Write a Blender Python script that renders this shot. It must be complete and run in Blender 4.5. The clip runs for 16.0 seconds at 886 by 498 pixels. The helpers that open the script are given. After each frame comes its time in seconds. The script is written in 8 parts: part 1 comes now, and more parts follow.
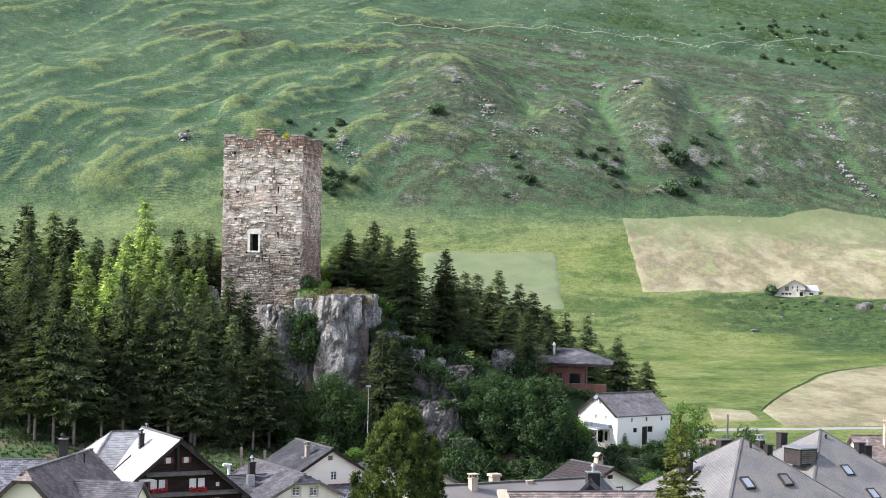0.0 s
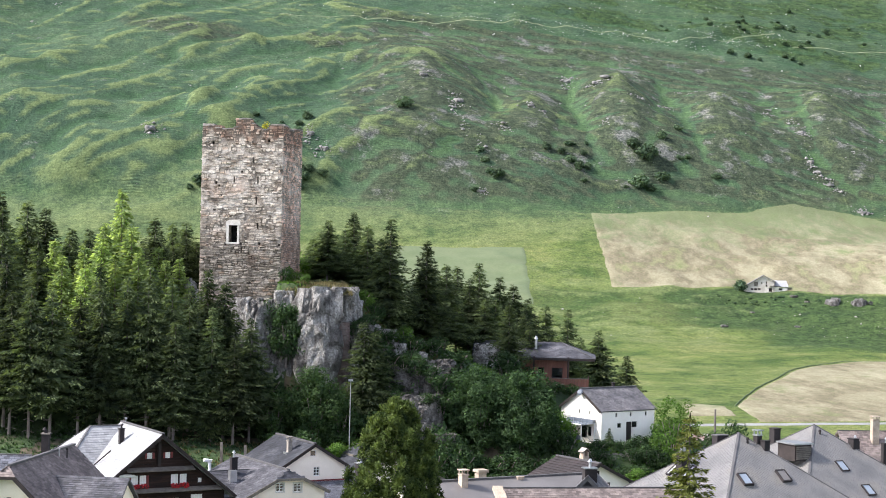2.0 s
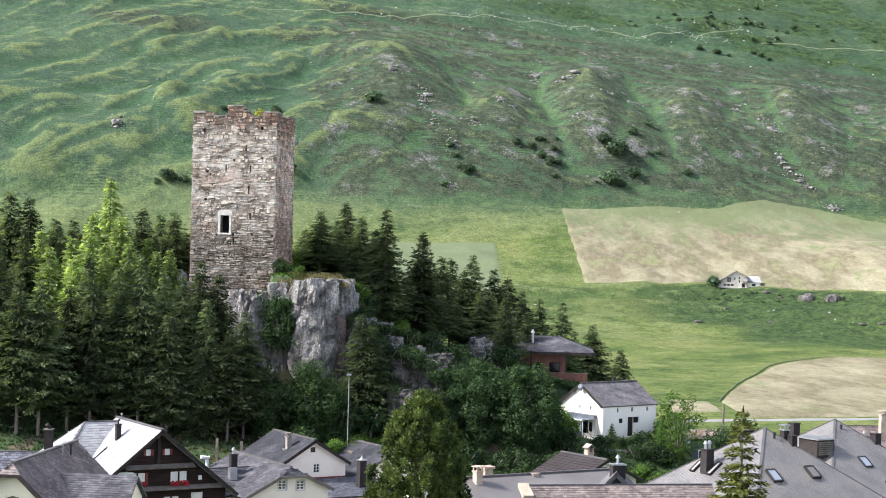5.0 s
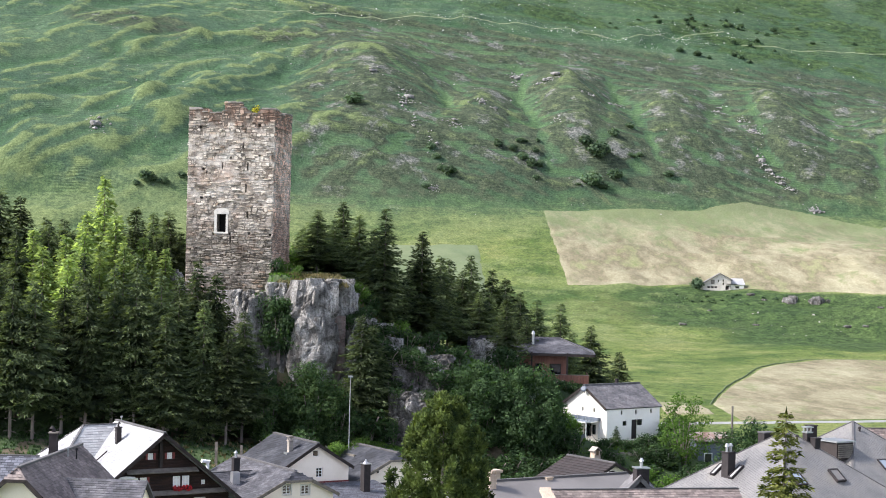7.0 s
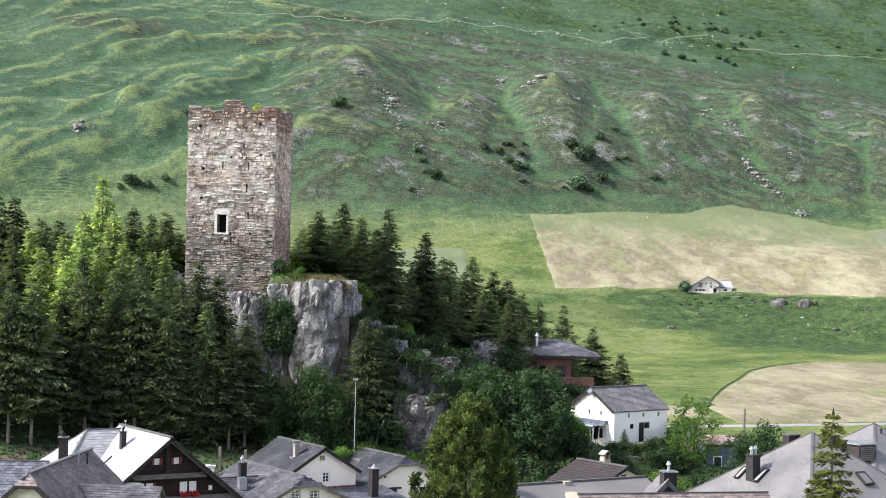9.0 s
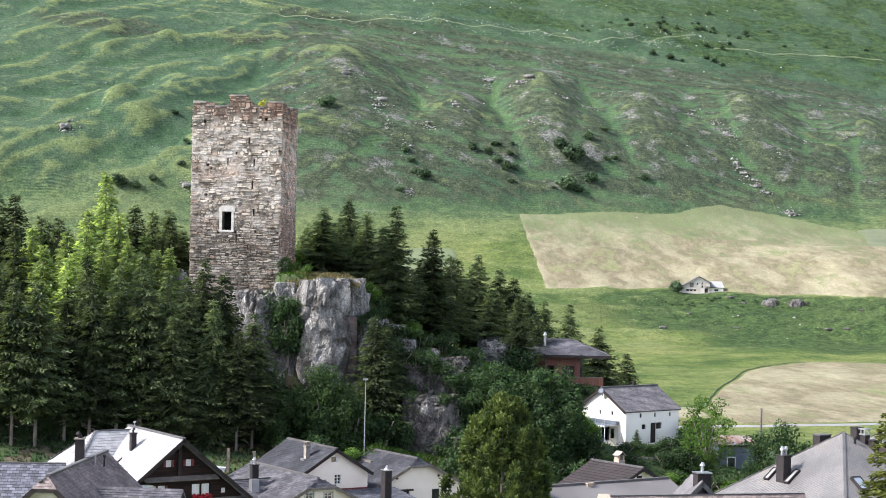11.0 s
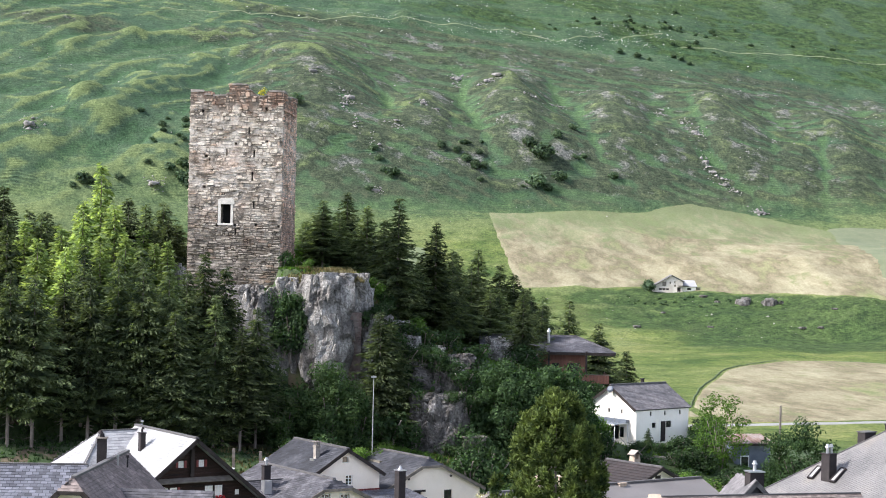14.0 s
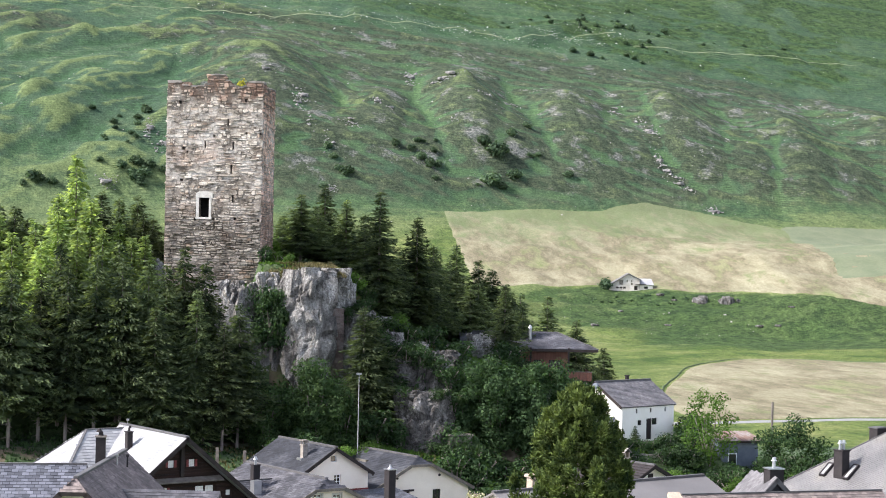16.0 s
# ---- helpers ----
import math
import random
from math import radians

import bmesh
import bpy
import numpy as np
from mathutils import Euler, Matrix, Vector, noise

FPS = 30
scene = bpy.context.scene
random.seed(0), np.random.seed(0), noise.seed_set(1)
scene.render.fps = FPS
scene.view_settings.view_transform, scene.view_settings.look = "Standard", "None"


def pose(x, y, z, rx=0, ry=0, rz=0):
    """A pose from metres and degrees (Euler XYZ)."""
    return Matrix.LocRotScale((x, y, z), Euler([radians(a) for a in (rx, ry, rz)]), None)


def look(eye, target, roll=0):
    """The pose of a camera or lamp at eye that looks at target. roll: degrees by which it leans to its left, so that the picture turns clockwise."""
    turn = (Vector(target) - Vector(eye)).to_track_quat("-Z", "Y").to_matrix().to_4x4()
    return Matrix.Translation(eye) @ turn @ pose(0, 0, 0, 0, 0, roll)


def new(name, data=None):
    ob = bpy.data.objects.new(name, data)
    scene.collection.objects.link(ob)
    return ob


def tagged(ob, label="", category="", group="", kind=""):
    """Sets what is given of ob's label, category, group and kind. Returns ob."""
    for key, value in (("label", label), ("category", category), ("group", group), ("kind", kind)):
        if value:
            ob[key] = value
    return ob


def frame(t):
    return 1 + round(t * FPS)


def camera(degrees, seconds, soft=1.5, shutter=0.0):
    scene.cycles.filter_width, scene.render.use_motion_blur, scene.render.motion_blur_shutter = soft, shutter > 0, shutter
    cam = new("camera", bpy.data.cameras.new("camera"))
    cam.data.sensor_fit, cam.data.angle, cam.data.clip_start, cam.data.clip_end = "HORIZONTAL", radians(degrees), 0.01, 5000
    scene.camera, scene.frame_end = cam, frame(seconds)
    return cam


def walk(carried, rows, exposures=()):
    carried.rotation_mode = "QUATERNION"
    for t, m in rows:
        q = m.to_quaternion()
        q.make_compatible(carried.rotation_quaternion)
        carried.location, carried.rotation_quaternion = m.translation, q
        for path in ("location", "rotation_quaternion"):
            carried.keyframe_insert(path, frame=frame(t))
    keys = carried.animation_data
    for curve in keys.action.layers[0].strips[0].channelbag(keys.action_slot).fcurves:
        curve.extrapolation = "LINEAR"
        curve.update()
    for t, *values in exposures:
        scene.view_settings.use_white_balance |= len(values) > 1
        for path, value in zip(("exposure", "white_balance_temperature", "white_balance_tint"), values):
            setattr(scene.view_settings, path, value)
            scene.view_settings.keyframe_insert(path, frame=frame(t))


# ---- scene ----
cam = camera(29.04, 16.0, 1.0)
# seconds, eye in metres, then yaw to the left, pitch up and roll in degrees
ROWS = [
    (0, 0.00, 0.00, 30.00, -0.00, 0.00, 1.20),
    (0.5, -0.57, 0.81, 29.91, -0.32, -0.03, 1.28),
    (1, -1.14, 1.63, 29.81, -0.64, -0.07, 1.33),
    (1.5, -1.74, 2.45, 29.70, -0.95, -0.10, 1.35),
    (2, -2.38, 3.29, 29.57, -1.26, -0.13, 1.40),
    (2.5, -3.06, 4.14, 29.43, -1.56, -0.15, 1.44),
    (3, -3.76, 5.00, 29.28, -1.85, -0.17, 1.46),
    (3.5, -4.49, 5.87, 29.15, -2.12, -0.19, 1.46),
    (4, -5.23, 6.75, 29.01, -2.32, -0.20, 1.45),
    (6.5, -8.97, 11.78, 28.33, -3.19, -0.13, 1.49),
    (7, -9.65, 12.66, 28.20, -3.48, -0.06, 1.48),
    (7.5, -10.32, 13.54, 28.07, -3.75, -0.00, 1.46),
    (8, -10.99, 14.43, 27.94, -3.96, 0.04, 1.41),
    (8.5, -11.65, 15.30, 27.81, -4.08, 0.08, 1.38),
    (9, -12.31, 16.18, 27.68, -4.18, 0.11, 1.36),
    (11.5, -15.81, 20.62, 27.10, -5.02, 0.17, 1.31),
    (12, -16.59, 21.61, 26.96, -5.28, 0.17, 1.30),
    (12.5, -17.38, 22.60, 26.82, -5.50, 0.18, 1.31),
    (13, -18.18, 23.60, 26.67, -5.73, 0.19, 1.30),
    (13.5, -19.00, 24.61, 26.51, -5.97, 0.21, 1.29),
    (14, -19.84, 25.62, 26.34, -6.23, 0.23, 1.29),
    (14.5, -20.71, 26.64, 26.17, -6.55, 0.24, 1.29),
    (15, -21.59, 27.66, 26.01, -7.00, 0.25, 1.27),
    (15.5, -22.49, 28.69, 25.85, -7.53, 0.26, 1.28),
    (16, -23.40, 29.72, 25.70, -8.06, 0.27, 1.26),
]


def aimed(x, y, z, yaw, pitch, roll):
    a, b = radians(yaw), radians(pitch)
    ahead = Vector((-math.sin(a) * math.cos(b), math.cos(a) * math.cos(b), math.sin(b)))
    return look((x, y, z), Vector((x, y, z)) + ahead * 100, roll)


walk(cam, [(t, aimed(*row)) for t, *row in ROWS])

# ---- light ----
SUN_AZ, SUN_EL = radians(-96), radians(42)      # azimuth from +y towards +x
world = bpy.data.worlds.new("world")
scene.world = world
world.use_nodes = True
_wn = world.node_tree
_sky = _wn.nodes.new("ShaderNodeTexSky")
_sky.sky_type, _sky.sun_disc = "NISHITA", False
_sky.sun_elevation, _sky.sun_rotation = SUN_EL, SUN_AZ
_sky.altitude, _sky.air_density, _sky.dust_density, _sky.ozone_density = 1450, 1.0, 4.0, 1.0
_bg = _wn.nodes["Background"]
_bg.inputs["Strength"].default_value = 0.13
_veil = _wn.nodes.new("ShaderNodeHueSaturation")          # thin high cloud
_veil.inputs["Saturation"].default_value = 0.55
_wn.links.new(_sky.outputs[0], _veil.inputs["Color"])
_wn.links.new(_veil.outputs[0], _bg.inputs["Color"])
_sl = bpy.data.lights.new("sun", "SUN")
_sl.energy, _sl.angle, _sl.color = 3.1, radians(10.0), (1.0, 0.95, 0.87)
sun = new("sun", _sl)
_to_sun = Vector((math.sin(SUN_AZ) * math.cos(SUN_EL), math.cos(SUN_AZ) * math.cos(SUN_EL), math.sin(SUN_EL)))
sun.matrix_world = look(_to_sun * 200, (0, 0, 0))
scene.view_settings.exposure = 1.55
scene.view_settings.use_white_balance = True
scene.view_settings.white_balance_temperature, scene.view_settings.white_balance_tint = 6250, 14

# ---- materials ----


def _math(nt, op, a, b=0.0):
    n = nt.nodes.new("ShaderNodeMath")
    n.operation = op
    for i, v in enumerate((a, b)):
        if isinstance(v, (int, float)):
            n.inputs[i].default_value = v
        else:
            nt.links.new(v, n.inputs[i])
    return n.outputs[0]


def _noise(nt, vec, scale, detail=4.0, rough=0.55):
    n = nt.nodes.new("ShaderNodeTexNoise")
    n.inputs["Scale"].default_value, n.inputs["Detail"].default_value, n.inputs["Roughness"].default_value = scale, detail, rough
    nt.links.new(vec, n.inputs["Vector"])
    return n.outputs["Fac"]


def _ramp(nt, fac, stops):
    n = nt.nodes.new("ShaderNodeValToRGB")
    e = n.color_ramp.elements
    while len(e) < len(stops):
        e.new(0.5)
    for el, (p, c) in zip(e, stops):
        el.position, el.color = p, (*c, 1)
    nt.links.new(fac, n.inputs["Fac"])
    return n.outputs["Color"]


def _mix(nt, fac, a, b, blend="MIX"):
    n = nt.nodes.new("ShaderNodeMix")
    n.data_type, n.blend_type = "RGBA", blend
    for sock, v in ((n.inputs[0], fac), (n.inputs[6], a), (n.inputs[7], b)):
        if isinstance(v, (int, float)):
            sock.default_value = v
        elif isinstance(v, tuple):
            sock.default_value = (*v, 1)
        else:
            nt.links.new(v, sock)
    return n.outputs[2]


def _scaled(nt, vec, s):
    n = nt.nodes.new("ShaderNodeMapping")
    n.inputs["Scale"].default_value = s
    nt.links.new(vec, n.inputs["Vector"])
    return n.outputs[0]


def _start(name, rough, metal=0.0):
    m = bpy.data.materials.new(name)
    m.use_nodes = True
    nt = m.node_tree
    b = nt.nodes["Principled BSDF"]
    b.inputs["Roughness"].default_value, b.inputs["Metallic"].default_value = rough, metal
    return m, nt, b, nt.nodes.new("ShaderNodeNewGeometry")


def _bump(nt, b, fac, strength, dist):
    n = nt.nodes.new("ShaderNodeBump")
    n.inputs["Strength"].default_value, n.inputs["Distance"].default_value = strength, dist
    nt.links.new(fac, n.inputs["Height"])
    nt.links.new(n.outputs[0], b.inputs["Normal"])


def surface(name, cols, size=2.0, fine=0.12, rough=0.85, bump=0.4, dist=0.03, island=0.0, stretch=(1, 1, 1), metal=0.0, vary=0.35, rand=0.0):
    """A worn surface: colours over patches of size metres, grain of fine metres, and pieces or things that differ."""
    m, nt, b, geo = _start(name, rough, metal)
    vec = _scaled(nt, geo.outputs["Position"], stretch)
    big, small = _noise(nt, vec, 1 / size, 5), _noise(nt, vec, 1 / fine, 3)
    lo, hi = 0.34, 0.66
    col = _ramp(nt, big, [(lo + (hi - lo) * i / max(1, len(cols) - 1), c) for i, c in enumerate(cols)])
    grain = _math(nt, "MULTIPLY_ADD", small, vary * 2)
    nt.nodes[-1].inputs[2].default_value = 1 - vary
    col = _mix(nt, 1.0, col, grain, "MULTIPLY")
    if island:
        r = _math(nt, "MULTIPLY_ADD", geo.outputs["Random Per Island"], island * 2)
        nt.nodes[-1].inputs[2].default_value = 1 - island
        col = _mix(nt, 1.0, col, r, "MULTIPLY")
    if rand:
        info = nt.nodes.new("ShaderNodeObjectInfo")
        r = _math(nt, "MULTIPLY_ADD", info.outputs["Random"], rand * 2)
        nt.nodes[-1].inputs[2].default_value = 1 - rand
        col = _mix(nt, 1.0, col, r, "MULTIPLY")
    nt.links.new(col, b.inputs["Base Color"])
    if bump:
        _bump(nt, b, small, bump, dist)
    return m


def foliage(name, dark, light, through_col, size=1.2, rand=0.25, clear=0.3):
    m, nt, b, geo = _start(name, 0.75)
    info = nt.nodes.new("ShaderNodeObjectInfo")
    f = _noise(nt, geo.outputs["Position"], 1 / size, 3)
    col = _ramp(nt, f, [(0.35, dark), (0.65, light)])
    r = _math(nt, "MULTIPLY_ADD", geo.outputs["Random Per Island"], 0.7)
    nt.nodes[-1].inputs[2].default_value = 0.65
    col = _mix(nt, 1.0, col, r, "MULTIPLY")
    r = _math(nt, "MULTIPLY_ADD", info.outputs["Random"], rand * 2)
    nt.nodes[-1].inputs[2].default_value = 1 - rand
    col = _mix(nt, 1.0, col, r, "MULTIPLY")
    nt.links.new(col, b.inputs["Base Color"])
    b.inputs["Specular IOR Level"].default_value = 0.1
    t = nt.nodes.new("ShaderNodeBsdfTranslucent")
    tc = _mix(nt, 1.0, col, through_col, "MULTIPLY")
    nt.links.new(tc, t.inputs["Color"])
    mix = nt.nodes.new("ShaderNodeMixShader")
    mix.inputs[0].default_value = clear
    nt.links.new(b.outputs[0], mix.inputs[1])
    nt.links.new(t.outputs[0], mix.inputs[2])
    nt.links.new(mix.outputs[0], nt.nodes["Material Output"].inputs["Surface"])
    return m


def meadow(name):
    """Alpine grass: dry crests, lush hollows, heath with bare stone, contour-wise cattle terraces and tufts."""
    m, nt, b, geo = _start(name, 0.9)
    pos = geo.outputs["Position"]

    def attr(key):
        n = nt.nodes.new("ShaderNodeAttribute")
        n.attribute_name = key
        return n.outputs["Fac"]

    def centred(fac, gain):
        return _math(nt, "MULTIPLY", _math(nt, "SUBTRACT", fac, 0.5), gain)

    def mask(fac, lo, hi, top=1.0):
        return _ramp(nt, fac, [(lo, (0, 0, 0)), (hi, (top, top, top))])
    steep = attr("steep")
    broad = _noise(nt, pos, 1 / 38, 5, 0.6)
    patch = _noise(nt, pos, 1 / 12, 6, 0.68)
    mid = _noise(nt, pos, 1 / 3.6, 6, 0.72)
    tuft = _noise(nt, pos, 1 / 0.9, 4, 0.75)
    # valley grass, and hill grass with the blue of distant haze in its greens
    flat = _ramp(nt, _math(nt, "ADD", broad, centred(patch, 1.0)), [(0.3, (0.052, 0.09, 0.024)), (0.5, (0.112, 0.147, 0.043)), (0.66, (0.168, 0.188, 0.068))])
    hill = _ramp(nt, _math(nt, "ADD", broad, centred(patch, 0.6)), [(0.3, (0.04, 0.076, 0.048)), (0.5, (0.059, 0.1, 0.06)), (0.72, (0.082, 0.124, 0.07))])
    col = _mix(nt, steep, flat, hill)
    rough = _math(nt, "ADD", attr("rough"), _math(nt, "MULTIPLY", centred(mid, 2.0), attr("rough")))
    col = _mix(nt, mask(rough, 0.1, 0.6, 0.92), col, _ramp(nt, mid, [(0.38, (0.024, 0.048, 0.018)), (0.62, (0.054, 0.09, 0.03))]))
    wet = _math(nt, "ADD", attr("wet"), centred(patch, 1.2))
    col = _mix(nt, mask(wet, 0.25, 0.95, 0.8), col, (0.046, 0.094, 0.046))
    lush = _math(nt, "ADD", attr("lush"), centred(patch, 0.9))
    hf = _math(nt, "ADD", _math(nt, "SUBTRACT", attr("heath"), _math(nt, "MULTIPLY", attr("lush"), 1.2)), _math(nt, "ADD", centred(patch, 1.6), centred(mid, 1.2)))
    col = _mix(nt, mask(hf, 0.2, 0.7, 0.86), col, _ramp(nt, mid, [(0.36, (0.034, 0.046, 0.029)), (0.5, (0.048, 0.06, 0.038)), (0.64, (0.068, 0.078, 0.05))]))
    dryf = _math(nt, "ADD", _math(nt, "SUBTRACT", attr("dry"), _math(nt, "MULTIPLY", attr("rough"), 0.6)), _math(nt, "ADD", centred(patch, 0.9), centred(mid, 0.7)))
    col = _mix(nt, mask(dryf, 0.22, 0.95, 0.92), col, _mix(nt, steep, (0.142, 0.172, 0.07), (0.132, 0.17, 0.074)))
    col = _mix(nt, _math(nt, "MULTIPLY", mask(lush, 0.25, 0.95, 0.65), steep), col, (0.068, 0.122, 0.05))
    # bare stone showing in the heath
    bare = _math(nt, "ADD", _math(nt, "MULTIPLY", attr("heath"), 0.1), _noise(nt, pos, 1 / 17, 7, 0.76))
    col = _mix(nt, _math(nt, "MULTIPLY", mask(bare, 0.64, 0.72, 0.75), steep), col, _ramp(nt, tuft, [(0.35, (0.1, 0.1, 0.1)), (0.65, (0.24, 0.235, 0.235))]))
    # cattle terraces along the contours
    sep = nt.nodes.new("ShaderNodeSeparateXYZ")
    nt.links.new(pos, sep.inputs[0])
    level = _math(nt, "ADD", sep.outputs["Z"], _math(nt, "MULTIPLY", _noise(nt, pos, 1 / 40, 3, 0.5), 12.0))
    wob = _math(nt, "ADD", _math(nt, "MULTIPLY", level, 5.4), _math(nt, "MULTIPLY", mid, 5.0))
    line = _math(nt, "MULTIPLY_ADD", _math(nt, "SINE", wob), 0.5)
    nt.nodes[-1].inputs[2].default_value = 0.5
    where = _math(nt, "MULTIPLY", mask(_noise(nt, pos, 1 / 16, 5, 0.65), 0.42, 0.62), steep)
    col = _mix(nt, _math(nt, "MULTIPLY", where, 0.34), col, _mix(nt, 1.0, col, _ramp(nt, line, [(0.05, (0.52, 0.55, 0.56)), (0.4, (1.0, 1.0, 1.0)), (0.95, (1.3, 1.28, 1.2))]), "MULTIPLY"))
    col = _mix(nt, 1.0, col, _ramp(nt, mid, [(0.33, (0.7, 0.74, 0.74)), (0.67, (1.28, 1.25, 1.2))]), "MULTIPLY")
    col = _mix(nt, 1.0, col, _ramp(nt, tuft, [(0.32, (0.62, 0.65, 0.62)), (0.68, (1.34, 1.32, 1.28))]), "MULTIPLY")
    nt.links.new(col, b.inputs["Base Color"])
    b.inputs["Specular IOR Level"].default_value = 0.15
    h = _math(nt, "ADD", _math(nt, "MULTIPLY", _math(nt, "MULTIPLY", line, where), 0.5), _math(nt, "ADD", _math(nt, "MULTIPLY", tuft, 0.7), _math(nt, "MULTIPLY", mid, 1.6)))
    _bump(nt, b, h, 0.8, 0.8)
    return m


def hay_field(name):
    """Mown hay: straw, brown stubble and green aftermath in drifts, with swath lines and grain."""
    m, nt, b, geo = _start(name, 0.95)
    pos = geo.outputs["Position"]
    drift = _noise(nt, _scaled(nt, pos, (1.0, 0.36, 1)), 1 / 17, 7, 0.68)
    col = _ramp(nt, drift, [(0.3, (0.135, 0.158, 0.068)), (0.39, (0.19, 0.192, 0.108)), (0.45, (0.15, 0.132, 0.088)), (0.49, (0.192, 0.173, 0.116)), (0.53, (0.222, 0.205, 0.138)), (0.64, (0.25, 0.235, 0.162))])
    mid = _noise(nt, _scaled(nt, pos, (0.9, 0.3, 1)), 1 / 3.0, 6, 0.7)
    col = _mix(nt, 1.0, col, _ramp(nt, mid, [(0.34, (0.8, 0.8, 0.76)), (0.66, (1.16, 1.15, 1.14))]), "MULTIPLY")
    green = _noise(nt, _scaled(nt, pos, (1.2, 0.6, 1)), 1 / 9, 6, 0.7)
    col = _mix(nt, _ramp(nt, green, [(0.56, (0, 0, 0)), (0.68, (0.7, 0.7, 0.7))]), col, (0.118, 0.148, 0.058))
    up = nt.nodes.new("ShaderNodeAttribute")
    up.attribute_name = "upper"
    far_side = _math(nt, "ADD", up.outputs["Fac"], _math(nt, "MULTIPLY", _math(nt, "SUBTRACT", green, 0.5), 1.6))
    col = _mix(nt, _ramp(nt, far_side, [(0.45, (0, 0, 0)), (0.95, (0.8, 0.8, 0.8))]), col, (0.118, 0.15, 0.07))
    fine = _noise(nt, pos, 1 / 0.6, 4, 0.7)
    col = _mix(nt, 1.0, col, _ramp(nt, fine, [(0.32, (0.78, 0.77, 0.74)), (0.68, (1.18, 1.18, 1.18))]), "MULTIPLY")
    nt.links.new(col, b.inputs["Base Color"])
    b.inputs["Specular IOR Level"].default_value = 0.15
    _bump(nt, b, _math(nt, "ADD", mid, _math(nt, "MULTIPLY", fine, 0.4)), 0.5, 0.3)
    return m


MEADOW, HAY = meadow("meadow"), hay_field("hay")
HAY_GREEN = surface("green_hay", [(0.09, 0.122, 0.054), (0.118, 0.144, 0.07)], 10, 0.9, 0.95, 0.3, 0.1, vary=0.18)
TRACK = surface("trodden_grass", [(0.09, 0.13, 0.06), (0.15, 0.18, 0.095), (0.22, 0.24, 0.15)], 4, 0.6, 0.95, 0.3, 0.1, vary=0.4)
FIELD_GREY = surface("grey_green_field", [(0.1, 0.122, 0.066), (0.138, 0.154, 0.088)], 10, 0.9, 0.95, 0.3, 0.1, vary=0.22)
GRASS = surface("grass", [(0.02, 0.042, 0.012), (0.036, 0.068, 0.018), (0.056, 0.078, 0.026)], 3, 0.25, 0.9, 0.6, 0.15, vary=0.45)
DITCH = surface("weedy_ditch", [(0.045, 0.075, 0.026), (0.07, 0.105, 0.035), (0.1, 0.125, 0.05)], 2.5, 0.5, 0.9, 0.6, 0.3, vary=0.5)
EARTH = surface("earth", [(0.05, 0.042, 0.026), (0.1, 0.08, 0.05), (0.05, 0.075, 0.026)], 3, 0.3, 0.95, 0.5, 0.1)
TURF = surface("turf", [(0.05, 0.075, 0.024), (0.09, 0.09, 0.04), (0.13, 0.1, 0.06)], 1.2, 0.15, 0.95, 0.7, 0.1, vary=0.45)
ASPHALT = surface("pale_asphalt", [(0.2, 0.2, 0.2), (0.26, 0.26, 0.25)], 5, 0.2, 0.9, 0.1, 0.02)


def rock_face(name, cols, stain):
    """Weathered rock: tone over patches, upright streaks, lichen and a net of cracks."""
    m, nt, b, geo = _start(name, 0.92)
    pos = geo.outputs["Position"]
    col = _ramp(nt, _noise(nt, pos, 0.5, 6, 0.65), [(0.32, cols[0]), (0.46, cols[1]), (0.6, cols[2]), (0.7, cols[3])])
    streak = _noise(nt, _scaled(nt, pos, (1.6, 1.6, 0.22)), 1.0, 5, 0.65)
    col = _mix(nt, 1.0, col, _ramp(nt, streak, [(0.36, stain), (0.55, (1.08, 1.08, 1.08))]), "MULTIPLY")
    warp = nt.nodes.new("ShaderNodeTexNoise")
    warp.inputs["Scale"].default_value, warp.inputs["Detail"].default_value = 0.9, 4
    nt.links.new(pos, warp.inputs["Vector"])
    add = nt.nodes.new("ShaderNodeVectorMath")
    nt.links.new(_scaled(nt, pos, (0.75, 0.75, 0.42)), add.inputs[0])
    nt.links.new(warp.outputs["Color"], add.inputs[1])
    cell = nt.nodes.new("ShaderNodeTexVoronoi")
    cell.feature = "DISTANCE_TO_EDGE"
    nt.links.new(add.outputs[0], cell.inputs["Vector"])
    crack = _ramp(nt, cell.outputs["Distance"], [(0.0, (0.25, 0.23, 0.22)), (0.045, (1, 1, 1))])
    col = _mix(nt, 1.0, col, crack, "MULTIPLY")
    isl = _math(nt, "MULTIPLY_ADD", geo.outputs["Random Per Island"], 0.4)
    nt.nodes[-1].inputs[2].default_value = 0.8
    col = _mix(nt, 1.0, col, isl, "MULTIPLY")
    grain = _noise(nt, pos, 5.0, 5, 0.7)
    col = _mix(nt, 1.0, col, _ramp(nt, grain, [(0.32, (0.6, 0.6, 0.6)), (0.68, (1.3, 1.3, 1.3))]), "MULTIPLY")
    nt.links.new(col, b.inputs["Base Color"])
    h = _math(nt, "ADD", _math(nt, "MULTIPLY", cell.outputs["Distance"], 1.2), grain)
    _bump(nt, b, h, 1.0, 0.3)
    return m


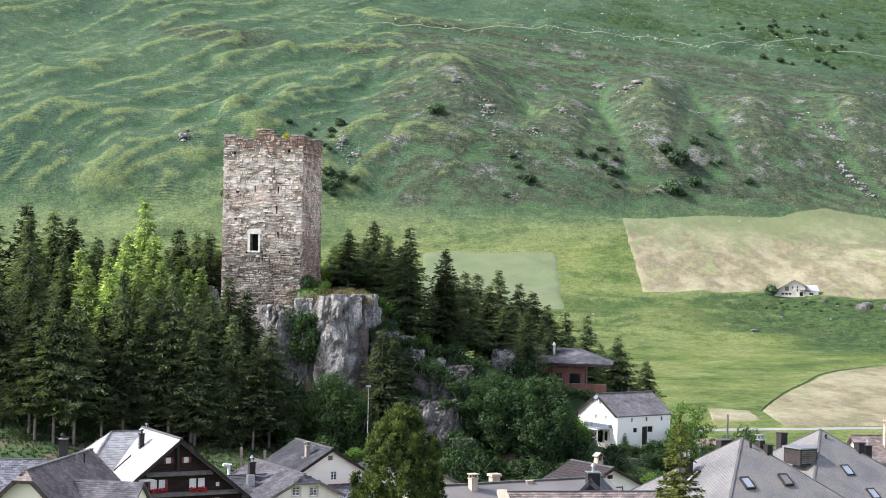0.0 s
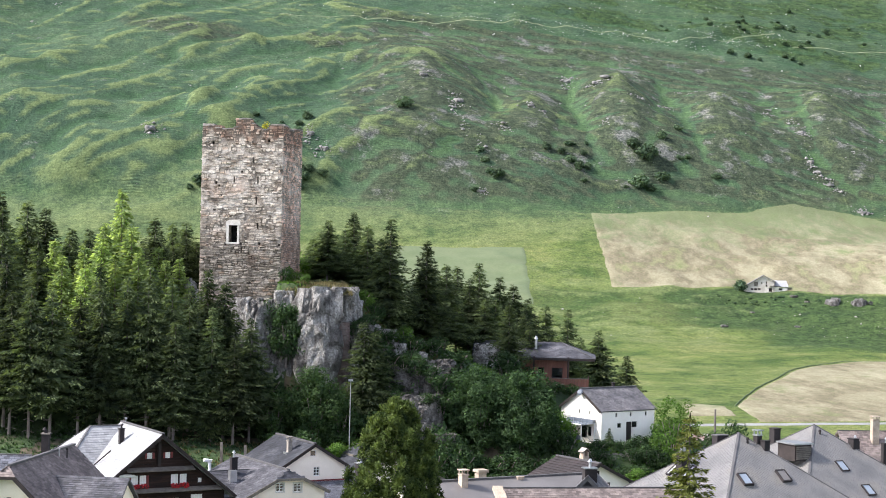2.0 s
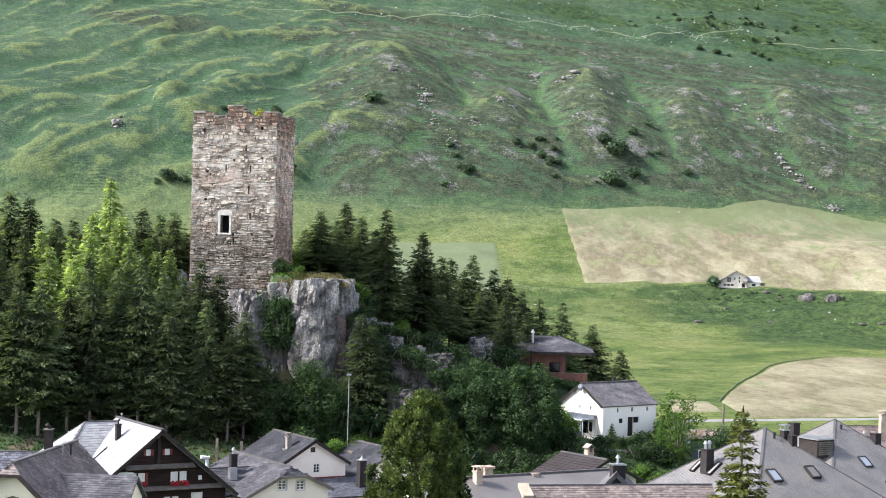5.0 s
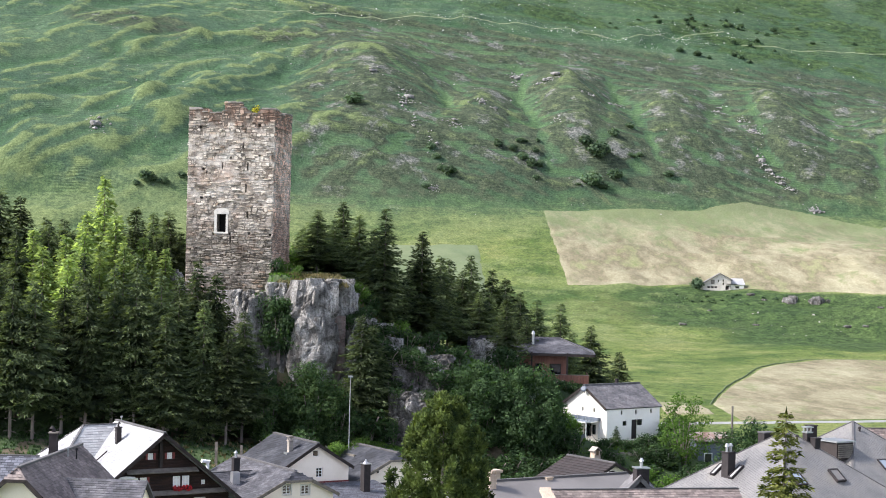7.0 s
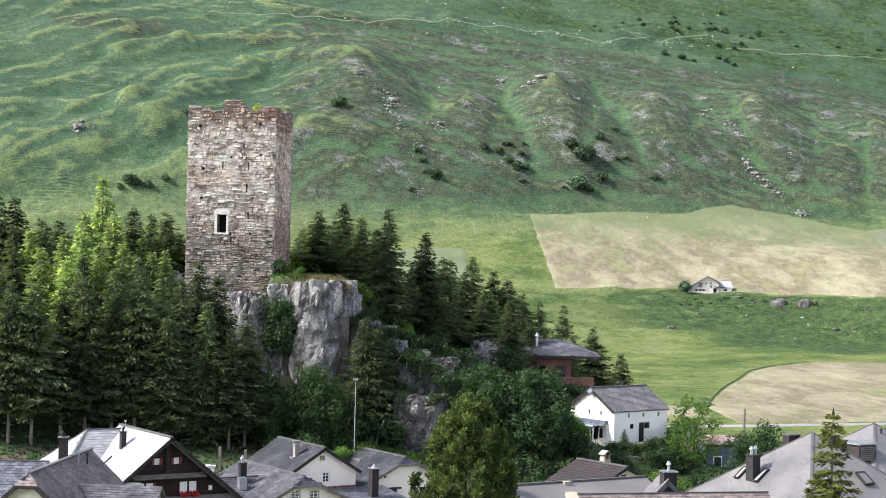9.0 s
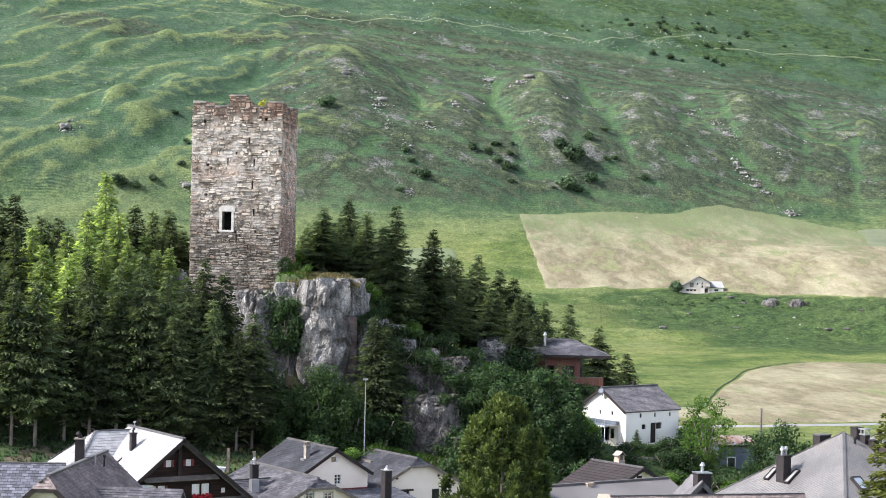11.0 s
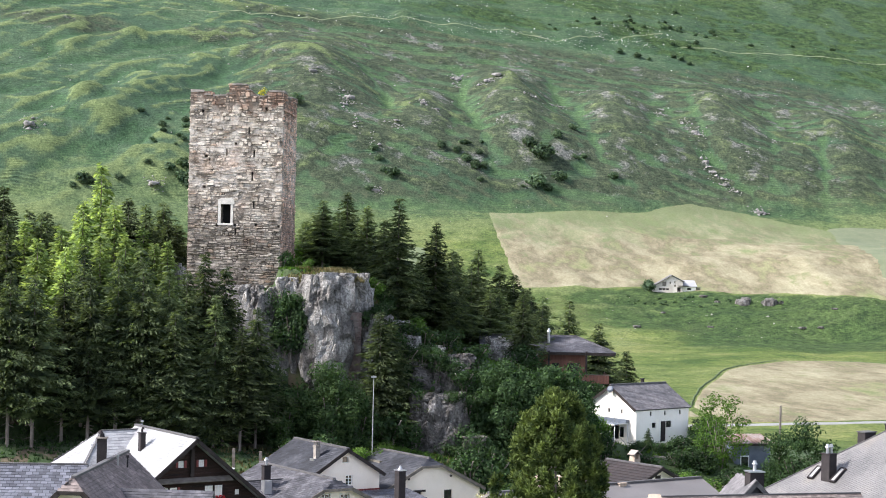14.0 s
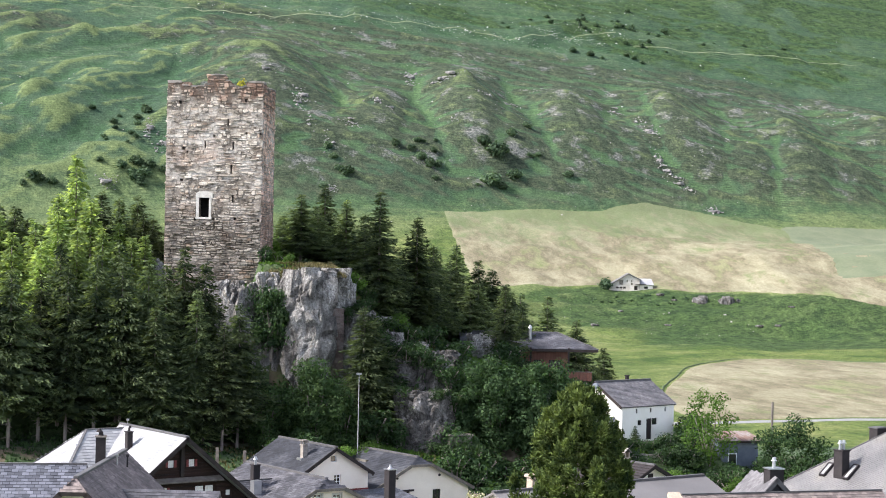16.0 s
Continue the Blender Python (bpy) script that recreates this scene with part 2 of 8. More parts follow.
ROCK = rock_face("rock", [(0.09, 0.085, 0.078), (0.28, 0.268, 0.25), (0.46, 0.446, 0.422), (0.35, 0.312, 0.25)], (0.45, 0.43, 0.42))
# at the cliff's foot these dark tones include the shade of the trees
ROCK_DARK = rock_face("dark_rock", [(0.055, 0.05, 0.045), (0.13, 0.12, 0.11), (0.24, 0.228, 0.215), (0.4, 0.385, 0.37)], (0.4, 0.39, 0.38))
SCREE = surface("scree", [(0.2, 0.19, 0.17), (0.34, 0.32, 0.3)], 3, 0.6, 0.95, 0.8, 0.3, vary=0.4)
SCREE_WHITE = surface("white_stones", [(0.5, 0.5, 0.46), (0.68, 0.67, 0.63)], 3, 0.6, 0.95, 0.5, 0.2, vary=0.2)


def tower_stone(name, reds, bed=False):
    """Rubble or its mortar bed: each stone its own tone, lime-washed patches in the middle, darker courses below, rusty
    brown stone near the top; the flank redder and brighter.
    """
    m, nt, b, geo = _start(name, 0.92)
    pos = geo.outputs["Position"]
    isl = geo.outputs["Random Per Island"]
    if bed:
        col = _ramp(nt, _noise(nt, pos, 1.1, 6, 0.7), [(0.36, (0.1, 0.088, 0.075)), (0.5, (0.24, 0.212, 0.18)), (0.64, (0.44, 0.405, 0.355))])
    else:
        col = _ramp(nt, isl, [(0.0, (0.27, 0.24, 0.205)), (0.1, (0.42, 0.38, 0.325)), (0.4, (0.55, 0.505, 0.44)), (0.7, (0.63, 0.585, 0.515)), (0.9, (0.72, 0.68, 0.61)), (0.94, (0.48, 0.38, 0.3)), (1.0, (0.56, 0.46, 0.37))])
        col = _mix(nt, 1.0, col, _ramp(nt, _noise(nt, pos, 1.0, 6, 0.72), [(0.36, (0.52, 0.485, 0.455)), (0.5, (0.95, 0.94, 0.92)), (0.64, (1.2, 1.2, 1.2))]), "MULTIPLY")
    col = _mix(nt, 1.0, col, _ramp(nt, _noise(nt, _scaled(nt, pos, (1, 1, 2.2)), 0.5, 5, 0.66), [(0.36, (0.56, 0.54, 0.51)), (0.47, (0.9, 0.89, 0.88)), (0.62, (1.16, 1.16, 1.16))]), "MULTIPLY")
    sep = nt.nodes.new("ShaderNodeSeparateXYZ")
    nt.links.new(pos, sep.inputs[0])
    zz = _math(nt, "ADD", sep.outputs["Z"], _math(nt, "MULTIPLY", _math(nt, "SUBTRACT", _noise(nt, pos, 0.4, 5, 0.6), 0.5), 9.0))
    # courses darker towards the foot
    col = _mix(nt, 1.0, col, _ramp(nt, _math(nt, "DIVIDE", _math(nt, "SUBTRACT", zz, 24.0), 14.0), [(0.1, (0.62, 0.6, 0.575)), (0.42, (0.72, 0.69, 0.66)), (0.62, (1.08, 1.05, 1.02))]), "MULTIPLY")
    # old lime wash and plaster
    lime = _math(nt, "ADD", _noise(nt, _scaled(nt, pos, (1, 1, 1.5)), 0.42, 7, 0.7), _math(nt, "MULTIPLY", _noise(nt, pos, 2.6, 4, 0.7), 0.16))
    band = _ramp(nt, _math(nt, "DIVIDE", _math(nt, "SUBTRACT", zz, 26.0), 18.0), [(0.15, (0.25, 0.25, 0.25)), (0.5, (1, 1, 1)), (0.78, (1, 1, 1)), (0.86, (0, 0, 0))])
    lf = _math(nt, "MULTIPLY", _ramp(nt, lime, [(0.56, (0, 0, 0)), (0.66, (0.6, 0.6, 0.6))]), band)
    col = _mix(nt, lf, col, (0.7, 0.65, 0.585))
    col = _mix(nt, 1.0, col, _ramp(nt, _noise(nt, pos, 0.36, 4, 0.6), [(0.52, (1, 1, 1)), (0.68, (1.0, 0.88, 0.82))]), "MULTIPLY")
    top = _ramp(nt, _math(nt, "DIVIDE", _math(nt, "SUBTRACT", zz, 41.0), 1.4), [(0.0, (0, 0, 0)), (0.6, (1, 1, 1))])
    rust = _ramp(nt, _noise(nt, _scaled(nt, pos, (1, 1, 0.45)), 0.8, 5, 0.68), [(0.34, (0.36, 0.315, 0.265)), (0.46, (0.37, 0.295, 0.23)), (0.56, (0.4, 0.265, 0.19)), (0.62, (0.34, 0.2, 0.135)), (0.7, (0.23, 0.165, 0.13))])
    rust = _mix(nt, 1.0, rust, (0.35, 0.35, 0.35), "MULTIPLY") if bed else _mix(nt, 1.0, rust, _ramp(nt, isl, [(0.0, (0.5, 0.47, 0.47)), (1.0, (1.35, 1.35, 1.35))]), "MULTIPLY")
    col = _mix(nt, _math(nt, "MULTIPLY", top, 0.92), col, rust)
    # flank: redder stone, its colour also brightened against the shade on that side
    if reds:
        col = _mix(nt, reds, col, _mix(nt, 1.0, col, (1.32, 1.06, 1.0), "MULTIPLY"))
    grain = _noise(nt, pos, 6.0, 5, 0.7)
    col = _mix(nt, 1.0, col, _ramp(nt, grain, [(0.3, (0.66, 0.65, 0.64)), (0.66, (1.16, 1.16, 1.16))]), "MULTIPLY")
    nt.links.new(col, b.inputs["Base Color"])
    _bump(nt, b, grain, 0.6, 0.06)
    return m


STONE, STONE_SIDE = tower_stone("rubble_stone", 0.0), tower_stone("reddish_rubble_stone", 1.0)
MORTAR = tower_stone("mortar", 0.0, True)
DRESSED = surface("dressed_stone", [(0.5, 0.47, 0.42), (0.66, 0.63, 0.57)], 0.7, 0.1, 0.9, 0.4, 0.02)
RUBBLE = surface("rubble_wall", [(0.17, 0.15, 0.13), (0.3, 0.27, 0.24)], 1, 0.15, 0.95, 0.6, 0.05, island=0.35)
PLASTER_WHITE = surface("white_render", [(0.87, 0.82, 0.73), (0.93, 0.89, 0.81)], 1.8, 0.08, 0.9, 0.15, 0.01, vary=0.06)
PLASTER_CREAM = surface("cream_render", [(0.79, 0.7, 0.59), (0.88, 0.79, 0.68)], 2.0, 0.08, 0.9, 0.15, 0.01, vary=0.07)
PLASTER_YELLOW = surface("yellow_render", [(0.82, 0.72, 0.56), (0.88, 0.79, 0.63)], 2.0, 0.08, 0.9, 0.15, 0.01, vary=0.07)
LOG = surface("dark_log_wall", [(0.009, 0.0045, 0.0035), (0.018, 0.0085, 0.006), (0.032, 0.015, 0.01)], 0.8, 0.08, 0.97, 0.4, 0.02, stretch=(0.4, 0.4, 4), vary=0.4)
WOOD_RED = surface("red_brown_boards", [(0.13, 0.05, 0.032), (0.2, 0.085, 0.055)], 0.8, 0.06, 0.7, 0.3, 0.02, stretch=(3, 3, 0.4))
WOOD_GREY = surface("weathered_wood", [(0.1, 0.085, 0.07), (0.2, 0.175, 0.15)], 0.6, 0.05, 0.85, 0.4, 0.02)
WOOD_DARK = surface("dark_verge_wood", [(0.017, 0.013, 0.012), (0.036, 0.027, 0.024)], 0.6, 0.05, 0.95, 0.3, 0.02)
SLATE = surface("slate", [(0.036, 0.036, 0.043), (0.064, 0.063, 0.073), (0.12, 0.116, 0.127)], 1.6, 0.14, 0.7, 0.5, 0.03, island=0.4, vary=0.2)
SLATE_BLUE = surface("blue_slate", [(0.08, 0.083, 0.1), (0.14, 0.145, 0.17)], 1.5, 0.14, 0.45, 0.5, 0.03, island=0.45, vary=0.2)
SLATE_DARK = surface("dark_blue_slate", [(0.013, 0.0145, 0.02), (0.026, 0.028, 0.037), (0.055, 0.058, 0.068)], 1.5, 0.14, 0.75, 0.35, 0.02, island=0.25, vary=0.2)
SLATE_BROWN = surface("lichened_slate", [(0.12, 0.095, 0.088), (0.17, 0.137, 0.127), (0.215, 0.176, 0.16)], 1.6, 0.2, 0.8, 0.5, 0.03, island=0.35, vary=0.35)
SLATE_GREY = surface("grey_shingle", [(0.1, 0.095, 0.1), (0.145, 0.136, 0.14), (0.19, 0.178, 0.178)], 1.6, 0.16, 0.6, 0.5, 0.03, island=0.3, vary=0.3)
SLATE_PALE = surface("pale_slate", [(0.27, 0.27, 0.275), (0.37, 0.37, 0.375)], 3.0, 0.2, 0.42, 0.4, 0.03, island=0.2, vary=0.2)
ETERNIT = surface("fibre_cement_diamonds", [(0.132, 0.128, 0.126), (0.178, 0.171, 0.166), (0.208, 0.194, 0.174)], 3.0, 0.3, 0.45, 0.1, 0.01, island=0.06, vary=0.1)
ETERNIT_GAP = surface("roof_battens", [(0.05, 0.05, 0.055), (0.07, 0.07, 0.075)], 1.0, 0.2, 0.8, 0.1, 0.01)
METAL_ROOF = surface("taupe_sheet_roof", [(0.13, 0.12, 0.114), (0.175, 0.163, 0.155)], 4.0, 0.15, 0.45, 0.15, 0.01, vary=0.1)
BROWN_TILE = surface("brown_ribbed_roof", [(0.017, 0.013, 0.014), (0.035, 0.026, 0.027)], 1.5, 0.2, 0.7, 0.3, 0.02, island=0.2)
STONE_ROOF = surface("stone_slab_roof", [(0.09, 0.087, 0.085), (0.16, 0.155, 0.15)], 1.2, 0.2, 0.85, 0.6, 0.05, island=0.25)
COPPER = surface("ridge_metal", [(0.06, 0.058, 0.06), (0.1, 0.096, 0.097)], 1.0, 0.1, 0.7, 0.1, 0.01)
CHIM_BLACK = surface("dark_sheet_chimney", [(0.014, 0.011, 0.012), (0.027, 0.021, 0.021)], 0.8, 0.1, 0.9, 0.1, 0.01)
CHIM_CREAM = surface("rendered_chimney", [(0.33, 0.26, 0.2), (0.46, 0.38, 0.3)], 0.6, 0.08, 0.9, 0.3, 0.02)
STEEL = surface("galvanised_steel", [(0.36, 0.37, 0.38), (0.48, 0.48, 0.49)], 0.7, 0.1, 0.42, 0.05, 0.005, metal=0.9, vary=0.1)
WHITE_PAINT = surface("white_paint", [(0.76, 0.76, 0.75), (0.82, 0.82, 0.81)], 0.5, 0.05, 0.5, 0.05, 0.005, vary=0.05)
RED_PAINT = surface("red_paint", [(0.13, 0.018, 0.018), (0.2, 0.03, 0.028)], 0.4, 0.05, 0.6, 0.1, 0.005, vary=0.1)
CURTAIN = surface("white_curtain", [(0.7, 0.68, 0.64), (0.8, 0.79, 0.76)], 0.15, 0.03, 0.9, 0.2, 0.01, vary=0.08)
FLOWER_RED = surface("red_geraniums", [(0.3, 0.008, 0.012), (0.5, 0.02, 0.025)], 0.2, 0.05, 0.8, 0.2, 0.01, island=0.3)
RUST = surface("rusty_sheet", [(0.13, 0.07, 0.055), (0.2, 0.14, 0.115), (0.3, 0.29, 0.29)], 0.9, 0.1, 0.6, 0.2, 0.02, stretch=(1, 0.3, 1))
BLUE_PAINT = surface("blue_grey_paint", [(0.08, 0.1, 0.13), (0.12, 0.14, 0.17)], 0.6, 0.06, 0.6, 0.1, 0.01, vary=0.1)
YELLOW = surface("yellow_paint", [(0.6, 0.4, 0.03), (0.7, 0.48, 0.05)], 0.5, 0.05, 0.6, 0.1, 0.01, vary=0.1)
CONCRETE = surface("stained_concrete", [(0.06, 0.055, 0.045), (0.12, 0.108, 0.09), (0.2, 0.18, 0.155)], 0.9, 0.1, 0.9, 0.4, 0.03)
LAMP_GREY = surface("grey_lamp_paint", [(0.27, 0.27, 0.27), (0.34, 0.34, 0.34)], 0.6, 0.1, 0.5, 0.05, 0.005, vary=0.06)
OLD_BRICK = surface("old_brick", [(0.1, 0.075, 0.065), (0.18, 0.13, 0.115), (0.22, 0.19, 0.17)], 1.0, 0.12, 0.95, 0.5, 0.04, island=0.3)
BARK = surface("bark", [(0.13, 0.105, 0.09), (0.25, 0.215, 0.19)], 0.5, 0.08, 0.95, 0.8, 0.04, stretch=(1, 1, 0.3))


def glass(name, tint):
    m, nt, b, geo = _start(name, 0.06)
    b.inputs["Base Color"].default_value = (*tint, 1)
    b.inputs["Specular IOR Level"].default_value = 0.8
    return m


GLASS_DARK = glass("dark_window_glass", (0.012, 0.014, 0.016))
# the pale tint puts reflected sky into the glass colour
GLASS_SKY = glass("roof_window_glass", (0.26, 0.3, 0.35))
VOID = surface("unlit_interior", [(0.006, 0.006, 0.006), (0.01, 0.01, 0.01)], 1, 0.2, 1.0, 0, 0)
SPRUCE = foliage("spruce_needles", (0.026, 0.04, 0.025), (0.115, 0.146, 0.07), (1.7, 1.8, 0.8), 1.0, 0.45, 0.36)
SPRUCE_LIGHT = foliage("larch_needles", (0.14, 0.2, 0.084), (0.285, 0.36, 0.148), (1.7, 1.7, 0.8), 1.6, 0.25, 0.48)
PINE = foliage("pine_needles", (0.016, 0.03, 0.011), (0.115, 0.152, 0.042), (1.7, 1.7, 0.6), 0.7, 0.1, 0.16)
YOUNG = foliage("young_spruce_needles", (0.02, 0.03, 0.01), (0.17, 0.188, 0.05), (1.7, 1.7, 0.6), 0.5, 0.1, 0.3)
LEAF = foliage("broad_leaves", (0.016, 0.033, 0.016), (0.056, 0.092, 0.038), (1.5, 2.0, 0.6), 0.9, 0.3, 0.28)
LEAF_LIGHT = foliage("light_leaves", (0.05, 0.095, 0.02), (0.1, 0.165, 0.04), (1.5, 1.9, 0.6), 1.0, 0.25, 0.35)
LEAF_MID = foliage("willow_leaves", (0.03, 0.058, 0.026), (0.078, 0.12, 0.046), (1.5, 1.9, 0.6), 0.9, 0.3, 0.3)
SHRUB_FAR = foliage("alder_scrub", (0.05, 0.084, 0.05), (0.095, 0.135, 0.075), (1.4, 1.7, 0.7), 2.5, 0.3, 0.2)
YELLOW_LEAF = foliage("yellow_flowering_plant", (0.25, 0.24, 0.03), (0.45, 0.42, 0.06), (1.2, 1.2, 0.5), 0.4, 0.1, 0.3)
DRY_GRASS = foliage("dry_grass", (0.11, 0.1, 0.05), (0.2, 0.17, 0.09), (1.2, 1.2, 0.7), 1.0, 0.2, 0.3)
CREAM_BLOOM = foliage("cream_blossom", (0.4, 0.38, 0.22), (0.62, 0.6, 0.42), (1.1, 1.1, 0.7), 0.4, 0.1, 0.3)

# ---- terrain ----


def vnoise(x, y, seed=0):
    """Smooth value noise in 0..1 on numpy arrays."""
    xi, yi = np.floor(x).astype(np.int64), np.floor(y).astype(np.int64)
    u, v = x - xi, y - yi
    u, v = u * u * (3 - 2 * u), v * v * (3 - 2 * v)

    def lat(a, b):
        h = (a * 374761393 + b * 668265263 + seed * 982451653) & 0x7FFFFFFF
        h = ((h ^ (h >> 13)) * 1274126177) & 0x7FFFFFFF
        return ((h ^ (h >> 16)) & 0xFFFF) / 65535.0
    return (lat(xi, yi) * (1 - u) + lat(xi + 1, yi) * u) * (1 - v) + (lat(xi, yi + 1) * (1 - u) + lat(xi + 1, yi + 1) * u) * v


def fbm(x, y, seed=0, octaves=4, gain=0.5):
    total, amp, out = 0.0, 1.0, 0.0
    for k in range(octaves):
        out = out + amp * vnoise(x * 2 ** k, y * 2 ** k, seed + k * 7)
        total += amp
        amp *= gain
    return out / total


def sstep(a, b, x):
    t = np.clip((x - a) / (b - a), 0, 1)
    return t * t * (3 - 2 * t)


# spurs of the far slope: x, y of the shoulder, half width, run below it, height
SPURS = [(4, 842, 52, 95, 11), (58, 818, 28, 66, 6.5), (101, 846, 33, 92, 11.5), (150, 846, 38, 92, 9.5), (204, 858, 44, 92, 9),
         (262, 850, 44, 95, 9), (320, 870, 45, 95, 9), (70, 935, 70, 55, 3), (180, 960, 60, 60, 3)]
# ribs that cross the slope: from x, y to x, y, half width, height
RIBS = [(-150, 728, -84, 766, 16, 4.5), (-84, 766, -36, 838, 18, 4), (-170, 760, -95, 776, 10, 3), (-95, 776, -60, 800, 12, 3),
        (-190, 800, -110, 846, 18, 4), (-105, 823, -80, 845, 9, 3), (-80, 845, -29, 863, 9, 3), (-38, 868, 20, 872, 14, 3), (-130, 700, -60, 745, 12, 3), (-60, 745, -30, 790, 12, 3),
        (-120, 790, -50, 835, 11, 2.2), (-41, 897, 53, 910, 9, 3), (53, 910, 142, 921, 9, 3), (142, 921, 200, 948, 9, 2.5), (-20, 772, 30, 776, 8, 2), (150, 925, 300, 950, 10, 2.5)]
GULLIES = [(193, 862, 190, 803, 10, 1.6), (190, 803, 206, 780, 9, 1.6), (74, 835, 84, 770, 12, 1.5), (133, 838, 124, 780, 12, 1.5), (30, 845, 42, 800, 8, 1.2), (252, 830, 236, 775, 11, 1.6)]


def segdist(x, y, x1, y1, x2, y2):
    dx, dy = x2 - x1, y2 - y1
    t = np.clip(((x - x1) * dx + (y - y1) * dy) / (dx * dx + dy * dy), 0, 1)
    return np.hypot(x - x1 - t * dx, y - y1 - t * dy)


def height(x, y):
    x, y = np.asarray(x, float), np.asarray(y, float)
    bank = np.interp(x, [125, 141, 170, 187, 270], [0, 9, 19, 33, 55]) * sstep(500, 600, y) * (1 - sstep(640, 740, y))
    yy = y - 0.2 * (x - 60) * sstep(660, 780, y) + bank
    z = np.interp(yy, [-500, 150, 200, 235, 300, 440, 500, 540, 572, 596, 622, 640, 648, 700, 742, 790, 850, 960, 1150, 1600, 3000],
                  [0, 0, 2, 2, -3, -3.3, -2.3, -0.9, 0.8, 3.0, 9.5, 14.5, 16, 31, 45, 79, 110, 174, 285, 520, 1000])
    far = sstep(722, 762, yy)
    z = z + 1.6 * np.exp(-((x - 150) / 60) ** 2 - ((y - 440) / 60) ** 2)
    z = z - 3.2 * np.exp(-((x - 150) / 55) ** 2 - ((y - 574) / 15) ** 2)
    meads = sstep(440, 560, y)
    z = z + meads * (1 - far) * 1.6 * (0.5 - np.abs(2 * fbm((x + 0.8 * y) / 40, (y - 0.3 * x) / 26, 19, 2) - 1))
    z = z + meads * (1 - far) * 2.4 * (fbm(x / 34, y / 24, 9) - 0.5) + sstep(580, 610, yy) * (1 - sstep(625, 645, yy)) * 2.5 * (fbm(x / 16, y / 12, 5) - 0.5)
    z = z + meads * (1 - far) * 1.3 * (fbm(x / 15, y / 13, 29, 3) - 0.5)
    for xa, ya, w, run, h in SPURS:
        wav = (fbm(x / 18, y / 18, int(xa) + 400, 2) - 0.5) * 8
        s = (ya - y + wav * 0.6) / run
        along = np.clip((s + 0.34) / 0.36, 0, 1) * (1 - sstep(0.3, 1.15, s))
        wide = w * (0.72 + 0.5 * np.clip(s, 0, 1))
        z = z + 1.25 * h * along * np.clip(1 - np.sqrt(((x - xa + wav) / wide) ** 2 + 0.02), 0, 1)
    for x1, y1, x2, y2, w, h in RIBS:
        d = segdist(x, y, x1, y1, x2, y2) + (vnoise(x / 12, y / 12, 31) - 0.5) * w * 0.7
        z = z + h * np.clip(1 - np.sqrt((d / w) ** 2 + 0.02), 0, 1)
    for x1, y1, x2, y2, w, h in GULLIES:
        z = z - h * np.clip(1 - segdist(x, y, x1, y1, x2, y2) / w, 0, 1) ** 1.5
    yr = y - 800
    wx, wy = x + 16 * (fbm(x / 38, y / 38, 81, 3) - 0.5), yr + 16 * (fbm(x / 38, y / 38, 82, 3) - 0.5)
    a, c = (0.72 * wx + 0.69 * wy), (-0.69 * wx + 0.72 * wy)
    oblique = 1 - np.abs(2 * fbm(a / 105, c / 19, 71, 2, 0.4) - 1) * 2.0
    level = 1 - np.abs(2 * fbm(wx / 58 + wy / 90, wy / 15 + wx / 120, 75, 3, 0.5) - 1) * 2.0
    left = 1 - sstep(-60, 40, x)
    small = 1 - np.abs(2 * fbm(a / 48, c / 9, 77, 2, 0.5) - 1) * 2.0
    knolls = 1 - np.abs(2 * fbm(wx / 24, wy / 11, 79, 4, 0.55) - 1) * 2.0
    z = z + far * (5 * (fbm(x / 60, yr / 40, 3, 3, 0.5) - 0.5) + left * (2.4 * oblique + 0.9 * small) + (1 - left) * (1.1 * level + 0.3 * knolls) + 1.0 * (fbm(x / 14, yr / 5, 12, 3) - 0.5) + 1.0 * (0.5 - np.abs(2 * fbm(x / 30 + yr / 60, yr / 7, 13, 2) - 1)))
    z = z + sstep(575, 600, y) * (1 - far) * (0.8 * (fbm(x / 9, y / 5, 14, 3) - 0.5))
    # the tower's hillock: crest, foot and the front between them
    crest = np.interp(x, [-150, -90, -60, -46, -34, -28, -14, -9, -6, 0, 6, 14, 25, 36, 60], [3, 8, 13, 15, 18, 21.5, 24, 24, 20, 17, 14.5, 12, 9.5, 4, -3])
    foot = np.interp(x, [-150, -60, -30, -18, -5, 5, 15, 22, 30, 42, 60], [4, 8.5, 7.3, 6.6, 6.4, 5.5, 4.8, 5, 5.4, 1, -3])
    near = np.interp(x, [-40, -26, -22, -8, -4, 4, 10], [192, 195, 205.5, 205.5, 199, 199, 194])
    top = np.interp(x, [-40, -26, -22, -8, -4, 10, 25], [212, 211, 208.8, 208.8, 214, 216, 222])
    y0 = np.interp(x, [-30, -15, -8, 0, 8], [170, 176, 184, 186, 192])
    y1 = np.interp(x, [-30, -15, -8, 0, 8], [190, 192, 195, 198, 207])
    front = sstep(y0, y1, y) * foot + (crest - foot) * sstep(near, np.maximum(top, near + 3), y)
    z = np.maximum(z, np.where(y < 232, front, front * (1 - sstep(232, 285, y)) - 3 * sstep(232, 285, y)))
    z = z + (1 - sstep(240, 300, y)) * sstep(184, 200, y) * 1.2 * (fbm(x / 6, y / 6, 21) - 0.5)
    # the white house stands on a levelled garden
    g = (1 - sstep(5.5, 9.0, np.hypot((x - 23.5) * 0.85, (y - 212) * 0.95)))
    z = z * (1 - g) + 5.75 * g
    # the platform under the tower, lower before its front
    g = (1 - sstep(6, 9, np.abs(x + 20))) * (1 - sstep(8.0, 12, np.abs(y - 215)))
    plat = np.where(x > -17.5, 24.6, np.interp(y, [205, 209.5, 213], [19.8, 20.8, 24.3]))
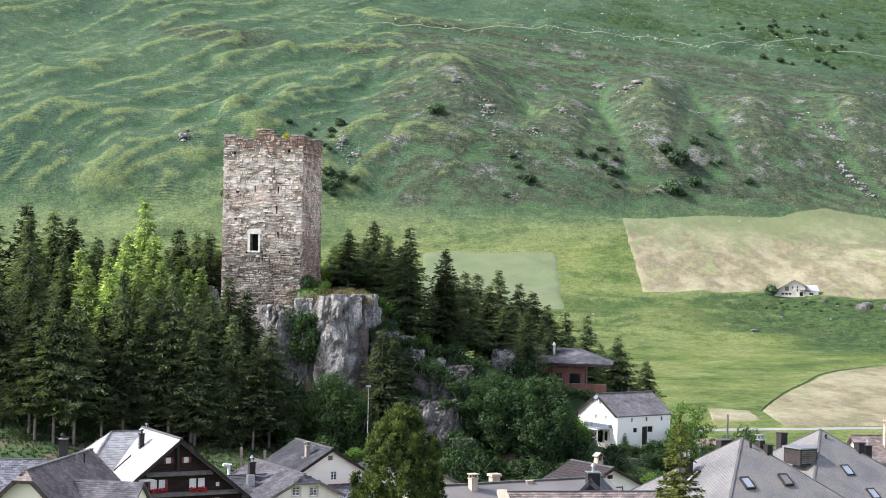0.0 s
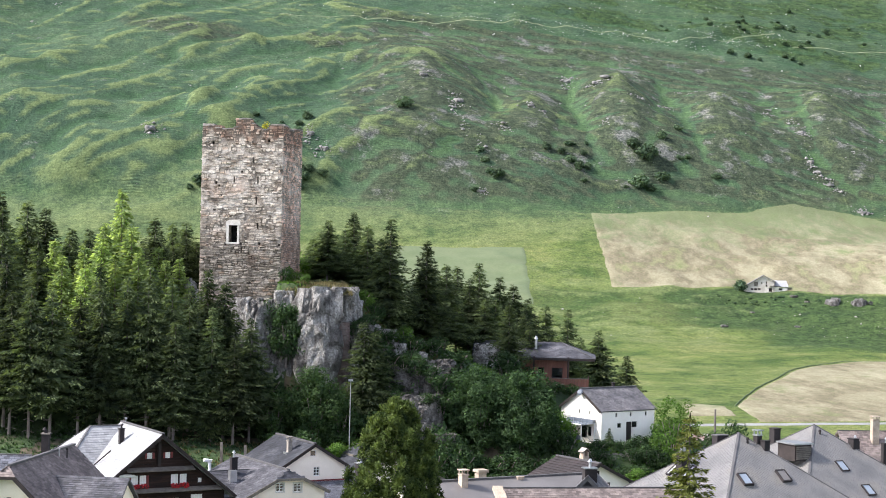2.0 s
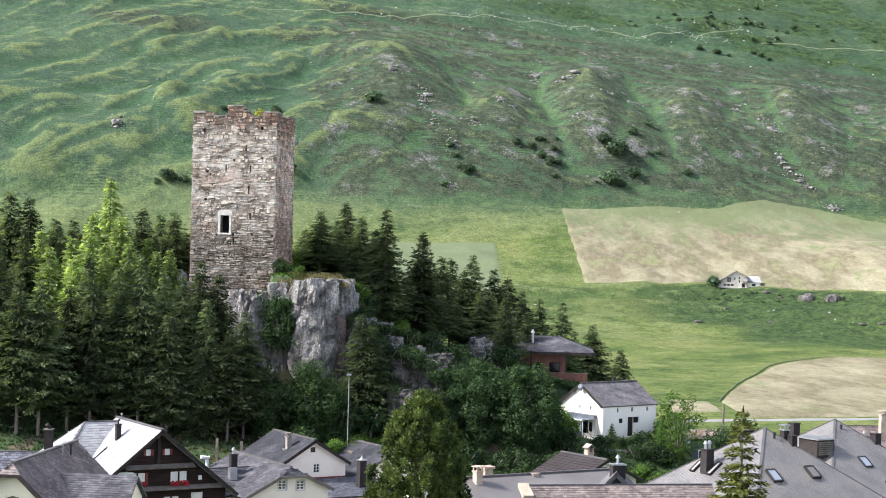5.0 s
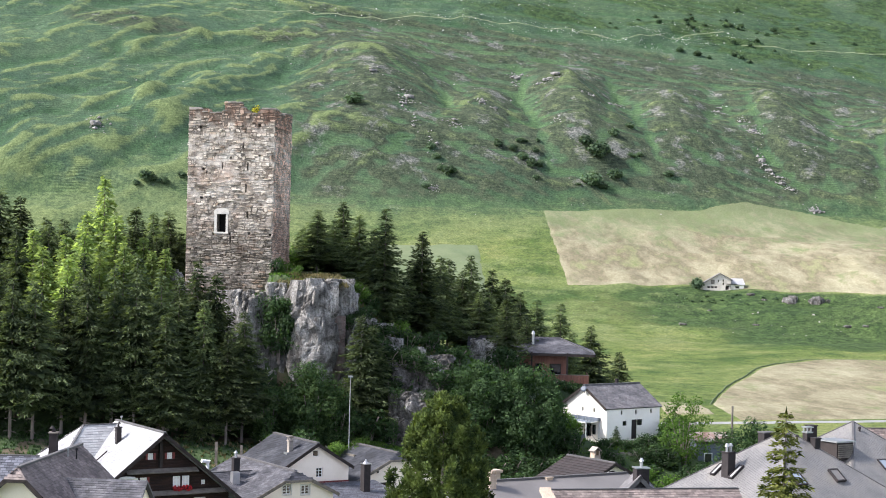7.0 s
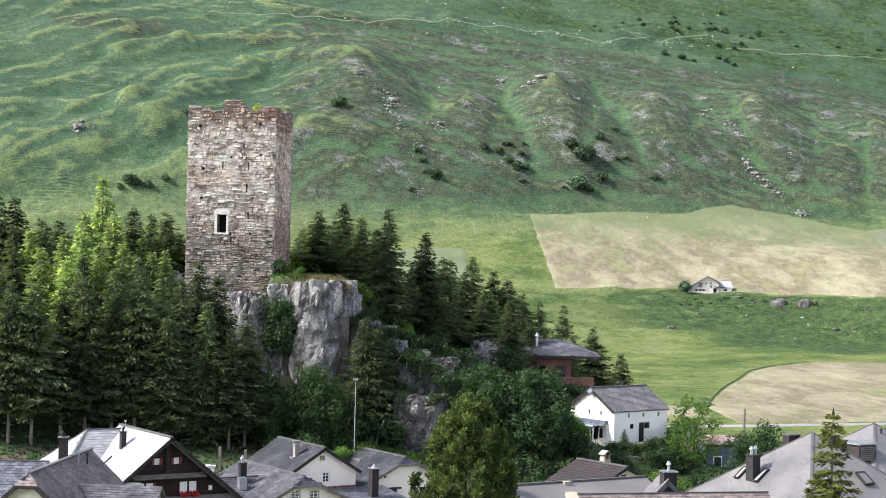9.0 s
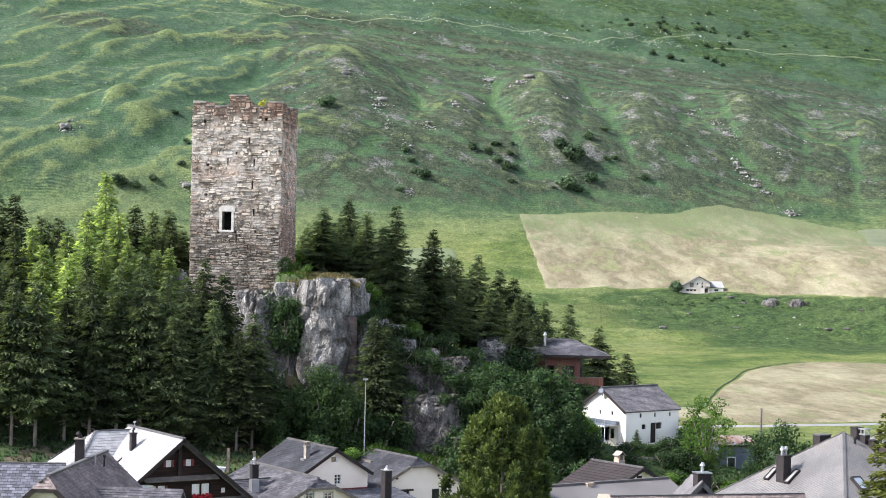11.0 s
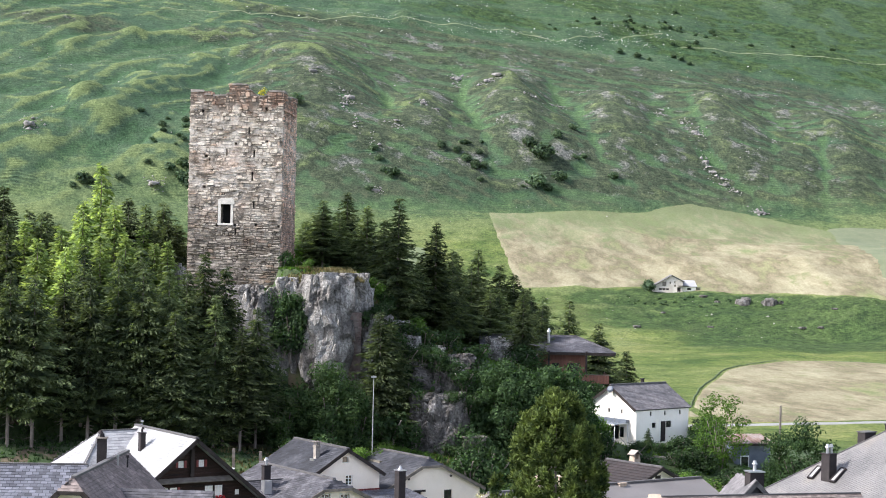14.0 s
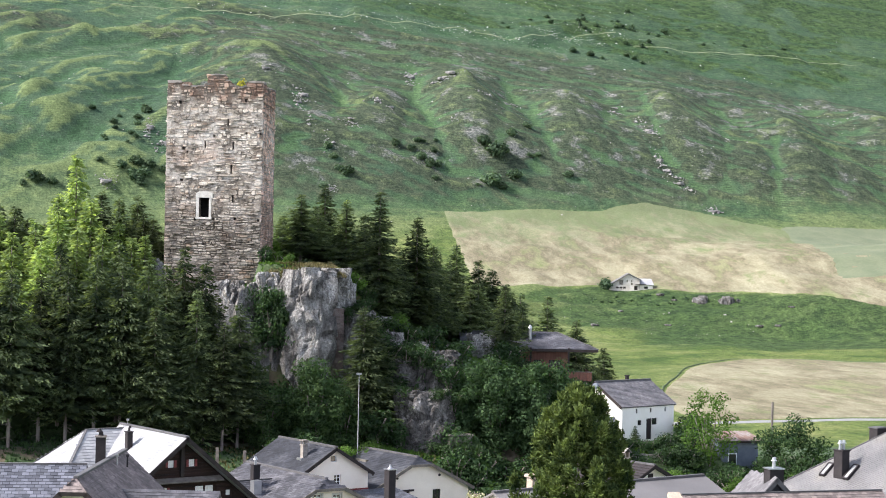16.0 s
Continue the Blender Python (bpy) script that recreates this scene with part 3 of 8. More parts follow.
    z = z * (1 - g) + plat * g
    return z


def ground_at(x, y):
    return float(height(np.array([x]), np.array([y]))[0])

# ---- building helpers ----


def thing(name, label, category, m, group="", kind=""):
    ob = new(name)
    ob.empty_display_size = 0.3
    ob.matrix_world = m
    return tagged(ob, label, category, group, kind)


def mesh_from(name, verts, faces, mats, smooth=False, slots=None):
    me = bpy.data.meshes.new(name)
    me.from_pydata([tuple(v) for v in verts], [], faces)
    for m in (mats if isinstance(mats, (list, tuple)) else [mats]):
        me.materials.append(m)
    if slots is not None:
        me.polygons.foreach_set("material_index", slots)
    if smooth:
        me.shade_smooth()
    return me


def quad_mesh(name, co, mat):
    """A mesh of loose quads from an array of corners, four a piece."""
    co = np.asarray(co, np.float32).reshape(-1, 3)
    n = len(co)
    me = bpy.data.meshes.new(name)
    me.vertices.add(n)
    me.loops.add(n)
    me.polygons.add(n // 4)
    me.vertices.foreach_set("co", co.ravel())
    me.loops.foreach_set("vertex_index", np.arange(n, dtype=np.int32))
    me.polygons.foreach_set("loop_start", np.arange(0, n, 4, dtype=np.int32))
    me.update(calc_edges=True)
    me.materials.append(mat)
    return me


def part(name, bm, material, parent, label="", smooth=False, kind=""):
    """Links a bmesh as one mesh object under a thing or a part."""
    me = bpy.data.meshes.new(name)
    bmesh.ops.recalc_face_normals(bm, faces=bm.faces)
    bm.to_mesh(me)
    bm.free()
    me.materials.append(material)
    if smooth:
        me.shade_smooth()
    ob = new(name, me)
    ob.parent = parent
    return tagged(ob, label, kind=kind)


def cube(bm, x0, x1, y0, y1, z0, z1, m=None):
    v = [bm.verts.new(Vector((x, y, z)) if m is None else m @ Vector((x, y, z))) for z in (z0, z1) for y in (y0, y1) for x in (x0, x1)]
    for q in ((0, 1, 3, 2), (4, 6, 7, 5), (0, 4, 5, 1), (2, 3, 7, 6), (0, 2, 6, 4), (1, 5, 7, 3)):
        bm.faces.new([v[i] for i in q])


def boxes(*spans, m=None):
    bm = bmesh.new()
    for s in spans:
        cube(bm, *s, m=m)
    return bm


def slab(bm, pts, thick):
    """A plate whose upper face has the given corners."""
    p = [Vector(q) for q in pts]
    n = (p[1] - p[0]).cross(p[2] - p[0]).normalized()
    if n.z < 0:
        p.reverse()
        n = -n
    a, b = [bm.verts.new(q) for q in p], [bm.verts.new(q - n * thick) for q in p]
    bm.faces.new(a)
    bm.faces.new(b[::-1])
    for i in range(len(p)):
        j = (i + 1) % len(p)
        bm.faces.new((a[i], b[i], b[j], a[j]))


def bar(bm, a, b, w, h):
    """A beam from a to b, w wide and h high, its top edge on the line."""
    a, b = Vector(a), Vector(b)
    d = (b - a).normalized()
    s = d.cross(Vector((0, 0, 1)))
    s = s.normalized() * w / 2 if s.length > 1e-4 else Vector((w / 2, 0, 0))
    u = s.cross(d).normalized() * h
    v = [bm.verts.new(p + o) for p in (a, b) for o in (s, -s, -s - u, s - u)]
    for q in ((0, 1, 2, 3), (7, 6, 5, 4), (0, 4, 5, 1), (1, 5, 6, 2), (2, 6, 7, 3), (3, 7, 4, 0)):
        bm.faces.new([v[i] for i in q])


def tube(bm, x, y, z0, z1, r0, r1=None, n=10, m=None):
    r1 = r0 if r1 is None else r1
    rings = []
    for z, r in ((z0, r0), (z1, r1)):
        ring = [Vector((x + r * math.cos(2 * math.pi * i / n), y + r * math.sin(2 * math.pi * i / n), z)) for i in range(n)]
        rings.append([bm.verts.new(p if m is None else m @ p) for p in ring])
    for i in range(n):
        j = (i + 1) % n
        bm.faces.new((rings[0][i], rings[0][j], rings[1][j], rings[1][i]))
    bm.faces.new(rings[0][::-1])
    bm.faces.new(rings[1])


def inside(poly, x, y):
    hit = False
    for (x1, y1), (x2, y2) in zip(poly, poly[1:] + poly[:1]):
        if (y1 > y) != (y2 > y) and x < (x2 - x1) * (y - y1) / (y2 - y1) + x1:
            hit = not hit
    return hit


def slates(name, corners, w, h, mat, parent, seed=1, diamond=False, gap=0.012, label=""):
    """Courses of slates over a flat roof face, each a thin tilted plate, joined."""
    rng = random.Random(seed)
    p = [Vector(c) for c in corners]
    n = (p[1] - p[0]).cross(p[2] - p[0]).normalized()
    if n.z < 0:
        n = -n
    side = Vector((0, 0, 1)).cross(n).normalized()
    up = n.cross(side).normalized()
    o = p[0]
    poly = [((q - o).dot(side), (q - o).dot(up)) for q in p]
    lo = [min(c[i] for c in poly) for i in (0, 1)]
    hi = [max(c[i] for c in poly) for i in (0, 1)]
    verts, faces = [], []
    row, v = 0, lo[1]
    while v < hi[1]:
        u = lo[0] - (w / 2 if row % 2 else 0)
        while u < hi[0] + w:
            if diamond:
                c = [(u, v - h), (u + w / 2 - gap, v), (u, v + h), (u - w / 2 + gap, v)]
                mid = (u, v)
            else:
                j = rng.uniform(-0.015, 0.015)
                c = [(u + gap, v - 0.04 + j), (u + w - gap, v - 0.04 + j), (u + w - gap, v + h), (u + gap, v + h)]
                mid = (u + w / 2, v + h * 0.4)
            if inside(poly, *mid):
                k = len(verts)
                c = [(min(max(a, lo[0]), hi[0]), min(b, hi[1] + 0.02)) for a, b in c]
                lift = rng.uniform(0.028, 0.042)
                z = [lift, lift * 0.8, 0.008, lift * 0.8] if diamond else [lift, lift, 0.008, 0.008]
                verts += [o + side * a + up * b + n * q for (a, b), q in zip(c, z)]
                verts += [o + side * a + up * b + n * (q - 0.03) for (a, b), q in zip(c[:2] + (c[3:] if diamond else []), z[:2] + (z[3:] if diamond else []))]
                faces.append((k, k + 1, k + 2, k + 3))
                faces.append((k + 4, k + 5, k + 1, k))
                if diamond:
                    faces.append((k + 6, k + 4, k, k + 3))
            u += w
        v += h
        row += 1
    ob = new("slate_covering", mesh_from(name, verts, faces, mat))
    ob.parent = parent
    return tagged(ob, label, kind="stuff")


def panel(bm, m, x0, x1, z0, top, holes=(), thick=0.3):
    """A wall in the local xz plane, outer face at y=0, with openings right through it; top: height over x."""
    xs = sorted({x0, x1, *(v for h in holes for v in h[:2]), *np.linspace(x0, x1, 13).tolist(), *([0.0] if x0 < 0 < x1 else [])})
    zs = sorted({z0, *(v for h in holes for v in h[2:]), *np.linspace(z0, max(top(x) for x in xs), 7).tolist()})
    for a, b in zip(xs, xs[1:]):
        for c, d in zip(zs, zs[1:]):
            mx, mz = (a + b) / 2, (c + d) / 2
            if any(h[0] < mx < h[1] and h[2] < mz < h[3] for h in holes):
                continue
            q = [(a, min(c, top(a))), (b, min(c, top(b))), (b, min(d, top(b))), (a, min(d, top(a)))]
            if max(q[2][1] - q[1][1], q[3][1] - q[0][1]) < 1e-3:
                continue
            if q[3][1] - q[0][1] < 1e-3:
                q = q[:3]
            elif q[2][1] - q[1][1] < 1e-3:
                q = [q[0], q[1], q[3]]
            for y in (0, thick):
                bm.faces.new([bm.verts.new(m @ Vector((x, y, z))) for x, z in q])
    for a, b, c, d in holes:
        ring = [(a, c), (b, c), (b, d), (a, d)]
        for (p, q), (r, s) in zip(ring, ring[1:] + ring[:1]):
            bm.faces.new([bm.verts.new(m @ Vector(v)) for v in ((p, 0, q), (r, 0, s), (r, thick, s), (p, thick, q))])


def window(parent, m, x0, x1, z0, z1, frame_mat=None, cols=2, rows=2, pane_mat=None, curtain=False, t=0.06, set_in=0.12, label=""):
    bm = boxes((x0, x0 + t, set_in, set_in + 0.06, z0, z1), (x1 - t, x1, set_in, set_in + 0.06, z0, z1),
               (x0 + t, x1 - t, set_in, set_in + 0.06, z0, z0 + t), (x0 + t, x1 - t, set_in, set_in + 0.06, z1 - t, z1), m=m)
    for i in range(1, cols):
        x = x0 + (x1 - x0) * i / cols
        cube(bm, x - t / 2, x + t / 2, set_in, set_in + 0.06, z0 + t, z1 - t, m=m)
    for i in range(1, rows):
        z = z0 + (z1 - z0) * i / rows
        cube(bm, x0 + t, x1 - t, set_in + 0.01, set_in + 0.05, z - t / 3, z + t / 3, m=m)
    win = part("window", bm, frame_mat or WHITE_PAINT, parent, label)
    part("pane", boxes((x0 + t / 2, x1 - t / 2, set_in + 0.025, set_in + 0.035, z0 + t / 2, z1 - t / 2), m=m), CURTAIN if curtain else (pane_mat or GLASS_DARK), win, "white curtains behind the panes" if curtain else "")
    return win


def chimney(parent, m, w, d, z0, z1, mat, cap="plate", cap_mat=None, label=""):
    ch = part("chimney", boxes((-w / 2, w / 2, -d / 2, d / 2, z0, z1), m=m), mat, parent, label)
    bm = boxes((-w / 2 - 0.06, w / 2 + 0.06, -d / 2 - 0.06, d / 2 + 0.06, z1, z1 + 0.08), m=m)
    if cap == "hood":
        for x in (-w / 2 + 0.05, w / 2 - 0.05):
            for y in (-d / 2 + 0.05, d / 2 - 0.05):
                cube(bm, x - 0.04, x + 0.04, y - 0.04, y + 0.04, z1 + 0.08, z1 + 0.4, m=m)
        cube(bm, -w / 2 - 0.1, w / 2 + 0.1, -d / 2 - 0.1, d / 2 + 0.1, z1 + 0.4, z1 + 0.48, m=m)
    part("chimney_cap", bm, cap_mat or mat, ch)
    if cap in ("pot", "pots"):
        for x in ((-w / 4, w / 4) if cap == "pots" else (0,)):
            bm = bmesh.new()
            tube(bm, x, 0, z1 + 0.08, z1 + 0.45, 0.11, 0.1, m=m)
            tube(bm, x, 0, z1 + 0.5, z1 + 0.56, 0.2, 0.16, m=m)
            tube(bm, x, 0, z1 + 0.56, z1 + 0.72, 0.13, 0.1, m=m)
            tube(bm, x, 0, z1 + 0.45, z1 + 0.5, 0.04, m=m)
            part("flue", bm, STEEL, ch, "shiny steel flue with a cowl")
    return ch


# ---- the ground ----


def axis(*spans):
    out = [spans[0][0]]
    for a, b, n in spans:
        out += list(np.linspace(a, b, n + 1)[1:])
    return np.array(out)


# brown heath on the slope: x, y, half sizes
HEATH = [(2, 800, 42, 40), (62, 790, 18, 24), (103, 812, 20, 28), (152, 815, 26, 32), (215, 820, 34, 34), (270, 815, 34, 34), (-110, 850, 40, 14), (-30, 858, 40, 10), (70, 880, 60, 14), (150, 890, 60, 16), (240, 890, 60, 25)]


def heathland(x, y):
    out = np.zeros_like(x)
    for a, b, rx, ry in HEATH:
        out = np.maximum(out, 1 - sstep(0.55, 1.15, np.hypot((x - a) / rx, (y - b) / ry)))
    return out


def growth(x, y):
    """What grows where: dry crests, lush hollows, heath, rough banks and the steep hill itself."""
    step = 1.5
    rx, ry = np.arange(-330, 360, step), np.arange(540, 1010, step)
    gx, gy = np.meshgrid(rx, ry)
    z = height(gx, gy)

    def bulge(k):
        return z - (np.roll(z, k, 0) + np.roll(z, -k, 0) + np.roll(z, k, 1) + np.roll(z, -k, 1)) / 4
    fine, wide = bulge(2), bulge(6)
    crest = 0.85 * np.clip(fine / 0.24, -1.2, 1.3) + 0.22 * np.clip(wide / 0.95, -1.5, 1.5)
    slope = np.hypot(*np.gradient(z, step))

    def at_point(q):
        u, v = np.clip((x - rx[0]) / step, 0, len(rx) - 1.001), np.clip((y - ry[0]) / step, 0, len(ry) - 1.001)
        i, j = u.astype(int), v.astype(int)
        u, v = u - i, v - j
        return (q[j, i] * (1 - u) + q[j, i + 1] * u) * (1 - v) + (q[j + 1, i] * (1 - u) + q[j + 1, i + 1] * u) * v
    crest, fine, slope = at_point(crest), at_point(fine), at_point(slope)
    yy = y - 0.2 * (x - 60)
    hill = sstep(690, 770, yy)
    meads = sstep(300, 400, y) * (1 - hill)
    yb = y + np.interp(x, [125, 141, 170, 187, 270], [0, 9, 19, 33, 55]) + 8 * (fbm(x / 14, y / 10, 17, 3) - 0.5)
    rough = meads * sstep(585, 604, yb) * (1 - sstep(636, 644, yb)) * (0.35 + 0.65 * sstep(85, 125, x)) + 0.8 * meads * sstep(105, 140, x) * sstep(528, 552, y + 14 * (fbm(x / 14, y / 10, 17, 3) - 0.5)) * (1 - sstep(598, 612, yb)) + sstep(20, 110, x) * sstep(900, 930, y) * (0.25 + 0.75 * sstep(0.44, 0.58, fbm(x / 20, y / 13, 23, 4, 0.6)))
    dry = hill * np.clip(crest - 0.2, 0, 1) * (1 - 0.55 * sstep(-30, 20, x)) * (1 - 0.75 * sstep(900, 925, y)) + meads * (0.1 + 0.55 * sstep(0.38, 0.62, fbm(x / 30, y / 20, 91, 4, 0.6)) + 0.4 * np.clip(fine / 0.15, -0.6, 1)) + 0.75 * hill * (1 - sstep(745, 790, yy + 34 * sstep(-45, -10, x)))
    for xa, ya, w, run, h in SPURS:
        wav = (fbm(x / 18, y / 18, int(xa) + 400, 2) - 0.5) * 8
        sp, u = (ya - y + wav * 0.6) / run, np.abs(x - xa + wav) / w
        dry = dry + hill * (0.3 + 0.3 * ((xa * 7) % 10) / 10) * np.exp(-(((sp - 0.02 - 0.42 * u) * run) / 2.6) ** 2) * (1 - sstep(0.8, 1.25, u))
    moist = hill * np.clip(-crest * 0.9 - 0.03, 0, 1)
    lush = moist * sstep(-50, 20, x) * (1 - sstep(880, 905, y))
    wet = moist - lush
    moor = 0.95 * sstep(-45, -15, x) * sstep(730, 758, yy) * (1 - sstep(896, 908, y))
    heath = np.maximum(heathland(x, y), moor) * hill * (1 - 0.6 * np.clip(-crest, 0, 1))
    return {"dry": np.clip(dry, 0, 1), "wet": np.clip(wet, 0, 1), "lush": np.clip(lush, 0, 1), "heath": np.clip(heath, 0, 1), "rough": np.clip(rough, 0, 1), "steep": hill}


def sheet(name, XS, YS, mats, label, slot=None):
    gx, gy = np.meshgrid(XS, YS)
    gz = height(gx, gy)
    nx, ny = len(XS), len(YS)
    idx = np.arange(nx * ny).reshape(ny, nx)
    faces = np.stack([idx[:-1, :-1], idx[:-1, 1:], idx[1:, 1:], idx[1:, :-1]], -1).reshape(-1, 4)
    me = bpy.data.meshes.new(name)
    co = np.stack([gx, gy, gz], -1).reshape(-1, 3)
    me.from_pydata(co.tolist(), [], faces.tolist())
    for m in mats:
        me.materials.append(m)
    if slot is not None:
        mid = co[faces].mean(1)
        me.polygons.foreach_set("material_index", slot(mid[:, 0], mid[:, 1]).astype(np.int32))
    for key, values in growth(gx, gy).items():
        me.attributes.new(key, "FLOAT", "POINT").data.foreach_set("value", values.ravel().astype(np.float32))
    me.shade_smooth()
    return tagged(new(name, me), label, "ground", kind="structure")


XS = axis((-1500, -320, 12), (-320, -75, 125), (-75, 75, 125), (75, 350, 190), (350, 2200, 20))
YS = axis((-600, 60, 12), (60, 170, 30), (170, 260, 90), (260, 560, 60), (560, 730, 90), (730, 980, 205), (980, 1150, 50), (1150, 3200, 24))
ground = sheet("ground", XS, YS, [MEADOW, GRASS, EARTH], "green alpine valley floor and hillside with cattle tracks",
               lambda x, y: np.where((y < 262), np.where(fbm(x / 5, y / 5, 50) > 0.7, 2, 1), 0))


def draped(name, near, far_edge, n, m, lift, mat, label, category, fade=0.0, wander=1.2):
    """A sheet laid on the ground between two edges, each a line of points in plan; fade: how green it grows towards the far edge."""
    def along(pts, t):
        p = np.array(pts, float)
        s = np.r_[0, np.cumsum(np.hypot(*np.diff(p, axis=0).T))]
        return np.stack([np.interp(t * s[-1], s, p[:, i]) for i in (0, 1)], -1)
    t = np.linspace(0, 1, n)
    a, b = along(near, t), along(far_edge, t)
    v = np.linspace(0, 1, m)[:, None, None]
    p = a[None] * (1 - v) + b[None] * v
    wob = (np.stack([vnoise(p[..., 0] / 5, p[..., 1] / 5, 61), vnoise(p[..., 0] / 5, p[..., 1] / 5, 62)], -1) - 0.5) * wander
    p = p + wob
    z = height(p[..., 0], p[..., 1]) + lift
    z[0], z[-1], z[:, 0], z[:, -1] = z[0] - lift * 2, z[-1] - lift * 2, z[:, 0] - lift * 2, z[:, -1] - lift * 2
    co = np.concatenate([p, z[..., None]], -1).reshape(-1, 3)
    idx = np.arange(n * m).reshape(m, n)
    faces = np.stack([idx[:-1, :-1], idx[:-1, 1:], idx[1:, 1:], idx[1:, :-1]], -1).reshape(-1, 4)
    me = mesh_from(name, co.tolist(), faces.tolist(), mat, True)
    me.attributes.new("upper", "FLOAT", "POINT").data.foreach_set("value", np.repeat(np.linspace(0, fade, m), n).astype(np.float32))
    return tagged(new(name, me), label, category, kind="structure")


draped("field", [(75, 643), (120, 643), (141, 633), (170, 623), (187, 607), (225, 585)], [(77, 744), (123, 755), (149, 761), (172, 771), (198, 772), (236, 757)], 120, 70, 0.25, HAY, "mown straw-coloured hay field on the terrace", "field", fade=1.0)
draped("field", [(225, 585), (300, 560), (420, 540)], [(236, 757), (290, 700), (420, 660)], 60, 60, 0.25, HAY, "mown straw-coloured hay field beyond the rocks", "field", fade=1.0)
draped("field", [(205, 624), (300, 616), (430, 594)], [(230, 762), (300, 776), (430, 792)], 60, 44, 0.4, FIELD_GREY, "pale grey-green cut meadow below the slope", "field")
draped("field", [(-10, 612), (20, 616), (45, 620)], [(-8, 688), (20, 690), (46, 693)], 40, 50, 0.25, HAY_GREEN, "pale grey-green cut meadow behind the trees", "field")
draped("field", [(66, 331), (97, 339), (130, 343), (170, 348), (260, 352)], [(68, 362), (82, 408), (104, 466), (118, 492), (130, 502), (142, 498), (165, 494), (190, 494), (280, 500)], 90, 60, 0.2, HAY, "mown hay field on the flat valley floor", "field", wander=0.5)
draped("field", [(54, 339), (60, 341), (64.5, 342)], [(57, 366), (61, 366), (65.8, 362)], 30, 24, 0.2, HAY, "narrow mown strip beside the valley road", "field", fade=0.8, wander=0.6)
_edge = [(68, 362), (82, 408), (104, 466), (118, 492), (130, 502), (142, 498), (165, 494), (190, 494), (280, 500)]
draped("ditch", [(_x - 0.2, _y + 0.3) for _x, _y in _edge], [(_x - 0.6, _y + 1.1) for _x, _y in _edge], 160, 4, 0.25, DITCH, "dark weedy ditch along the edge of the hay field", "ditch", wander=0.5)
draped("road", [(30, 313.5), (59, 322), (97, 333), (170, 342), (400, 350)], [(29, 317), (58, 325.5), (96.5, 336.5), (170, 345.5), (400, 353.5)], 90, 4, 0.22, ASPHALT, "narrow pale valley road between the meadows", "road")

# ---- the cliff ----


def crag(name, label, c, size, yaw, mat, seed, n, block, upright=1.7, lean=0.0, dip=8.0, edge=6):
    """A rock face of angular jointed blocks, large ones first, wedged into each other round a solid core."""
    rng = random.Random(seed)
    bm = bmesh.new()

    def hull(p, dims, tilt, sharp=6):
        rot = pose(0, 0, 0, *tilt)
        vs = []
        for _ in range(20):
            d = Vector((rng.gauss(0, 1), rng.gauss(0, 1), rng.gauss(0, 1)))
            d /= (abs(d.x) ** sharp + abs(d.y) ** sharp + abs(d.z) ** sharp) ** (1 / sharp) + 1e-6
            d *= rng.uniform(0.84, 1.0)
            q = Vector(p) + rot @ Vector((d.x * dims[0], d.y * dims[1], d.z * dims[2]))
            q.z = min(q.z, size[2] * (0.9 + 0.1 * noise.noise(Vector((p[0] * 0.8 + seed, p[1] * 0.5, 0)))))
            vs.append(bm.verts.new(q))
        r = bmesh.ops.convex_hull(bm, input=vs)
        bmesh.ops.delete(bm, geom=[g for g in set(r["geom_interior"]) | set(r["geom_unused"]) if isinstance(g, bmesh.types.BMVert)], context="VERTS")
    for _ in range(4):
        hull((rng.uniform(-0.2, 0.2) * size[0], 0.15 * size[1], 0), (size[0] * 0.75, size[1] * 0.8, size[2] * 0.9), (0, 0, rng.uniform(-20, 20)), edge)
    for rank, scale in ((1.0, 1.0), (1.6, 0.6), (1.6, 0.36)):
        for k in range(int(n * rank)):
            u, v = rng.uniform(-1, 1), -1 + 2 * (k + rng.random()) / int(n * rank)
            crown = max(0.0, v - 0.6) * 1.2
            s = block * scale * rng.choice((0.6, 0.8, 1.0, 1.25)) * (1 - 0.35 * crown)
            y = -size[1] * (0.82 - 0.4 * abs(u) ** 3 - crown * 0.3) + lean * (v + 1) * size[2] - (1 - scale) * 0.42 * block + rng.uniform(-0.3, 0.25) * block
            hull((u * (size[0] - 0.4 * s), y, v * (size[2] - 0.6 * s)), (s * rng.uniform(0.5, 0.9), s * rng.uniform(0.5, 0.8), s * upright * rng.uniform(0.5, 1.0)), (rng.gauss(0, 7), rng.gauss(dip, 10), rng.gauss(0, 22)), 8)
    me = bpy.data.meshes.new(name)
    bm.to_mesh(me)
    bm.free()
    me.materials.append(mat)
    ob = new(name, me)
    ob.matrix_world = pose(*c, 0, 0, yaw)
    return tagged(ob, label, "rock")


crag("cliff", "tall pale grey weathered cliff face below the stone tower", (-12.6, 207.4, 19.4), (2.6, 4.0, 5.2), 4, ROCK, 1, 46, 1.9, 1.6)
crag("cliff", "pale grey cliff spur below the juniper", (-12.2, 206.6, 14.6), (2.2, 3.6, 2.6), 4, ROCK, 14, 24, 1.4, 1.5)
crag("cliff", "grey cliff pillar at the edge of the platform", (-8.9, 208.6, 22.0), (1.3, 2.0, 2.5), -8, ROCK, 2, 16, 1.1)
crag("cliff", "grey rock flank beside the masonry cleft", (-7.5, 207.6, 16.8), (1.3, 2.0, 3.6), 10, ROCK, 15, 34, 0.9)
crag("cliff", "cracked grey rock under the corner of the tower", (-20.0, 207.4, 19.2), (2.8, 2.6, 4.0), -6, ROCK, 3, 50, 1.15)
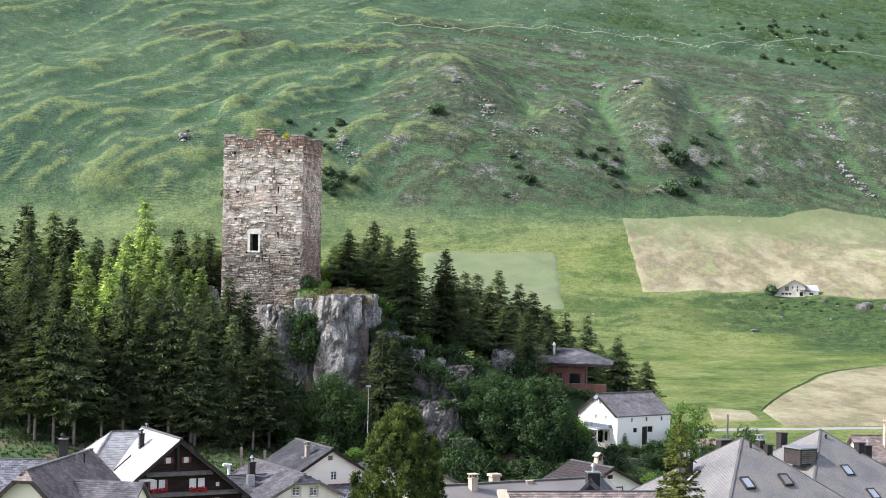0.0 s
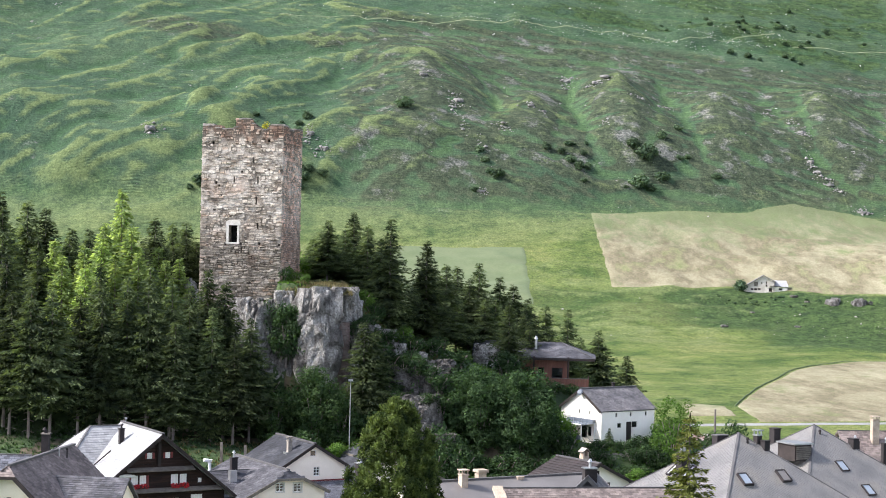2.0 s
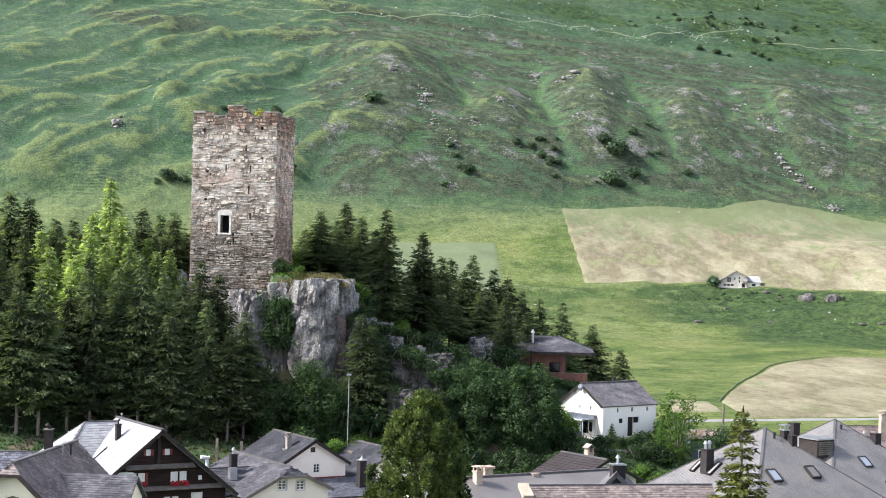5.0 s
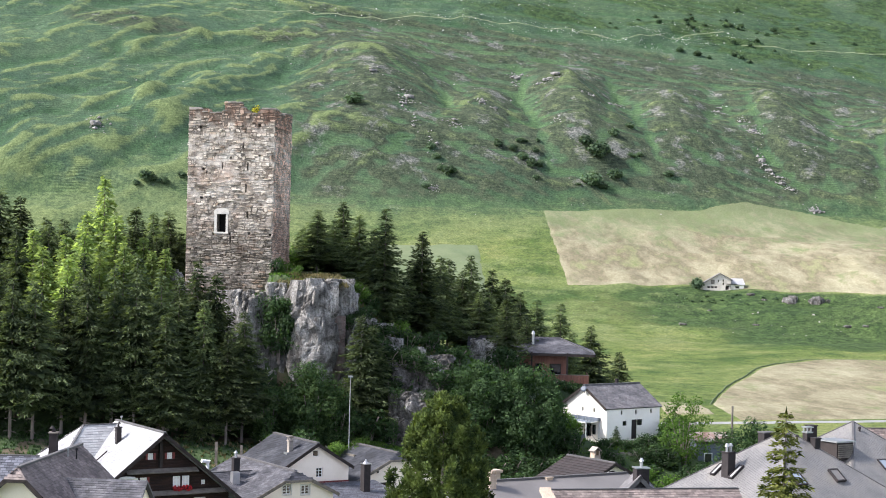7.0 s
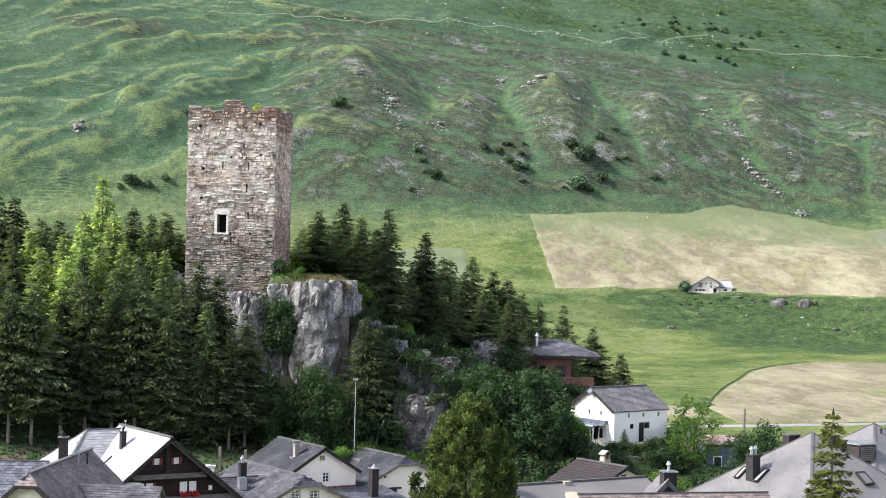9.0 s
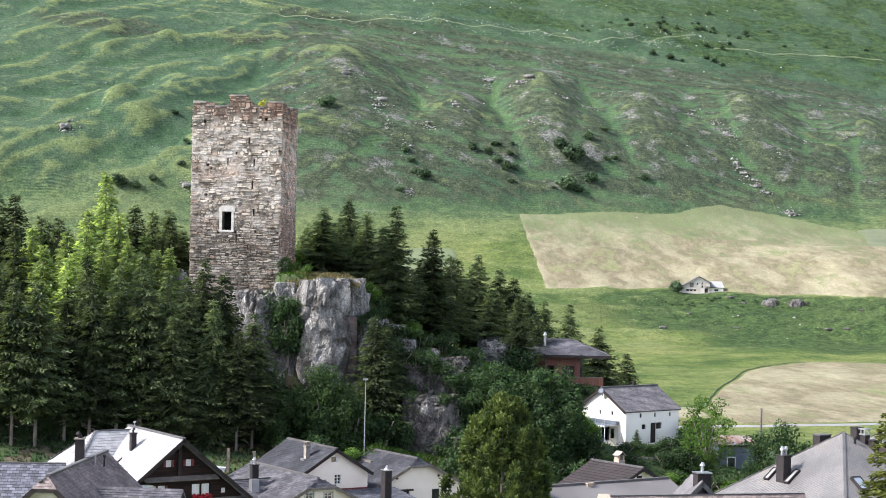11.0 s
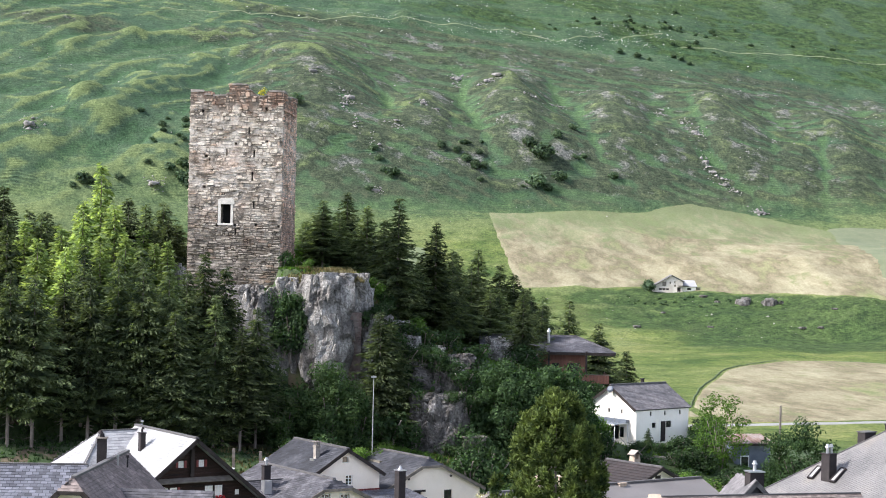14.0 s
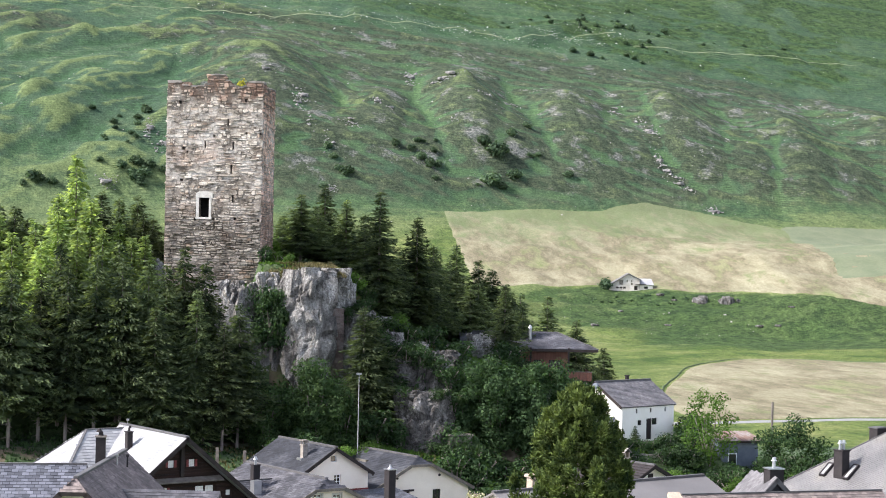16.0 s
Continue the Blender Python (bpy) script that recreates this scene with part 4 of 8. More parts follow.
crag("cliff", "grey rock knob at the tower's foot", (-16.4, 207.0, 21.4), (1.6, 1.8, 2.6), 12, ROCK, 13, 30, 0.75)
crag("cliff", "fissured grey rock behind the juniper", (-16.2, 207.2, 16.6), (2.2, 2.4, 3.4), 0, ROCK, 16, 40, 0.85)
crag("cliff", "pale rock ledge beside the foot of the tower", (-29.4, 208.4, 22.0), (2.4, 2.0, 3.2), 0, ROCK, 4, 34, 0.9, 1.2)
crag("cliff", "stained rock wall behind the trees, toned dark for their shade", (-1.4, 206.6, 11.8), (3.4, 3.4, 3.8), 0, ROCK_DARK, 5, 60, 1.3, 1.4, 0.12, 24)
crag("cliff", "stained, lime-streaked rock face toned dark for tree shade", (-0.8, 201.8, 9.0), (3.0, 2.4, 3.6), 8, ROCK_DARK, 6, 60, 1.1, 1.3, 0.14, 26)
crag("cliff", "grey rock breaking out of the grassy slope", (-4.6, 210.4, 17.6), (1.4, 1.6, 1.9), 0, ROCK, 7, 20, 0.7, 1.1)
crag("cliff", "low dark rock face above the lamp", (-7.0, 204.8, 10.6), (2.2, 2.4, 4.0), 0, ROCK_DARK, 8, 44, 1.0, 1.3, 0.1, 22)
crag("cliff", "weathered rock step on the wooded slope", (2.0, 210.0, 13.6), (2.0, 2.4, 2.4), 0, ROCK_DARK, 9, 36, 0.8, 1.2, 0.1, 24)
crag("cliff", "pale rock hump among the bushes", (8.4, 223, 14.6), (1.8, 1.8, 2.7), 0, ROCK, 10, 30, 0.9, 1.1)
for _x, _y, _z, _s in ((-2.6, 209.4, 17.2, 0.9), (-0.2, 209.0, 16.4, 0.7), (-3.4, 207.6, 16.6, 0.8), (-6.0, 208.0, 19.6, 0.7), (0.8, 206.6, 14.4, 0.8), (-14.0, 208.0, 24.2, 0.6), (-18.2, 205.6, 15.0, 0.9), (-5.0, 206.2, 17.2, 0.6), (-19.6, 204.4, 14.0, 1.0)):
    crag("rock", "small grey rock sticking out of the slope", (_x, _y, _z - 0.3), (_s, _s * 0.9, _s), _x * 40, ROCK, int(_x * 10), 7, _s * 0.7, 1.0)
crag("boulder", "large grey boulder on the meadow terrace", (153.4, 618.4, 10.6), (5.4, 4.4, 4.0), 10, ROCK_DARK, 11, 1, 1.6, 0.8, edge=2.4)
crag("boulder", "large grey boulder split from its neighbour", (161.6, 616.0, 11.0), (4.6, 3.6, 3.8), -15, ROCK_DARK, 12, 1, 1.4, 0.8, edge=2.4)
for _x, _y, _s in ((108.8, 595.2, 1.2), (143.6, 620.2, 1.0), (139.9, 626.2, 1.2), (134.8, 596.7, 0.9), (165, 590, 1.1), (171, 588, 0.9), (122, 612, 0.7), (180, 600, 0.9)):
    crag("boulder", "grey boulder lying in the meadow grass", (_x, _y, ground_at(_x, _y) + _s * 0.1), (_s * 1.3, _s, _s * 0.5), _x, ROCK_DARK, int(_x), 5, _s * 0.6, 0.7)

# turf on the head of the cliff
_gx, _gy = np.meshgrid(np.linspace(-16.6, -8.6, 40), np.linspace(205.3, 211.5, 34))
_edge = np.minimum(1, np.minimum(np.minimum(_gx + 16.6, -8.6 - _gx) / 1.2, (_gy - 205.3 - 0.9 * fbm(_gx / 1.5, _gy / 1.5, 5)) / 1.6))
_gz = 23.5 + 0.75 * np.clip(_edge, -0.8, 1) + 0.55 * (fbm(_gx / 1.6, _gy / 1.6, 33) - 0.4) + 0.06 * (_gy - 206)
_id = np.arange(_gx.size).reshape(_gx.shape)
_me = mesh_from("turf", np.stack([_gx, _gy, _gz], -1).reshape(-1, 3).tolist(), np.stack([_id[:-1, :-1], _id[:-1, 1:], _id[1:, 1:], _id[1:, :-1]], -1).reshape(-1, 4).tolist(), TURF, True)
tagged(new("turf", _me), "brownish grass turf capping the cliff", "turf", kind="structure")
_rng = random.Random(15)
_v = []
for _k in range(900):
    _i, _j = _rng.randrange(34), _rng.randrange(40)
    _p = Vector((_gx[_i, _j], _gy[_i, _j], _gz[_i, _j] - 0.05)) + Vector((_rng.uniform(-0.1, 0.1), _rng.uniform(-0.1, 0.1), 0))
    for _n in range(4):
        _a, _h = _rng.uniform(0, 6.283), _rng.uniform(0.15, 0.42)
        _d = Vector((math.cos(_a), math.sin(_a), 0))
        _w = Vector((-_d.y, _d.x, 0)) * 0.05
        _v += [_p - _w, _p + _w, _p + _d * _h * 0.5 + _w * 0.4 + Vector((0, 0, _h)), _p + _d * _h * 0.5 - _w * 0.4 + Vector((0, 0, _h))]
tagged(new("grass", quad_mesh("grass", [tuple(p) for p in _v], DRY_GRASS)), "long dry grass on the head of the cliff", "grass", kind="stuff")

# masonry buttress in the cleft of the cliff
buttress = thing("buttress", "old brick buttress filling a cleft in the cliff", "wall", pose(-9.5, 204.9, 9.0, 0, 0, 5))
part("core", boxes((-0.8, 0.8, 0.05, 3.2, 0, 11.2)), MORTAR, buttress)
_rng = random.Random(5)
_bm = bmesh.new()
_z = 0.0
while _z < 11.0:
    _x = -0.8 + _rng.uniform(-0.15, 0)
    while _x < 0.78:
        _w = _rng.uniform(0.28, 0.5)
        cube(_bm, _x + 0.015, min(_x + _w, 0.84) - 0.015, -_rng.uniform(0.0, 0.06), 0.2, _z + 0.01, _z + 0.17)
        _x += _w
    _z += 0.18
part("stonework", _bm, OLD_BRICK, buttress, "courses of small dark stones", kind="stuff")

# ---- the tower ----
TW, TD, TZ = 10.05, 9.8, 20.0
TOWER = pose(-17.28, 208.75, 0, 0, 0, -9.7) @ Matrix.Translation((-TW, 0, 0))    # x along the front, y inwards
tower = thing("castle_tower", "ruined square castle tower of grey and reddish rubble", "tower", TOWER @ Matrix.Translation((TW / 2, 0, TZ)))
_in = (TOWER @ Matrix.Translation((TW / 2, 0, TZ))).inverted() @ TOWER


def front_top(s):
    return float(np.interp(s, [0, 2.3, 2.32, 2.8, 3.9, 4.15, 4.2, 6.15, 6.2, 6.35, 7.3, 7.9, 8.15, 8.2, 10.05], [43.35, 43.5, 43.1, 42.95, 43.15, 43.4, 44.2, 44.25, 43.8, 43.7, 43.1, 42.9, 43.1, 43.55, 43.5]))


def side_top(s):
    return float(np.interp(s, [0, 3, 3.1, 5, 5.2, 9.8], [43.5, 43.45, 43.2, 43.15, 43.45, 43.5]))


def back_top(s):
    return float(np.interp(s, [0, 2, 2.2, 5, 5.1, 7.0, 7.1, 10.05], [43.2, 43.3, 42.8, 42.9, 43.3, 43.35, 42.9, 43.3]))


# openings of the front: x0, x1, z0, z1
DOOR = (3.55, 4.6, 29.3, 31.35)
HOLES = [DOOR, (3.98, 4.14, 36.5, 37.25), (6.92, 7.08, 36.45, 37.2), (6.75, 6.93, 33.9, 34.85), (6.98, 7.14, 30.95, 31.7), (5.12, 5.26, 28.05, 28.75),
         (1.25, 1.5, 41.1, 41.4), (8.1, 8.4, 41.4, 41.75), (4.9, 5.12, 37.7, 37.95), (8.25, 8.47, 38.0, 38.25), (9.75, 9.95, 38.0, 38.25), (1.5, 1.85, 33.05, 33.3),
         (3.05, 3.3, 28.95, 29.25), (4.95, 5.2, 28.95, 29.25), (7.2, 7.45, 29.05, 29.3), (9.65, 9.9, 28.95, 29.2), (1.65, 2.0, 36.3, 36.6), (6.35, 6.48, 38.9, 39.6), (2.1, 2.3, 36.0, 36.2)]


def wall_core(m, w, topf, holes, name):
    bm = bmesh.new()
    panel(bm, _in @ m, 0, w, TZ, lambda s: topf(s) - 0.08, holes, 1.3)
    return part(name, bm, MORTAR, tower, "mortar core of the tower wall")


FRONT, RIGHT = Matrix.Identity(4), Matrix.Translation((TW, 0, 0)) @ pose(0, 0, 0, 0, 0, 90)
BACK, LEFT = Matrix.Translation((TW, TD, 0)) @ pose(0, 0, 0, 0, 0, 180), Matrix.Translation((0, TD, 0)) @ pose(0, 0, 0, 0, 0, -90)


def stone_at(rng, a, b, z0, z1, out, batter, w_seed=0.0):
    """Eight corners of one rough stone; the outer face is a little smaller and skewed."""
    g = rng.uniform(0.006, 0.045)
    j = lambda k: rng.uniform(-k, k)
    x0, x1, c0, c1 = a + g, b - g, z0 + g, z1 - g
    cx, cz = min(0.42 * (x1 - x0), 0.2), min(0.44 * (c1 - c0), 0.16)

    def ring(y, e, k):
        q = []
        for px, pz, sx, sz in ((x0, c0, 1, 1), (x1, c0, -1, 1), (x1, c1, -1, -1), (x0, c1, 1, -1)):
            fx, fz = cx * rng.uniform(0.15, 1.0), cz * rng.uniform(0.15, 1.0)
            a, b_ = (px + sx * e, y + j(k), pz + sz * (fz + e)), (px + sx * (fx + e), y + j(k), pz + sz * e)
            q += [a, b_] if sx * sz > 0 else [b_, a]
        return q
    e = min(0.035, (x1 - x0) * 0.12, (c1 - c0) * 0.16)
    keep = rng.getstate()
    fr = ring(-out, e, 0.012)
    rng.setstate(keep)
    back_r = ring(0.08, 0.0, 0.0)
    sh = lambda p: (p[0] + 0.05 * math.sin(p[2] * 2.3 + p[0] * 1.7), p[1] - max(0, 32 - p[2]) * batter, p[2] + 0.13 * noise.noise(Vector((p[0] * 0.55, p[2] * 0.5, w_seed))))
    return [sh(p) for p in fr + back_r]


STONE_FACES = [tuple(range(8))] + [(a + 8, (a + 1) % 8 + 8, (a + 1) % 8, a) for a in range(8)]


def masonry(m, w, topf, holes, mat, seed, name, loose=None, foot=0.0):
    """Courses of rubble; loose: the stretch whose stones are objects of their own."""
    rng = random.Random(seed)
    verts, faces, singles = [], [], []
    z = max(TZ, foot)
    while z < 44.3:
        low = z < 30
        h = rng.choice((0.13, 0.16, 0.2, 0.24, 0.3)) if low else rng.choice((0.14, 0.18, 0.24, 0.3, 0.38, 0.5))
        x = rng.uniform(-0.2, 0)
        while x < w:
            long = rng.uniform(0.2, 0.7) if rng.random() < 0.75 else rng.uniform(0.6, 1.15)
            if x < 0.2 or x + long > w - 0.5:
                long = rng.uniform(0.5, 1.0)
            a, b = max(x, 0.0), min(x + long, w)
            x += long
            if b - a < 0.12:
                continue
            subs = [(z, z + h)] if h < 0.25 or rng.random() < 0.45 else [(z, z + h * (q := rng.uniform(0.3, 0.7))), (z + h * q, z + h)]
            for c0, c1 in subs:
                c0, c1 = c0 + rng.uniform(-0.07, 0.06), c1 + rng.uniform(-0.07, 0.06)
                if c1 > topf((a + b) / 2) + 0.05 + rng.uniform(-0.1, 0.1) or any(q[0] - 0.05 < b - 0.08 and a + 0.08 < q[1] + 0.05 and q[2] < c1 - 0.05 and c0 + 0.05 < q[3] for q in holes):
                    spans = [s for s in ((a, b),) for s in s_cut(s, c0, c1, holes)] if c1 <= topf((a + b) / 2) + 0.05 else []
                else:
                    spans = [(a, b)]
                for sa, sb in spans:
                    if sb - sa < 0.1:
                        continue
                    out = rng.uniform(-0.02, 0.08) + (0.07 if rng.random() < 0.12 else 0) - (0.06 if rng.random() < 0.14 else 0)
                    st = stone_at(rng, sa, sb, c0, c1, out, 0.012)
                    if loose and loose(sa, sb, c0, c1) and len(singles) < 290:
                        singles.append(st)
                    else:
                        k = len(verts)
                        verts += st
                        faces += [tuple(i + k for i in f) for f in STONE_FACES]
        z += h
    mm = _in @ m
    ob = new(name, mesh_from(name, [mm @ Vector(v) for v in verts], faces, mat))
    ob.parent = tower
    tagged(ob, "rough coursed rubble of mixed grey, brown and rusty stone", kind="stuff")
    for st in singles:
        o = new("stone", mesh_from("stone", [mm @ Vector(v) for v in st], STONE_FACES, STONE_ONE))
        o.parent = tower
    return ob


def s_cut(span, c0, c1, holes):
    """What is left of a course's span beside the openings."""
    left = [span]
    for q in holes:
        if q[2] < c1 - 0.03 and c0 + 0.03 < q[3]:
            left = [p for a, b in left for p in ((a, min(b, q[0])), (max(a, q[1]), b)) if p[1] - p[0] > 0.08]
    return left


def one_stone():
    """The same stone for pieces that are objects of their own, toned by each object's random number."""
    m = STONE.copy()
    m.name = "single_rubble_stone"
    nt = m.node_tree
    info = nt.nodes.new("ShaderNodeObjectInfo")
    for link in list(nt.links):
        if link.from_socket.name == "Random Per Island":
            nt.links.new(info.outputs["Random"], link.to_socket)
    return m


STONE_ONE = one_stone()
SURROUND = (3.25, 4.9, 29.3, 32.05)
wall_core(FRONT, TW, front_top, HOLES, "front_wall")
wall_core(RIGHT, TD, side_top, [], "side_wall")
wall_core(LEFT, TD, side_top, [], "side_wall")
wall_core(BACK, TW, back_top, [], "back_wall")
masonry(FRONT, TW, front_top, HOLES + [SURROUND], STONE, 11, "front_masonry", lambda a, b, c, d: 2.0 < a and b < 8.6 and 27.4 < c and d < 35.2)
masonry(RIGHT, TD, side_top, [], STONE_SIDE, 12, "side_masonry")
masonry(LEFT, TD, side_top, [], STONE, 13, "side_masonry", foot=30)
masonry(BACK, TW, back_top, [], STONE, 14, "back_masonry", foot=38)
# inner faces near the open top
_bm = bmesh.new()
for _m, _w in ((FRONT, TW), (RIGHT, TD), (BACK, TW), (LEFT, TD)):
    for _k in range(60):
        _a, _c = random.Random(_k + int(_w * 10)).uniform(1.3, _w - 1.8), 40.5 + 2.2 * (_k % 9) / 9
        cube(_bm, _a, _a + 0.5, 1.25, 1.36, _c, _c + 0.2, m=_in @ _m)
part("inner_masonry", _bm, STONE, tower, "sunlit inner stones at the broken top", kind="stuff")
# dressed surround of the high doorway
door = part("doorway", boxes((3.25, 3.55, -0.05, 0.6, 29.3, 31.35), (4.6, 4.86, -0.05, 0.6, 29.3, 31.35), m=_in), DRESSED, tower, "pale dressed stone jambs of the high doorway")
_bm = bmesh.new()
_ring = [(3.2, 31.35), (4.98, 31.35), (4.95, 31.8), (4.6, 32.0), (3.6, 32.0), (3.24, 31.8)]
_a, _b = [[_bm.verts.new(_in @ Vector((x, y, z))) for x, z in _ring] for y in (-0.07, 0.5)]
_bm.faces.new(_a)
_bm.faces.new(_b[::-1])
for _i in range(6):
    _bm.faces.new((_a[_i], _b[_i], _b[(_i + 1) % 6], _a[(_i + 1) % 6]))
part("lintel", _bm, DRESSED, door, "pale arched lintel stone")
part("sill", boxes((3.2, 4.9, -0.12, 0.5, 29.12, 29.3), m=_in), DRESSED, door)
part("recess", boxes((3.3, 4.9, 1.32, 1.4, 29.0, 31.8), m=_in), VOID, door, "dark interior behind the doorway")
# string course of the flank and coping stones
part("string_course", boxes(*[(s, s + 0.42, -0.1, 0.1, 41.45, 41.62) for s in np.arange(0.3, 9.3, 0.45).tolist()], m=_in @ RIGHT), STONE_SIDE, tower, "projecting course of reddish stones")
for _m, _w, _f in ((FRONT, TW, front_top), (RIGHT, TD, side_top), (LEFT, TD, side_top), (BACK, TW, back_top)):
    _bm, _r, _s = bmesh.new(), random.Random(int(_w * 7)), 0.0
    while _s < _w - 0.3:
        _l = _r.uniform(0.4, 0.9)
        _z = min(_f(_s + 0.1), _f(_s + _l - 0.05), _f(_s + _l / 2)) - 0.1
        cube(_bm, _s + 0.02, min(_s + _l, _w) - 0.02, -0.06, 1.3, _z, _z + _r.uniform(0.1, 0.2), m=_in @ _m)
        _s += _l
    part("coping", _bm, RUBBLE, tower, "loose flat coping stones", kind="stuff")

# ---- houses ----
VILLAGE = 28.6                                    # yaw that most of the houses share


def roof_faces(parent, L, rz, sl, wl, wr, of, ob_, mat, base_mat, hip=0.0, tile=(0.4, 0.24), thick=0.16, seed=1, slr=None, diamond=False, only=("l", "r", "h")):
    """Gable roof along local y: ridge height rz, slope sl, eaves wl and wr out; hip: half width of a clipped front gable."""
    slr = slr or sl
    y0, y1 = -of, L + ob_
    set_back = hip * sl * 0.9
    r0, r1 = Vector((0, y0 + set_back, rz)), Vector((0, y1, rz))
    lf, rf = [r0, r1, Vector((-wl, y1, rz - sl * wl)), Vector((-wl, y0, rz - sl * wl))], [r0, r1, Vector((wr, y1, rz - slr * wr)), Vector((wr, y0, rz - slr * wr))]
    faces = {"l": lf, "r": rf}
    if hip:
        hl, hr = Vector((-hip, y0, rz - sl * hip)), Vector((hip, y0, rz - slr * hip))
        lf.append(hl)
        rf.append(hr)
        faces["h"] = [r0, hl, hr]
    for k, f in faces.items():
        bm = bmesh.new()
        slab(bm, f, thick)
        roof = part("roof", bm, base_mat, parent)
        if k in only and tile:
            slates("slates", [tuple(p) for p in f], tile[0], tile[1], mat, roof, seed + ord(k), diamond)
    bm = bmesh.new()
    bar(bm, (0, y0 + set_back, rz + 0.1), (0, y1, rz + 0.1), 0.3, 0.14)
    part("ridge_cap", bm, COPPER, parent)


def gable_house(name, label, m, L, base, rz, sl, wl, wr, wall_mat, roof_mat, base_mat, of=0.5, ob_=0.3, eave=0.45, hip=0.0, tile=(0.4, 0.24), front=(), right=(), left=(), seed=1, slr=None, verge=None, thick=0.16, diamond=False):
    h = thing(name, label, "house", m)
    slr = slr or sl
    ww, wr_ = wl - eave, wr - eave
    topf = lambda x: min(rz - thick * 1.15 - (sl * -x if x < 0 else slr * x), (rz - sl * hip - thick) if hip else 1e9)
    one = Matrix.Identity(4)
    R, Lm, B = Matrix.Translation((wr_, 0, 0)) @ pose(0, 0, 0, 0, 0, 90), Matrix.Translation((-ww, L, 0)) @ pose(0, 0, 0, 0, 0, -90), Matrix.Translation((0, L, 0)) @ pose(0, 0, 0, 0, 0, 180)
    bm = bmesh.new()
    panel(bm, one, -ww, wr_, base, topf, front)
    part("front_wall", bm, wall_mat, h)
    for nm, mm, hs, f, a, b in (("side_wall", R, right, lambda s: rz - slr * wr_ - thick * 1.15, 0.003, L - 0.003), ("side_wall", Lm, left, lambda s: rz - sl * ww - thick * 1.15, 0.003, L - 0.003), ("back_wall", B, (), lambda x: topf(-x), -wr_, ww)):
        bm = bmesh.new()
        panel(bm, mm, a, b, base, f, hs)
        part(nm, bm, wall_mat, h)
    roof_faces(h, L, rz, sl, wl, wr, of, ob_, roof_mat, base_mat, hip, tile, thick, seed, slr, diamond)
    if verge:
        for sgn, s, w in ((-1, sl, wl), (1, slr, wr)):
            bm = bmesh.new()
            x0 = hip
            bar(bm, (sgn * x0, -of - 0.03, rz - s * x0 + 0.02), (sgn * w, -of - 0.03, rz - s * w + 0.02), 0.07, 0.3)
            part("verge_board", bm, verge, h)
        if hip:
            bm = bmesh.new()
            bar(bm, (-hip, -of - 0.03, rz - sl * hip + 0.02), (hip, -of - 0.03, rz - sl * hip + 0.02), 0.07, 0.22)
            part("eave_board", bm, verge, h)
    return h, R, Lm


def hip_roof(parent, a, b, out, drop, mat, base_mat, ends=(True, True), tile=(0.4, 0.24), seed=1, diamond=False, thick=0.16, cap=True):
    """Roof over the ridge a to b (local, level), eaves out away and drop below; ends: hipped or open."""
    a, b = Vector(a), Vector(b)
    d = (b - a)
    d.z = 0
    d = d.normalized() if d.length > 1e-6 else Vector((0, 1, 0))
    s = Vector((d.y, -d.x, 0))
    dn = Vector((0, 0, -drop))
    ea, eb = (a - d * out if ends[0] else a.copy()), (b + d * out if ends[1] else b.copy())
    c = [ea + s * out + dn, eb + s * out + dn, eb - s * out + dn, ea - s * out + dn]
    same = (b - a).length < 0.05
    faces = [([a, c[0], c[1]] if same else [a, c[0], c[1], b]), ([b, c[2], c[3]] if same else [b, c[2], c[3], a])]
    if ends[0]:
        faces.append([a, c[3], c[0]])
    if ends[1]:
        faces.append([b, c[1], c[2]])
    for i, f in enumerate(faces):
        bm = bmesh.new()
        slab(bm, f, thick)
        roof = part("roof", bm, base_mat[i] if isinstance(base_mat, list) else base_mat, parent)
        if tile:
            slates("slates", [tuple(p) for p in f], tile[0], tile[1], mat[i] if isinstance(mat, list) else mat, roof, seed + i, diamond)
    if cap:
        lines = ([] if same else [(a, b)]) + ([(a, c[0]), (a, c[3])] if ends[0] else []) + ([(b, c[1]), (b, c[2])] if ends[1] else [])
        for p, q in lines:
            bm = bmesh.new()
            up = Vector((0, 0, 0.06))
            bar(bm, p + up, q + up, 0.2, 0.08)
            part("ridge_cap", bm, COPPER, parent)
    return c


# the dark timber chalet
CH = pose(-24.46, 160.47, 0, 0, 0, VILLAGE)
W1, W2 = (-2.62, -1.2, 6.98, 7.9), (1.2, 2.72, 6.95, 7.88)
U1, U2 = (-1.15, -0.68, 9.4, 9.95), (0.6, 1.07, 9.4, 9.95)
S1, S2 = (3.85, 4.2, 7.05, 7.45), (3.2, 4.3, 5.3, 5.95)
W3, W4 = (-2.62, -1.2, 4.6, 5.7), (0.6, 2.0, 4.6, 5.7)
chalet, CHR, CHL = gable_house("chalet", "dark timber chalet with pale sunlit roof and red geraniums", CH, 10.2, 0, 11.74, 0.81, 7.4, 7.4, LOG, SLATE_PALE, SLATE_PALE, of=0.9, ob_=0.2, eave=0.9,
                               tile=(0.5, 0.3), front=[W1, W2, U1, U2, S1, S2, W3, W4], seed=3, verge=WOOD_DARK, thick=0.25)
